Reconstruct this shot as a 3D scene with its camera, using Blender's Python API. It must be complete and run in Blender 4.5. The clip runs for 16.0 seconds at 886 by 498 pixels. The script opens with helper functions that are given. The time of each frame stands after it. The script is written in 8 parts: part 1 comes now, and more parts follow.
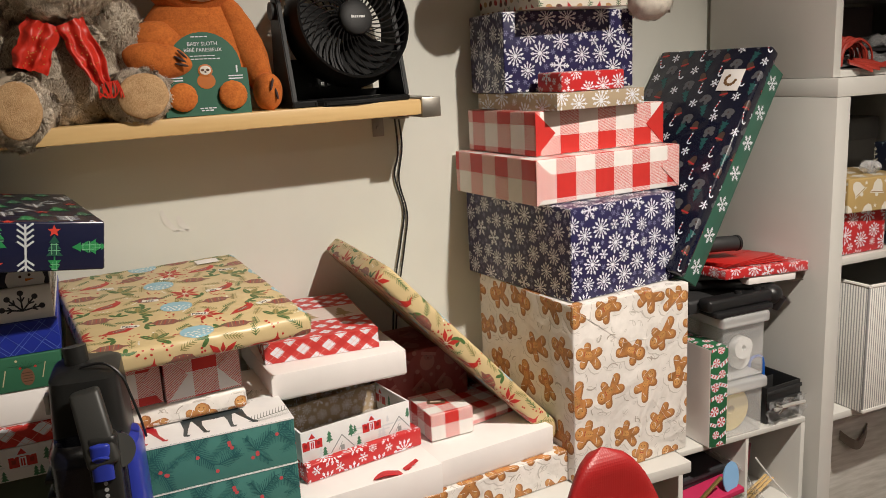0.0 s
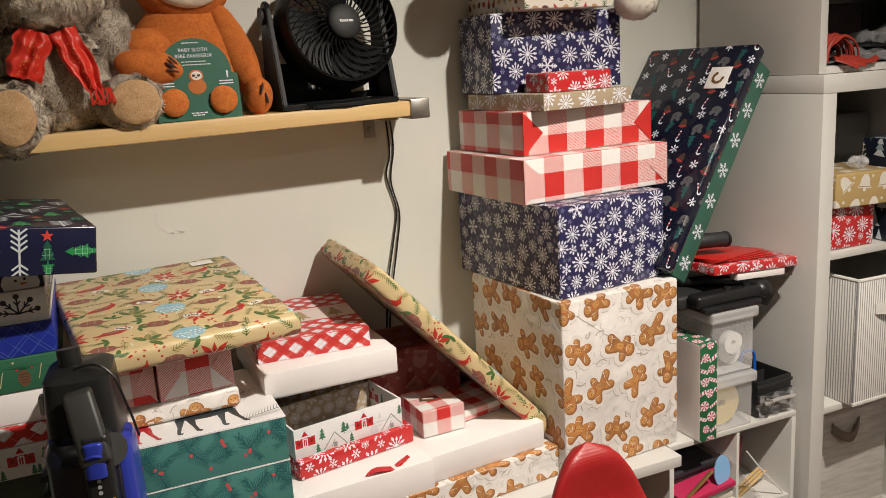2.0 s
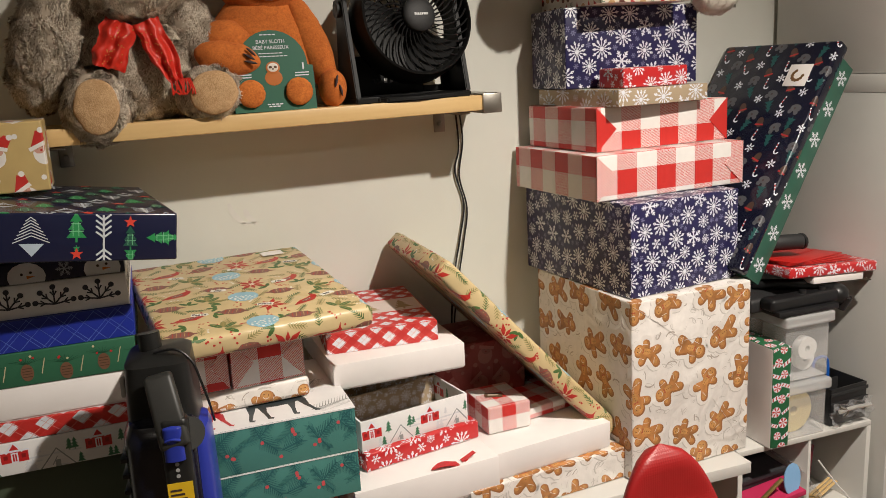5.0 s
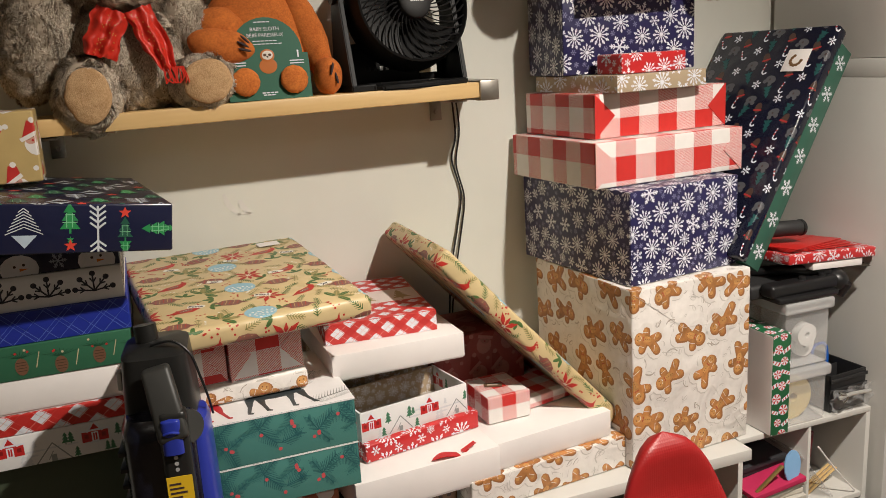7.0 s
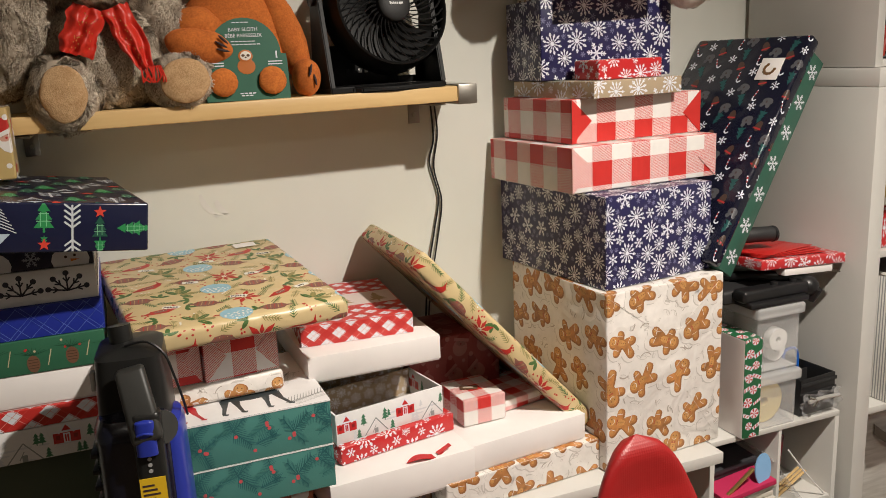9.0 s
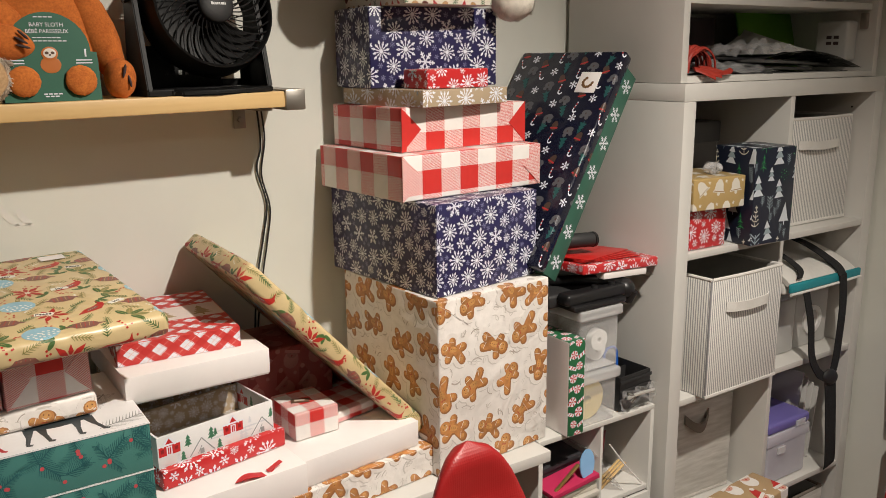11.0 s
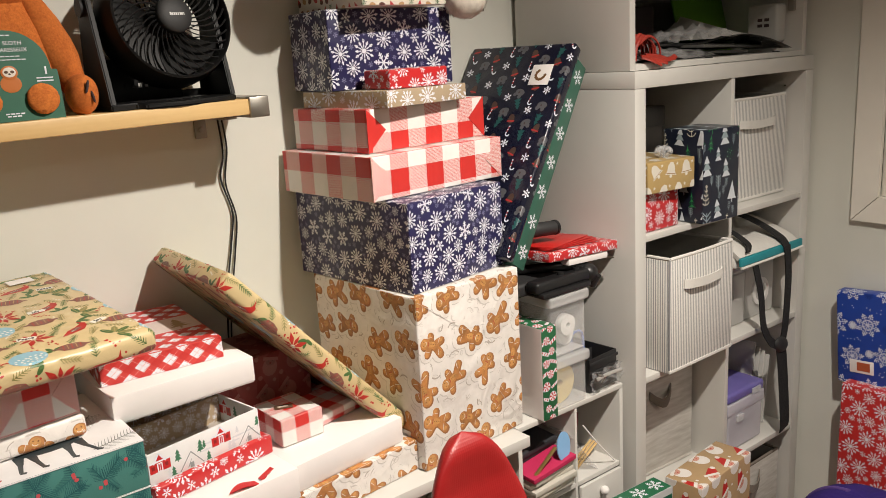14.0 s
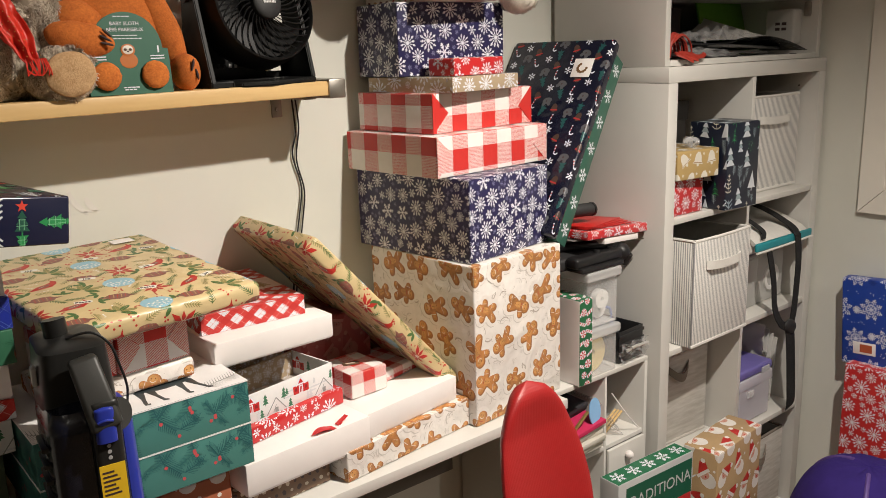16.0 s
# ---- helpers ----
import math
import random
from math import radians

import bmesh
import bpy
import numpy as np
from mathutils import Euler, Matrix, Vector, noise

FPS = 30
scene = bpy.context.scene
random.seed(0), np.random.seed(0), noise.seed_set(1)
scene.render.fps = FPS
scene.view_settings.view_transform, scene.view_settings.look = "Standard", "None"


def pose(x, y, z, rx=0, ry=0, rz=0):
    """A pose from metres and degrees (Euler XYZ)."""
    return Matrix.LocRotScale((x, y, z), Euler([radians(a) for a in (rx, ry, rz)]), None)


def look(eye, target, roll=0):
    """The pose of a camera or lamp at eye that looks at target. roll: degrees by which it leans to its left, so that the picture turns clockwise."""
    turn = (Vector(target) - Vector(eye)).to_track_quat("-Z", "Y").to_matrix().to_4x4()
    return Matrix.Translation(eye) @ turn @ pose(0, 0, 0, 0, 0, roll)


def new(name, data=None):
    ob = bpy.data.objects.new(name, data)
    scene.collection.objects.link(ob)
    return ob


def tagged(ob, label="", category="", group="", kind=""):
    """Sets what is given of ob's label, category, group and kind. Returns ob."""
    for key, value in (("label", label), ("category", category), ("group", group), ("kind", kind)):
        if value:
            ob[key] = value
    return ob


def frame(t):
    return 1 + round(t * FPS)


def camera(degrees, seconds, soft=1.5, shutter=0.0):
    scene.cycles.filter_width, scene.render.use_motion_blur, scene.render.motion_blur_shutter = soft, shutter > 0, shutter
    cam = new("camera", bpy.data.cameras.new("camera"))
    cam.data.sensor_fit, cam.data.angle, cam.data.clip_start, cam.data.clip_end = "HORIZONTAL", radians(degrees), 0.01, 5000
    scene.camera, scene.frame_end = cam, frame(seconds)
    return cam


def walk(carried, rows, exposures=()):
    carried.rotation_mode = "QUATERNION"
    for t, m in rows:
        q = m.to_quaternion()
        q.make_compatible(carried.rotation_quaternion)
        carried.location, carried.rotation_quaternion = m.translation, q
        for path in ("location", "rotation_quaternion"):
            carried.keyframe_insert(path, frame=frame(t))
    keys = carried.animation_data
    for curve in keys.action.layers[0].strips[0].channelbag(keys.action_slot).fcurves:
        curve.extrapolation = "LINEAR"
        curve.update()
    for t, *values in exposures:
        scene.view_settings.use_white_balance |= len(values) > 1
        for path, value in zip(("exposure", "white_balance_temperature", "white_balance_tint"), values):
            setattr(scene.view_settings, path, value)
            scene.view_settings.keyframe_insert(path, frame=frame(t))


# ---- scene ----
cam = camera(56.4, 16.0, soft=0.75)
PATH = [
    (0, (-1.393, -1.601, 1.523), (-0.62, 0.193, 1.095), -2.9),
    (0.5, (-1.387, -1.608, 1.524), (-0.619, 0.188, 1.095), -2.9),
    (1, (-1.38, -1.616, 1.527), (-0.613, 0.179, 1.095), -3.0),
    (1.5, (-1.378, -1.619, 1.527), (-0.609, 0.176, 1.096), -3.2),
    (2, (-1.372, -1.634, 1.532), (-0.616, 0.166, 1.096), -3.6),
    (2.5, (-1.379, -1.633, 1.531), (-0.639, 0.175, 1.102), -3.8),
    (3, (-1.392, -1.63, 1.534), (-0.68, 0.189, 1.103), -3.2),
    (3.5, (-1.403, -1.626, 1.528), (-0.716, 0.205, 1.107), -2.5),
    (4, (-1.402, -1.628, 1.53), (-0.749, 0.215, 1.105), -2.3),
    (6.5, (-1.408, -1.591, 1.517), (-0.753, 0.246, 1.072), -3.7),
    (7, (-1.409, -1.599, 1.518), (-0.751, 0.234, 1.066), -3.5),
    (7.5, (-1.402, -1.605, 1.518), (-0.747, 0.227, 1.058), -3.3),
    (8, (-1.405, -1.613, 1.521), (-0.751, 0.221, 1.067), -3.3),
    (10.5, (-1.414, -1.584, 1.514), (-0.459, 0.116, 1.068), -0.8),
    (11, (-1.395, -1.591, 1.525), (-0.332, 0.042, 1.073), -0.7),
    (11.5, (-1.376, -1.598, 1.547), (-0.218, -0.033, 1.086), -1.5),
    (12, (-1.376, -1.608, 1.544), (-0.205, -0.052, 1.089), -2.2),
    (12.5, (-1.367, -1.624, 1.546), (-0.183, -0.079, 1.086), -2.9),
    (13, (-1.363, -1.622, 1.542), (-0.178, -0.078, 1.08), -3.5),
    (13.5, (-1.373, -1.602, 1.543), (-0.192, -0.059, 1.07), -3.7),
    (14, (-1.468, -1.566, 1.532), (-0.276, -0.03, 1.067), -3.4),
    (14.5, (-1.591, -1.562, 1.526), (-0.394, -0.03, 1.059), -3.2),
    (15, (-1.65, -1.577, 1.528), (-0.454, -0.045, 1.058), -2.8),
    (15.5, (-1.671, -1.582, 1.522), (-0.464, -0.06, 1.049), -2.4),
    (16, (-1.68, -1.599, 1.521), (-0.46, -0.085, 1.053), -1.9),
]
walk(cam, [(t, look(eye, target, roll)) for t, eye, target, roll in PATH], [(0.0, -0.20), (11.0, -0.20), (11.6, 0.03), (14.2, 0.02), (16.0, 0.0)])

# ---- light ----
world = bpy.data.worlds.new("world")
world.use_nodes = True
world.node_tree.nodes["Background"].inputs[0].default_value = (0.9, 0.8, 0.7, 1)
world.node_tree.nodes["Background"].inputs[1].default_value = 0.002
scene.world = world
WARM = (1.0, 0.915, 0.81)
# recessed lights: place, watts, cone, and the point that each is turned to; the second and third are unseen fills,
# added to brighten the left and the lower right
LAMPS = [
    ((-0.440, -1.36, 2.37), 210, 150, (-0.98, -1.20, 0.0)),
    ((-2.1, -1.36, 2.37), 4, 140, (-2.1, -1.36, 0.0)),
    ((0.10, -2.65, 2.37), 36, 150, (0.10, -2.2, 0.0)),
    ((-2.1, -2.75, 2.37), 9, 150, (-2.1, -2.3, 0.0)),
]
for spot, watts, cone, aim in LAMPS:
    data = bpy.data.lights.new("ceiling_spot", "SPOT")
    data.energy, data.color, data.shadow_soft_size = watts, WARM, 0.022
    data.spot_size, data.spot_blend = radians(cone), 1.0
    new("ceiling_spot", data).matrix_world = look(spot, aim)


# ---- materials ----
def mat(name, color, rough=0.5, metal=0.0, var=0.06, scale=40.0, bump=0.0, bscale=200.0, coat=0.0, glass=0.0, alpha=1.0, island=0.0, crease=0.0, emit=0.0):
    m = bpy.data.materials.new(name)
    m.use_nodes = True
    n, l = m.node_tree.nodes, m.node_tree.links
    b = n["Principled BSDF"]
    b.inputs["Roughness"].default_value, b.inputs["Metallic"].default_value = rough, metal
    b.inputs["Coat Weight"].default_value, b.inputs["Transmission Weight"].default_value = coat, glass
    b.inputs["Alpha"].default_value = alpha
    b.inputs["Base Color"].default_value = (*color, 1)
    co = n.new("ShaderNodeTexCoord")
    if emit:
        b.inputs["Emission Color"].default_value, b.inputs["Emission Strength"].default_value = (*color, 1), emit
    if var or island:
        a, c = n.new("ShaderNodeTexNoise"), n.new("ShaderNodeTexNoise")
        a.inputs["Scale"].default_value, a.inputs["Detail"].default_value = scale, 6
        c.inputs["Scale"].default_value, c.inputs["Detail"].default_value = scale / 9, 3
        add = n.new("ShaderNodeMath")
        add.operation = "ADD"
        for t, k in ((a, 0), (c, 1)):
            l.new(co.outputs["Object"], t.inputs["Vector"])
            l.new(t.outputs["Fac"], add.inputs[k])
        last = add.outputs[0]
        if island:
            g, mix = n.new("ShaderNodeNewGeometry"), n.new("ShaderNodeMath")
            mix.operation, mix.inputs[1].default_value = "MULTIPLY_ADD", island
            l.new(g.outputs["Random Per Island"], mix.inputs[0])
            l.new(last, mix.inputs[2])
            last = mix.outputs[0]
        r = n.new("ShaderNodeMapRange")
        r.inputs["From Min"].default_value, r.inputs["From Max"].default_value = 0.6, 1.4 + island
        r.inputs["To Min"].default_value, r.inputs["To Max"].default_value = 1 - var - island * 0.4, 1 + var + island * 0.4
        mul = n.new("ShaderNodeVectorMath")
        mul.operation = "MULTIPLY"
        mul.inputs[0].default_value = color
        l.new(last, r.inputs["Value"])
        l.new(r.outputs[0], mul.inputs[1])
        l.new(mul.outputs[0], b.inputs["Base Color"])
    if bump or crease:
        h = n.new("ShaderNodeBump")
        t = n.new("ShaderNodeTexNoise")
        t.inputs["Scale"].default_value, t.inputs["Detail"].default_value = bscale, 3
        l.new(co.outputs["Object"], t.inputs["Vector"])
        l.new(t.outputs["Fac"], h.inputs["Height"])
        h.inputs["Strength"].default_value, h.inputs["Distance"].default_value = bump, 0.002
        if crease:
            v, h2 = n.new("ShaderNodeTexNoise"), n.new("ShaderNodeBump")
            v.inputs["Scale"].default_value, v.inputs["Detail"].default_value, v.inputs["Distortion"].default_value = 9, 2, 1.2
            l.new(co.outputs["Object"], v.inputs["Vector"])
            l.new(v.outputs["Fac"], h2.inputs["Height"])
            h2.inputs["Strength"].default_value, h2.inputs["Distance"].default_value = crease, 0.02
            l.new(h.outputs[0], h2.inputs["Normal"])
            h = h2
        l.new(h.outputs[0], b.inputs["Normal"])
    return m


def striped(name, color_a, color_b, wave=90.0, axis="X", rough=0.9, low=0.45, high=0.55, bump=0.3, noisy=0.0):
    """A surface with even stripes across one axis of the object."""
    m = mat(name, color_a, rough, var=0, bump=bump, bscale=700)
    n, l = m.node_tree.nodes, m.node_tree.links
    w, r, c, co = n.new("ShaderNodeTexWave"), n.new("ShaderNodeMapRange"), n.new("ShaderNodeMix"), n.new("ShaderNodeTexCoord")
    w.bands_direction, c.data_type = axis, "RGBA"
    w.inputs["Scale"].default_value, w.inputs["Distortion"].default_value = wave, noisy
    r.inputs["From Min"].default_value, r.inputs["From Max"].default_value = low, high
    c.inputs["A"].default_value, c.inputs["B"].default_value = (*color_a, 1), (*color_b, 1)
    l.new(co.outputs["Object"], w.inputs["Vector"])
    l.new(w.outputs["Fac"], r.inputs["Value"])
    l.new(r.outputs[0], c.inputs["Factor"])
    l.new(c.outputs["Result"], n["Principled BSDF"].inputs["Base Color"])
    return m


def grained(name, dark, light, rough=0.45, stretch=(3, 40, 40)):
    """Wood with long grain along x."""
    m = mat(name, light, rough, var=0, bump=0.08, bscale=120)
    n, l = m.node_tree.nodes, m.node_tree.links
    co, mp, t, c = n.new("ShaderNodeTexCoord"), n.new("ShaderNodeMapping"), n.new("ShaderNodeTexNoise"), n.new("ShaderNodeMix")
    mp.inputs["Scale"].default_value, c.data_type = stretch, "RGBA"
    t.inputs["Scale"].default_value, t.inputs["Detail"].default_value = 2.0, 8
    c.inputs["A"].default_value, c.inputs["B"].default_value = (*dark, 1), (*light, 1)
    l.new(co.outputs["Object"], mp.inputs["Vector"])
    l.new(mp.outputs[0], t.inputs["Vector"])
    l.new(t.outputs["Fac"], c.inputs["Factor"])
    l.new(c.outputs["Result"], n["Principled BSDF"].inputs["Base Color"])
    return m


PAPERS = {}


def paper(r, g, b, rough=0.42, crease=0.2):
    """Wrapping paper or its ink, one material for each colour."""
    key = (r, g, b, rough, crease)
    if key not in PAPERS:
        PAPERS[key] = mat("paper", (r, g, b), rough, var=0.05, scale=60, bump=0.04, bscale=400, crease=crease)
    return PAPERS[key]


WALL = mat("wall_paint", (0.725, 0.725, 0.66), 0.5, var=0.03, scale=12, bump=0.06, bscale=350)
CEIL = mat("ceiling_paint", (0.78, 0.76, 0.72), 0.8, var=0.02, scale=20, bump=0.08)
FLOOR = grained("laminate_floor", (0.16, 0.11, 0.07), (0.26, 0.19, 0.12), 0.4)
LAM = mat("white_laminate", (0.63, 0.615, 0.58), 0.35, var=0.025, scale=18, bump=0.02)
TRIM = mat("white_trim_paint", (0.84, 0.80, 0.72), 0.45, var=0.03, scale=15, bump=0.05)
PINE = grained("pine_wood", (0.58, 0.36, 0.14), (0.78, 0.55, 0.26))
STEEL = mat("brushed_steel", (0.42, 0.39, 0.35), 0.4, 1.0, var=0.06, scale=80, bump=0.05)
BLACK = mat("black_plastic", (0.012, 0.012, 0.013), 0.38, var=0.1, scale=60, bump=0.05, bscale=500)
BLACK2 = mat("dull_black_plastic", (0.02, 0.02, 0.021), 0.6, var=0.1, scale=60, bump=0.15, bscale=700)
BLUEP = mat("blue_plastic", (0.02, 0.035, 0.30), 0.3, var=0.06, scale=30, bump=0.03)
STRAP = mat("black_webbing", (0.012, 0.012, 0.013), 0.85, var=0.15, scale=300, bump=0.5, bscale=900)
CARD = mat("white_card", (0.84, 0.80, 0.78), 0.55, var=0.03, scale=30, bump=0.03)
CLEAR = mat("clear_plastic", (0.93, 0.93, 0.93), 0.22, var=0.0, bump=0.1, bscale=60, alpha=0.17)
MILKY = mat("frosted_plastic", (0.84, 0.84, 0.84), 0.28, var=0.02, bump=0.25, bscale=40, alpha=0.40)
FILM = mat("plastic_film", (0.75, 0.75, 0.76), 0.12, var=0.0, bump=0.9, bscale=35, alpha=0.28)
GLASS = mat("window_glass", (0.9, 0.95, 0.95), 0.03, var=0, glass=1.0)


# ---- mesh helpers ----
def part(name, bm, materials, parent, label="", smooth=True, kind=""):
    """One mesh object out of a bmesh, under a thing or a part."""
    me = bpy.data.meshes.new(name)
    bm.to_mesh(me)
    bm.free()
    for m in materials if isinstance(materials, (list, tuple)) else [materials]:
        me.materials.append(m)
    if smooth:
        me.shade_smooth()
        me.set_sharp_from_angle(angle=radians(38))
    ob = new(name, me)
    ob.parent = parent
    return tagged(ob, label, kind=kind)


def thing(name, label, category, m=None, group="", kind=""):
    ob = tagged(new(name), label, category, group, kind)
    ob.empty_display_size = 0.02
    if m is not None:
        ob.matrix_world = m
    return ob


def box_bm(x0, x1, y0, y1, z0, z1, r=0.0015, seg=2, bm=None):
    own = bmesh.new()
    bmesh.ops.create_cube(own, size=1.0, matrix=Matrix.LocRotScale(((x0 + x1) / 2, (y0 + y1) / 2, (z0 + z1) / 2), None, (abs(x1 - x0), abs(y1 - y0), abs(z1 - z0))))
    if r:
        bmesh.ops.bevel(own, geom=own.edges[:], offset=min(r, abs(x1 - x0) * 0.3, abs(y1 - y0) * 0.3, abs(z1 - z0) * 0.3), segments=seg, affect="EDGES", profile=0.5)
    return joined(bm, own)


def joined(bm, own, m=None, slot=None):
    """Adds a bmesh to another, moved and with its faces on one material slot."""
    if m is not None:
        bmesh.ops.transform(own, matrix=m, verts=own.verts)
    if slot is not None:
        for f in own.faces:
            f.material_index = slot
    if bm is None:
        return own
    me = bpy.data.meshes.new("tmp")
    own.to_mesh(me)
    own.free()
    bm.from_mesh(me)
    bpy.data.meshes.remove(me)
    return bm


def slab(name, parent, x0, x1, y0, y1, z0, z1, material, r=0.0015, label=""):
    return part(name, box_bm(x0, x1, y0, y1, z0, z1, r), material, parent, label)


def cyl_bm(r0, r1, depth, seg=24, m=None, bm=None, cap=True, slot=None):
    own = bmesh.new()
    bmesh.ops.create_cone(own, cap_ends=cap, segments=seg, radius1=r0, radius2=r1, depth=depth)
    return joined(bm, own, m, slot)


def ball_bm(rx, ry, rz, m=None, bm=None, seg=20, slot=None):
    own = bmesh.new()
    bmesh.ops.create_uvsphere(own, u_segments=seg, v_segments=max(8, seg * 2 // 3), radius=1.0, matrix=Matrix.Diagonal((rx, ry, rz, 1)))
    return joined(bm, own, m, slot)


def tube_bm(points, radius, seg=8, bm=None, slot=None, flat=1.0):
    """A round or flattened tube along a soft line through the points."""
    pts = [Vector(p) for p in points]
    line = []
    for i in range(len(pts) - 1):
        a, b, c, d = pts[max(i - 1, 0)], pts[i], pts[i + 1], pts[min(i + 2, len(pts) - 1)]
        for k in range(6):
            t = k / 6
            line.append(0.5 * ((2 * b) + (c - a) * t + (2 * a - 5 * b + 4 * c - d) * t * t + (3 * b - a - 3 * c + d) * t ** 3))
    line.append(pts[-1])
    own = bmesh.new()
    rings = []
    side = None
    for i, p in enumerate(line):
        way = (line[min(i + 1, len(line) - 1)] - line[max(i - 1, 0)]).normalized()
        if side is None:
            side = way.orthogonal().normalized()
        side = (side - way * side.dot(way)).normalized()
        up = way.cross(side)
        rr = radius[min(i * len(radius) // len(line), len(radius) - 1)] if isinstance(radius, (list, tuple)) else radius
        rings.append([own.verts.new(p + side * math.cos(q) * rr + up * math.sin(q) * rr * flat) for q in (k * math.tau / seg for k in range(seg))])
    for a, b in zip(rings, rings[1:]):
        for k in range(seg):
            own.faces.new((a[k], a[(k + 1) % seg], b[(k + 1) % seg], b[k]))
    own.faces.new(rings[0][::-1])
    own.faces.new(rings[-1])
    return joined(bm, own, slot=slot)


def sheet_bm(fn, nu, nv, thick=0.0, bm=None, slot=None):
    """A curved sheet: fn(u, v) for u and v from 0 to 1, given some thickness."""
    own = bmesh.new()
    grid = [[own.verts.new(fn(i / nu, j / nv)) for j in range(nv + 1)] for i in range(nu + 1)]
    for i in range(nu):
        for j in range(nv):
            own.faces.new((grid[i][j], grid[i + 1][j], grid[i + 1][j + 1], grid[i][j + 1]))
    if thick:
        bmesh.ops.recalc_face_normals(own, faces=own.faces)
        bmesh.ops.solidify(own, geom=own.faces[:], thickness=thick)
    return joined(bm, own, slot=slot)


def lettering(text, size, m, material, parent, name="lettering", label=""):
    cu = bpy.data.curves.new(name, "FONT")
    cu.body, cu.size, cu.extrude, cu.align_x, cu.align_y = text, size, 0.0002, "CENTER", "CENTER"
    ob = new("tmp", cu)
    me = bpy.data.meshes.new_from_object(ob.evaluated_get(bpy.context.evaluated_depsgraph_get()))
    bpy.data.objects.remove(ob)
    me.transform(m)
    me.materials.append(material)
    out = new(name, me)
    out.parent = parent
    return tagged(out, label)


# ---- printed paper ----
class Sheet:
    """The print on one side of a box. Its own coordinates run on round the box's edges."""

    def __init__(self, bm, slots, u0, v0, w, h, origin, du, dv, edge=0.002, body=None):
        self.bm, self.slots, self.u0, self.v0, self.w, self.h = bm, slots, u0, v0, w, h
        self.origin, self.du, self.dv, self.n, self.edge = Vector(origin), Vector(du), Vector(dv), Vector(du).cross(Vector(dv)), edge
        self.body = body

    def place(self, u, v, lift):
        """A point of the print in the box's space, bent over the rounded edges of the box."""
        p = self.origin + self.du * (u - self.u0) + self.dv * (v - self.v0)
        if not self.body:
            return p + self.n * lift
        w, d, h, r = self.body
        c = Vector((max(r - w / 2, min(w / 2 - r, p.x)), max(r - d / 2, min(d / 2 - r, p.y)), max(r, min(h - r, p.z))))
        return c + (p - c).normalized() * (r + lift)

    def cells(self, step, seed=0, brick=0.5, grow=1):
        """Jittered places on a lattice: x, y, a random source and the cell's numbers."""
        for i in range(math.floor(self.u0 / step) - grow, math.ceil((self.u0 + self.w) / step) + grow + 1):
            for j in range(math.floor(self.v0 / step) - grow, math.ceil((self.v0 + self.h) / step) + grow + 1):
                rnd = random.Random(i * 7919 + j * 104729 + seed * 31)
                yield (i + (j % 2) * brick) * step, j * step, rnd, i, j

    def poly(self, pts, ink, layer=0):
        lo_u, hi_u = self.u0 + self.edge, self.u0 + self.w - self.edge
        lo_v, hi_v = self.v0 + self.edge, self.v0 + self.h - self.edge
        for k, lim, sign in ((0, lo_u, 1), (0, hi_u, -1), (1, lo_v, 1), (1, hi_v, -1)):
            out = []
            for a, b in zip(pts, pts[1:] + pts[:1]):
                da, db = sign * (a[k] - lim), sign * (b[k] - lim)
                if da >= 0:
                    out.append(a)
                if (da < 0) != (db < 0):
                    t = da / (da - db)
                    out.append((a[0] + (b[0] - a[0]) * t, a[1] + (b[1] - a[1]) * t))
            pts = out
            if len(pts) < 3:
                return
        lift = 0.00022 + 0.00008 * layer
        if ink not in self.slots:
            self.slots.append(ink)
        pieces = [pts]
        if self.body:
            r = self.body[3]
            for k, lo, size in ((0, self.u0, self.w), (1, self.v0, self.h)):
                for lim in (lo + r * 0.35, lo + r, lo + size - r, lo + size - r * 0.35):
                    pieces = [half for piece in pieces for half in self.cut(piece, k, lim)]
        for piece in pieces:
            vs = [self.bm.verts.new(self.place(u, v, lift)) for u, v in piece]
            self.bm.faces.new(vs).material_index = self.slots.index(ink)

    @staticmethod
    def cut(pts, k, lim):
        """The two halves of a polygon on both sides of a line."""
        if min(p[k] for p in pts) >= lim - 1e-6 or max(p[k] for p in pts) <= lim + 1e-6:
            return [pts]
        halves = []
        for sign in (1, -1):
            out = []
            for a, b in zip(pts, pts[1:] + pts[:1]):
                da, db = sign * (a[k] - lim), sign * (b[k] - lim)
                if da >= 0:
                    out.append(a)
                if (da < 0) != (db < 0):
                    t = da / (da - db)
                    out.append((a[0] + (b[0] - a[0]) * t, a[1] + (b[1] - a[1]) * t))
            if len(out) >= 3:
                halves.append(out)
        return halves


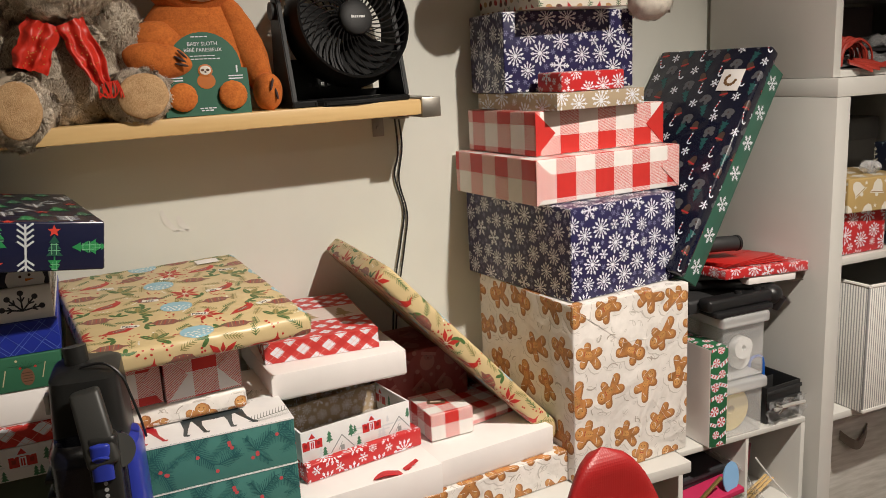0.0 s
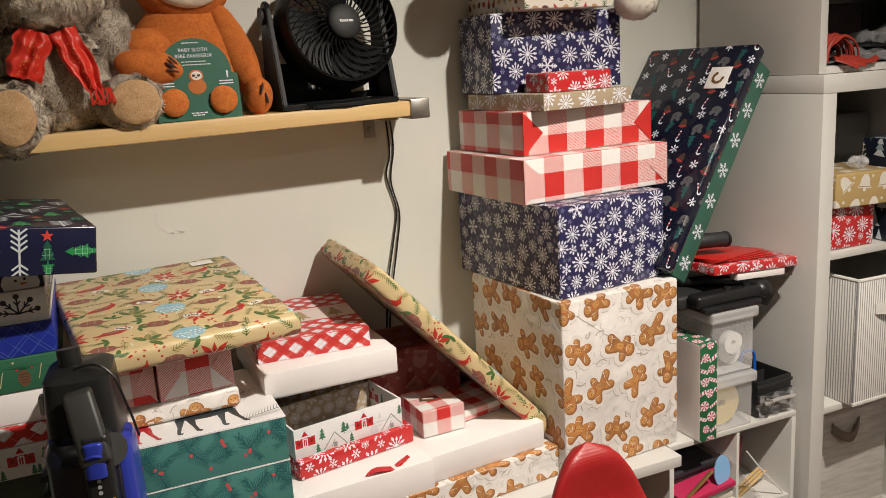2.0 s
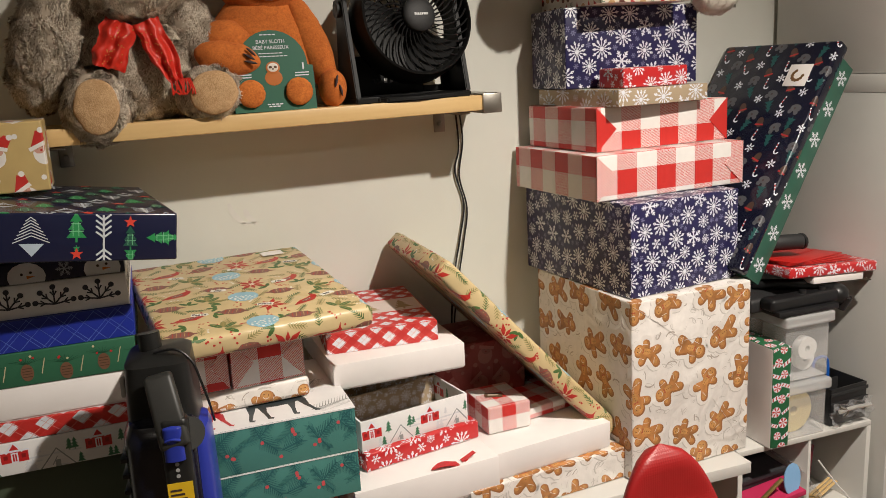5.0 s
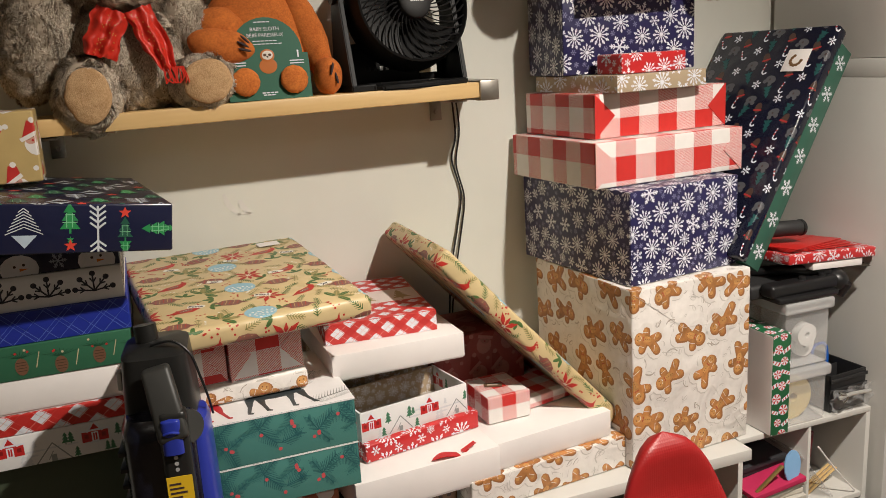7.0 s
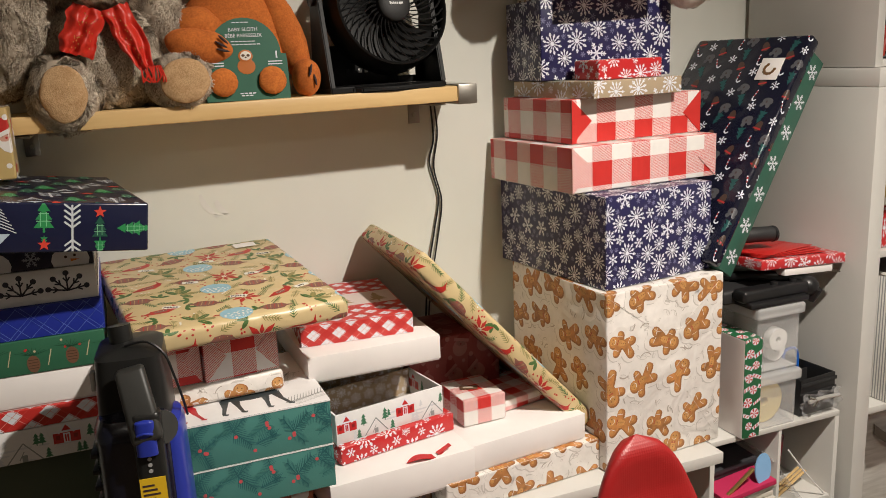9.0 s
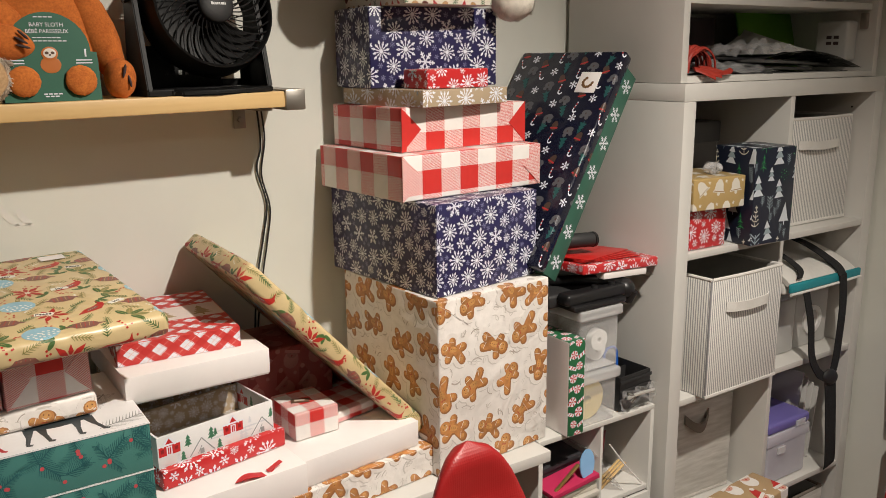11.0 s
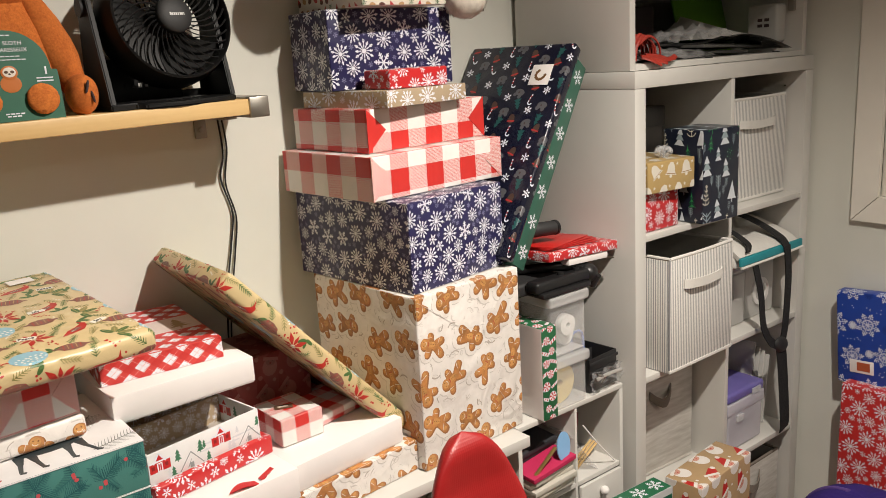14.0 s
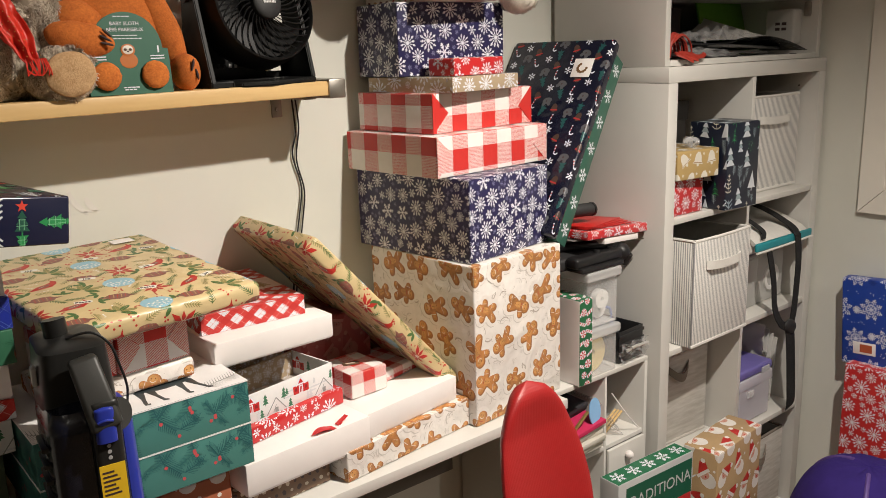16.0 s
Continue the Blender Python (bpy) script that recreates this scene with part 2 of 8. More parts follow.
class Pen:
    """Draws motifs on a sheet, at a place, size and turn."""

    def __init__(self, sheet, x, y, size, turn=0.0):
        self.s, self.x, self.y, self.k, self.c, self.n = sheet, x, y, size, math.cos(turn), math.sin(turn)

    def at(self, p):
        return (self.x + self.k * (p[0] * self.c - p[1] * self.n), self.y + self.k * (p[0] * self.n + p[1] * self.c))

    def poly(self, pts, ink, layer=0):
        self.s.poly([self.at(p) for p in pts], ink, layer)

    def bar(self, x0, y0, x1, y1, w, ink, layer=0, taper=1.0):
        d = math.hypot(x1 - x0, y1 - y0) or 1
        a, b = -(y1 - y0) / d * w / 2, (x1 - x0) / d * w / 2
        self.poly([(x0 + a, y0 + b), (x0 - a, y0 - b), (x1 - a * taper, y1 - b * taper), (x1 + a * taper, y1 + b * taper)], ink, layer)

    def oval(self, cx, cy, rx, ry, ink, layer=0, n=12, turn=0.0):
        c, s = math.cos(turn), math.sin(turn)
        pts = [(rx * math.cos(q), ry * math.sin(q)) for q in (k * math.tau / n for k in range(n))]
        self.poly([(cx + a * c - b * s, cy + a * s + b * c) for a, b in pts], ink, layer)

    def capsule(self, x0, y0, x1, y1, r, ink, layer=0):
        self.bar(x0, y0, x1, y1, 2 * r, ink, layer)
        self.oval(x1, y1, r, r, ink, layer + 0.2, 10)

    def arc(self, cx, cy, r, a0, a1, w, ink, layer=0, n=7):
        q = [a0 + (a1 - a0) * k / n for k in range(n + 1)]
        for a, b in zip(q, q[1:]):
            self.poly([(cx + (r + e) * math.cos(t), cy + (r + e) * math.sin(t)) for t, e in ((a, -w / 2), (a, w / 2), (b, w / 2), (b, -w / 2))], ink, layer)


def flake(p, ink, kind=0, layer=0):
    """A printed snowflake of radius 1."""
    if kind == 0:
        for k in range(6):
            c, s = math.cos(k * math.pi / 3), math.sin(k * math.pi / 3)
            p.bar(0, 0, c, s, 0.13, ink, layer)
            for r, b in ((0.42, 0.28), (0.68, 0.24)):
                for e in (-1, 1):
                    q = k * math.pi / 3 + e * 0.9
                    p.bar(r * c, r * s, r * c + b * math.cos(q), r * s + b * math.sin(q), 0.11, ink, layer + 0.1)
    elif kind == 3:
        for k in range(12):
            a, far = k * math.pi / 6, 1.0 if k % 2 == 0 else 0.86
            c, s = math.cos(a), math.sin(a)
            p.poly([(0.10 * c, 0.10 * s), (0.42 * c + 0.060 * s, 0.42 * s - 0.060 * c), (far * c, far * s), (0.42 * c - 0.060 * s, 0.42 * s + 0.060 * c)], ink, layer)
            for e in (-1, 1):
                side = Vector((-s, c)) * e
                r = far - 0.36
                p.poly([(r * c, r * s), ((r + 0.18) * c + 0.135 * side.x, (r + 0.18) * s + 0.135 * side.y), ((r + 0.30) * c + 0.120 * side.x, (r + 0.30) * s + 0.120 * side.y), ((r + 0.19) * c, (r + 0.19) * s)], ink, layer + 0.2 + 0.05 * e)
            p.poly([((far - 0.16) * c, (far - 0.16) * s), ((far - 0.02) * c + 0.09 * s, (far - 0.02) * s - 0.09 * c), ((far + 0.10) * c, (far + 0.10) * s), ((far - 0.02) * c - 0.09 * s, (far - 0.02) * s + 0.09 * c)], ink, layer + 0.3)
        p.oval(0, 0, 0.21, 0.21, ink, layer + 0.4, 12)
    elif kind == 1:
        for k in range(6):
            a = k * math.pi / 3
            c, s = math.cos(a), math.sin(a)
            p.bar(0.2 * c, 0.2 * s, 0.95 * c, 0.95 * s, 0.075, ink, layer)
            p.poly([(0.78 * c, 0.78 * s), (0.92 * c + 0.085 * s, 0.92 * s - 0.085 * c), (1.08 * c, 1.08 * s), (0.92 * c - 0.085 * s, 0.92 * s + 0.085 * c)], ink, layer + 0.1)
            for r, b in ((0.36, 0.20), (0.54, 0.24), (0.70, 0.18)):
                for e in (-1, 1):
                    q = a + e * 0.85
                    p.bar(r * c, r * s, r * c + b * math.cos(q), r * s + b * math.sin(q), 0.075, ink, layer + 0.2 + 0.05 * e)
            q = a + math.pi / 6
            c, s = math.cos(q), math.sin(q)
            p.bar(0.2 * c, 0.2 * s, 0.62 * c, 0.62 * s, 0.07, ink, layer + 0.3)
            p.poly([(0.46 * c, 0.46 * s), (0.60 * c + 0.09 * s, 0.60 * s - 0.09 * c), (0.76 * c, 0.76 * s), (0.60 * c - 0.09 * s, 0.60 * s + 0.09 * c)], ink, layer + 0.4)
        p.oval(0, 0, 0.24, 0.24, ink, layer + 0.45, 6)
    else:
        for k in range(8):
            c, s = math.cos(k * math.pi / 4), math.sin(k * math.pi / 4)
            p.bar(0.12 * c, 0.12 * s, c, s, 0.16, ink, layer, 0.5)
            p.oval(0.72 * c, 0.72 * s, 0.14, 0.14, ink, layer + 0.1, 6)


def gift(label, m, w, d, h, base, prints=(), sides="fltr", soft=0.003, name="gift_box", category="gift box", group="wrapped gifts", flaps=(), flap_ink=None, folds=""):
    """A wrapped box. m: its pose at the middle of its base. prints: functions that print on each side."""
    ob = thing(name, label, category, m, group)
    bm = box_bm(-w / 2, w / 2, -d / 2, d / 2, 0, h, soft, 3)
    part("wrapped_box", bm, base, ob)
    pm, slots = bmesh.new(), []
    frames = {
        "f": (0, 0, w, h, (-w / 2, -d / 2, 0), (1, 0, 0), (0, 0, 1)),
        "l": (-d, 0, d, h, (-w / 2, d / 2, 0), (0, -1, 0), (0, 0, 1)),
        "r": (w, 0, d, h, (w / 2, -d / 2, 0), (0, 1, 0), (0, 0, 1)),
        "t": (0, h, w, d, (-w / 2, -d / 2, h), (1, 0, 0), (0, 1, 0)),
        "b": (0, -d, w, d, (-w / 2, d / 2, 0), (1, 0, 0), (0, -1, 0)),
    }
    for side in sides:
        r = min(soft, w * 0.3, d * 0.3, h * 0.3)
        sheet = Sheet(pm, slots, *frames[side], edge=0.0004, body=(w, d, h, r))
        for fn in prints if isinstance(prints, (list, tuple)) else [prints]:
            fn(sheet, side)
    if pm.faces:
        part("printed_pattern", pm, slots, ob, smooth=False, kind="stuff")
    else:
        pm.free()
    for side in flaps:
        u0, v0, fw, fh, o, du, dv = frames[side]
        o, du, dv = Vector(o), Vector(du), Vector(dv)
        n = du.cross(dv)
        for tri in (((0.0, 0.0), (0.0, fh), (min(fh * 0.55, fw * 0.3), fh * 0.5)), ((fw, 0.0), (fw - min(fh * 0.55, fw * 0.3), fh * 0.5), (fw, fh))):
            fm = bmesh.new()
            lo = [fm.verts.new(o + du * a + dv * b + n * 0.0005) for a, b in tri]
            hi = [fm.verts.new(o + du * a + dv * b + n * 0.0018) for a, b in tri]
            fm.faces.new(hi)
            for k in range(3):
                fm.faces.new((lo[k], lo[(k + 1) % 3], hi[(k + 1) % 3], hi[k]))
            bmesh.ops.recalc_face_normals(fm, faces=fm.faces)
            part("folded_flap", fm, flap_ink or base, ob)
    for side in folds:
        u0, v0, fw, fh, o, du, dv = frames[side]
        o, du, dv = Vector(o), Vector(du), Vector(dv)
        lift = du.cross(dv) * 0.0011
        for (a, b), (c, d) in (((0.01, 0.98), (0.42, 0.74)), ((0.99, 0.98), (0.62, 0.73)), ((0.42, 0.74), (0.62, 0.73)), ((0.98, 0.02), (0.68, 0.36))):
            p, q = o + du * fw * a + dv * fh * b + lift, o + du * fw * c + dv * fh * d + lift
            part("paper_fold", tube_bm([p, (p + q) / 2 + dv * 0.001, q], 0.0003, 6), base, ob)
    return ob


def laid(x, y, z, yaw, w, d):
    """The pose of a box whose front left corner stands at x, y, z."""
    a = radians(yaw)
    return pose(x + math.cos(a) * w / 2 - math.sin(a) * d / 2, y + math.sin(a) * w / 2 + math.cos(a) * d / 2, z, 0, 0, yaw)


INK_W = paper(0.76, 0.77, 0.83)


def packed(s, sizes, tries, seed, gap=0.0012, edge=0.016):
    """Places on a sheet, largest first, that keep clear of one another: x, y, radius, a random source."""
    rnd = random.Random(seed * 97 + int(s.w * 1000) + int(s.u0 * 500))
    done = []
    for radius, share in sizes:
        for k in range(int(tries * share)):
            x, y = rnd.uniform(s.u0 - edge, s.u0 + s.w + edge), rnd.uniform(s.v0 - edge, s.v0 + s.h + edge)
            r = radius * rnd.uniform(0.88, 1.1)
            if all((x - a) ** 2 + (y - b) ** 2 > (r + c + gap) ** 2 for a, b, c in done):
                done.append((x, y, r))
                yield x, y, r, rnd


def print_flakes(ink, big=0.0205, small=0.010, seed=0, faint=None):
    """Snowflakes of three sizes, close together, and fainter small ones between them."""
    def fn(s, side):
        tries = int(30 * s.w * s.h / big ** 2) + 60
        for x, y, r, rnd in packed(s, ((big, 0.4), (big * 0.80, 1.0), (small, 1.8), (small * 0.5, 1.6)), tries, seed, 0.0008):
            p = Pen(s, x, y, r, rnd.random() * 2)
            if r < small * 0.6:
                if faint:
                    flake(p, faint, 0)
            elif r > small * 1.15:
                flake(p, ink, 0 if rnd.random() < 0.10 else 3)
            else:
                flake(p, ink, rnd.choice((0, 0, 3)))
    return fn


def print_gingham(cell=0.036, shift=0.0, front=None):
    """Red, pink and white squares; the pink ones are finely hatched."""
    def fn(s, side):
        for x, y, rnd, i, j in s.cells(cell, 0, brick=0.0):
            k = (i % 2) + (j % 2)
            if k:
                x, y = x + shift, y + (front if side == "f" and front is not None else shift)
                e = 0.0002
                s.poly([(x + e, y + e), (x + cell - e, y + e), (x + cell - e, y + cell - e), (x + e, y + cell - e)], (PINK_HATCH, GING_RED)[k - 1])
    return fn


PINK_HATCH = striped("red_hatch", (0.80, 0.72, 0.69), (0.62, 0.05, 0.045), 215, "DIAGONAL", 0.45, 0.40, 0.72, 0.05)
GING_RED = paper(0.58, 0.03, 0.025)
GING_WHITE = paper(0.80, 0.77, 0.74)
COOKIE = mat("printed_cookie", (0.44, 0.19, 0.060), 0.45, var=0.5, scale=90, bump=0.15, bscale=150)
COOKIE_L = mat("printed_cookie_light", (0.56, 0.285, 0.095), 0.45, var=0.35, scale=120, bump=0.15, bscale=150)
COOKIE_E = paper(0.30, 0.13, 0.045)
COOKIE_R = paper(0.42, 0.09, 0.04)
COOKIE_D = paper(0.20, 0.07, 0.02)
GINGER = mat("gingerbread_paper", (0.78, 0.74, 0.70), 0.4, var=0.10, scale=60, bump=0.55, bscale=75, crease=0.4)
ICING = paper(0.82, 0.80, 0.78)
SWIRL = paper(0.58, 0.54, 0.50)
SWIRL_D = paper(0.44, 0.39, 0.34)


def print_cookies(step=0.084, size=0.0375, seed=3):
    """Gingerbread shapes pressed into white icing, each with a soft ridge round it."""
    def shape(p, grow, ink, lay, arms, legs):
        p.oval(0, 0.56, 0.34 + grow, 0.33 + grow, ink, lay, 14)
        p.oval(0, 0.0, 0.27 + grow, 0.40 + grow, ink, lay + 0.05, 14)
        for e, (ax, ay), (bx, by) in zip((-1, 1), arms, legs):
            p.capsule(e * 0.08, 0.16, e * ax, ay, 0.205 + grow, ink, lay + 0.1 + 0.03 * e)
            p.capsule(e * 0.08, -0.26, e * bx, -by, 0.225 + grow, ink, lay + 0.22 + 0.03 * e)

    def fn(s, side):
        for x, y, rnd, i, j in s.cells(step * 0.30, seed + 2):
            p = Pen(s, x + rnd.uniform(-0.012, 0.012), y + rnd.uniform(-0.012, 0.012), 0.013 * rnd.uniform(0.6, 1.6), rnd.random() * 6)
            p.arc(0, 0, 0.8, 0, rnd.uniform(0.8, 2.2), rnd.uniform(0.05, 0.18), rnd.choice((SWIRL, SWIRL, SWIRL_D)), 0)
            p.arc(0.9, 0.5, 0.6, 2.5, 4.2, 0.05, SWIRL, 0.05)
        for x, y, rnd, i, j in s.cells(step, seed, 0.5):
            x, y = x + rnd.uniform(-0.14, 0.14) * step, y + rnd.uniform(-0.14, 0.14) * step
            turn = rnd.choice((1.5, 1.7, 2.2, 0.4, -0.5, 3.2, 4.6)) + rnd.uniform(-0.4, 0.4)
            k = size * rnd.uniform(0.90, 1.04)
            arms = [(rnd.uniform(0.46, 0.60), rnd.uniform(0.10, 0.44)) for e in (0, 1)]
            legs = [(rnd.uniform(0.24, 0.50), rnd.uniform(0.60, 0.82)) for e in (0, 1)]
            shape(Pen(s, x - 0.0020, y - 0.0022, k, turn), 0.27, SWIRL, 0.3, arms, legs)
            shape(Pen(s, x - 0.0004, y - 0.0003, k, turn), 0.275, GINGER, 0.7, arms, legs)
            shape(Pen(s, x + 0.0016, y - 0.0022, k, turn), 0.03, COOKIE_E, 1.1, arms, legs)
            shape(Pen(s, x, y, k, turn), -0.01, COOKIE, 1.5, arms, legs)
            p = Pen(s, x - 0.0006, y + 0.0008, k, turn)
            p.oval(0.0, 0.58, 0.24, 0.22, COOKIE_L, 2.0)
            p.oval(0.0, 0.02, 0.17, 0.32, COOKIE_L, 2.05)
            for e, (ax, ay), (bx, by) in zip((-1, 1), arms, legs):
                p.oval(e * ax, ay, 0.10, 0.10, COOKIE_L, 2.1, 9)
                p.oval(e * bx, -by, 0.12, 0.12, COOKIE_L, 2.1, 9)
                p.bar(e * (ax - 0.10), ay - 0.18, e * (ax - 0.14), ay + 0.15, 0.026, ICING, 2.4)
                p.bar(e * (bx - 0.24), -by + 0.16, e * (bx + 0.12), -by + 0.10, 0.026, ICING, 2.4)
                p.oval(e * 0.11, 0.62, 0.035, 0.045, COOKIE_D, 2.4, 6)
                p.oval(e * 0.07, 0.25, 0.075, 0.05, COOKIE_R, 2.4, 7)
            for q in range(4):
                p.oval(0, 0.12 - 0.13 * q, 0.028, 0.028, COOKIE_D, 2.4, 6)
            p.arc(0, 0.56, 0.15, 3.6, 5.8, 0.03, ICING, 2.4, 5)
    return fn


F_RED, F_LEAF, F_OLIVE, F_BLUE, F_BROWN = paper(0.48, 0.030, 0.022), paper(0.075, 0.155, 0.045), paper(0.28, 0.25, 0.09), paper(0.30, 0.52, 0.62), paper(0.25, 0.105, 0.08)
F_GOLD = paper(0.50, 0.36, 0.16)
F_TAG, F_INK = paper(0.82, 0.80, 0.72), paper(0.05, 0.03, 0.03)


TAGS = []


def print_floral(step=0.060, seed=4, size=0.0285):
    """Rows of birds, poinsettias, dotted baubles, striped ornaments and leaves, with berries, sprigs and tags between."""
    def sprig(p, ink, n=6):
        p.bar(-0.9, 0, 0.9, 0, 0.05, ink)
        for k in range(n):
            for e in (-1, 1):
                p.bar(-0.8 + 1.5 * k / n, 0, -0.5 + 1.5 * k / n, e * 0.36 * (1 - 0.07 * k), 0.10, ink, 0.1, 0.4)

    def fn(s, side):
        for x, y, rnd, i, j in s.cells(step, seed, 0.5):
            x, y = x + rnd.uniform(-0.05, 0.05) * step, y + rnd.uniform(-0.05, 0.05) * step
            pick = (i * 2 + j * 3) % 6
            p = Pen(s, x, y, size, rnd.uniform(-0.35, 0.35))
            if pick == 0:
                for k in range(8):
                    q, r = k * 0.785, 1.0 if k % 2 else 0.78
                    p.poly([(0.05 * math.cos(q), 0.05 * math.sin(q)), (0.55 * r * math.cos(q - 0.30), 0.55 * r * math.sin(q - 0.30)), (r * math.cos(q), r * math.sin(q)), (0.55 * r * math.cos(q + 0.30), 0.55 * r * math.sin(q + 0.30))], F_RED, 1 + 0.05 * k)
                for k in range(5):
                    p.oval(0.11 * math.cos(k * 1.256), 0.11 * math.sin(k * 1.256), 0.06, 0.06, F_TAG, 1.8 + 0.03 * k, 6)
            elif pick == 1:
                p.oval(0, 0, 0.86, 0.80, F_BLUE, 1, 18)
                p.bar(0, 0.74, 0, 0.98, 0.22, F_OLIVE, 1)
                p.arc(0, 1.05, 0.10, 0, 6.28, 0.04, F_OLIVE, 1, 8)
                for k in range(30):
                    q, r = k * 2.4, 0.145 * math.sqrt(k)
                    if 0.8 * r * math.sin(q) < 0.25:
                        p.oval(r * math.cos(q), -0.04 + 0.85 * r * math.sin(q), 0.07, 0.07, F_TAG, 1.6, 6)
            elif pick == 5:
                for k in range(5):
                    q = k * 0.75 - 1.2
                    p.oval(0.55 * math.cos(q), 0.55 * math.sin(q), 0.44, 0.17, (F_LEAF, F_OLIVE)[k % 2], 1 + 0.1 * k, 10, q)
                    p.bar(0.15 * math.cos(q), 0.15 * math.sin(q), 0.9 * math.cos(q), 0.9 * math.sin(q), 0.025, F_GOLD, 1.6 + 0.02 * k)
            elif pick == 2:
                p.poly([(-1.15, -0.40), (-0.55, -0.42), (0.2, -0.38), (0.62, -0.02), (0.78, 0.36), (0.60, 0.52), (0.40, 0.34), (0.05, 0.18), (-0.5, 0.06)], F_RED, 1)
                p.poly([(0.52, 0.46), (0.66, 0.46), (0.56, 0.80)], F_RED, 1.15)
                p.poly([(0.74, 0.38), (0.76, 0.28), (0.94, 0.30)], F_GOLD, 1.2)
                p.oval(-0.12, -0.08, 0.40, 0.15, F_BROWN, 1.4, 10, 0.30)
                for k in range(5):
                    p.oval(-0.4 + 0.14 * k, -0.16 + 0.05 * k, 0.03, 0.03, F_TAG, 1.7, 5)
            else:
                p.poly([(-1.0, 0), (-0.62, 0.12), (-0.45, 0.36), (0.0, 0.44), (0.45, 0.36), (0.62, 0.12), (1.0, 0.0), (0.62, -0.12), (0.45, -0.36), (0.0, -0.44), (-0.45, -0.36), (-0.62, -0.12)], F_BROWN, 1)
                for k in range(5):
                    p.bar(-0.44 + 0.2 * k, -0.33 + 0.04 * k, -0.38 + 0.2 * k, 0.33, 0.035, (F_RED, F_GOLD)[k % 2], 1.5)
            for fx, fy in ((0.52, 0.02), (0.24, 0.46), (-0.26, 0.50)):
                q = Pen(s, x + step * (fx + rnd.uniform(-0.06, 0.06)), y + step * (fy + rnd.uniform(-0.06, 0.06)), size * 0.62, rnd.random() * 6.28)
                kind = rnd.randrange(5)
                if kind == 0:
                    sprig(q, F_OLIVE)
                elif kind == 1:
                    for k in range(7):
                        q.oval(rnd.uniform(-0.8, 0.8), rnd.uniform(-0.45, 0.45), 0.11, 0.10, F_RED, 0.4 + 0.04 * k, 7)
                elif kind == 2:
                    for k in range(3):
                        q.oval(0.5 * math.cos(k * 1.1), 0.5 * math.sin(k * 1.1), 0.48, 0.20, F_LEAF, 0.1 * k, 9, k * 1.1)
                elif kind == 3:
                    sprig(q, F_LEAF)
                else:
                    sprig(q, F_OLIVE, 5)
                    for k in range(3):
                        q.oval(0.3 * k - 0.3, 0.55, 0.10, 0.10, F_TAG, 0.5 + 0.04 * k, 6)
        for x, y, rnd, i, j in s.cells(step * 1.7, seed + 3, 0.5):
            turn = rnd.uniform(-0.4, 0.4)
            p = Pen(s, x + 0.02, y + 0.028, size * 0.46, turn)
            a, b = p.x - s.u0, p.y - s.v0
            if 0.022 < a < s.w - 0.022 and 0.014 < b < s.h - 0.014:
                p.poly([(-1, -0.42), (0.8, -0.42), (1.05, 0), (0.8, 0.42), (-1, 0.42)], F_TAG, 2.4)
                TAGS.append((s.origin + s.du * a + s.dv * b + s.n * 0.0006, s.du.copy(), s.dv.copy(), turn, size * 0.9, rnd.choice(("Joy", "Peace"))))
    return fn


def write_tags(ob):
    """The words on the tags of the floral paper."""
    for at, du, dv, turn, size, word in TAGS:
        m = Matrix((du, dv, du.cross(dv))).transposed().to_4x4()
        m.translation = at
        lettering(word, size * 0.36, m @ pose(-0.001, 0, 0, 0, 0, math.degrees(turn)), F_INK, ob)
    TAGS.clear()


def tree_print(p, ink, line, layer=0.5):
    for k in range(3):
        p.poly([(-0.62 + 0.12 * k, -0.7 + 0.55 * k), (0.62 - 0.12 * k, -0.7 + 0.55 * k), (0, 0.15 + 0.45 * k)], ink, layer + 0.1 * k)
    p.bar(0, -1, 0, -0.7, 0.14, ink, layer)
    if line:
        for e in (-0.2, 0.15):
            p.bar(e, -0.6, e, 0.35, 0.045, line, layer + 0.7)
        p.bar(-0.45, -0.25, 0.45, -0.25, 0.05, line, layer + 0.7)
        p.bar(-0.3, 0.25, 0.3, 0.25, 0.05, line, layer + 0.7)


def twig_print(p, ink, layer=0.5, w=0.13):
    p.bar(0, -1, 0, 1, w, ink, layer)
    for k in range(4):
        for e in (-1, 1):
            p.bar(0, -0.55 + 0.4 * k, e * 0.5, -0.15 + 0.4 * k, w, ink, layer + 0.1)


def star_print(p, ink, layer=0.8):
    for k in range(5):
        q = math.pi / 2 + k * math.tau / 5
        p.poly([(0, 0), (0.42 * math.cos(q - 0.63), 0.42 * math.sin(q - 0.63)), (math.cos(q), math.sin(q)), (0.42 * math.cos(q + 0.63), 0.42 * math.sin(q + 0.63))], ink, layer)


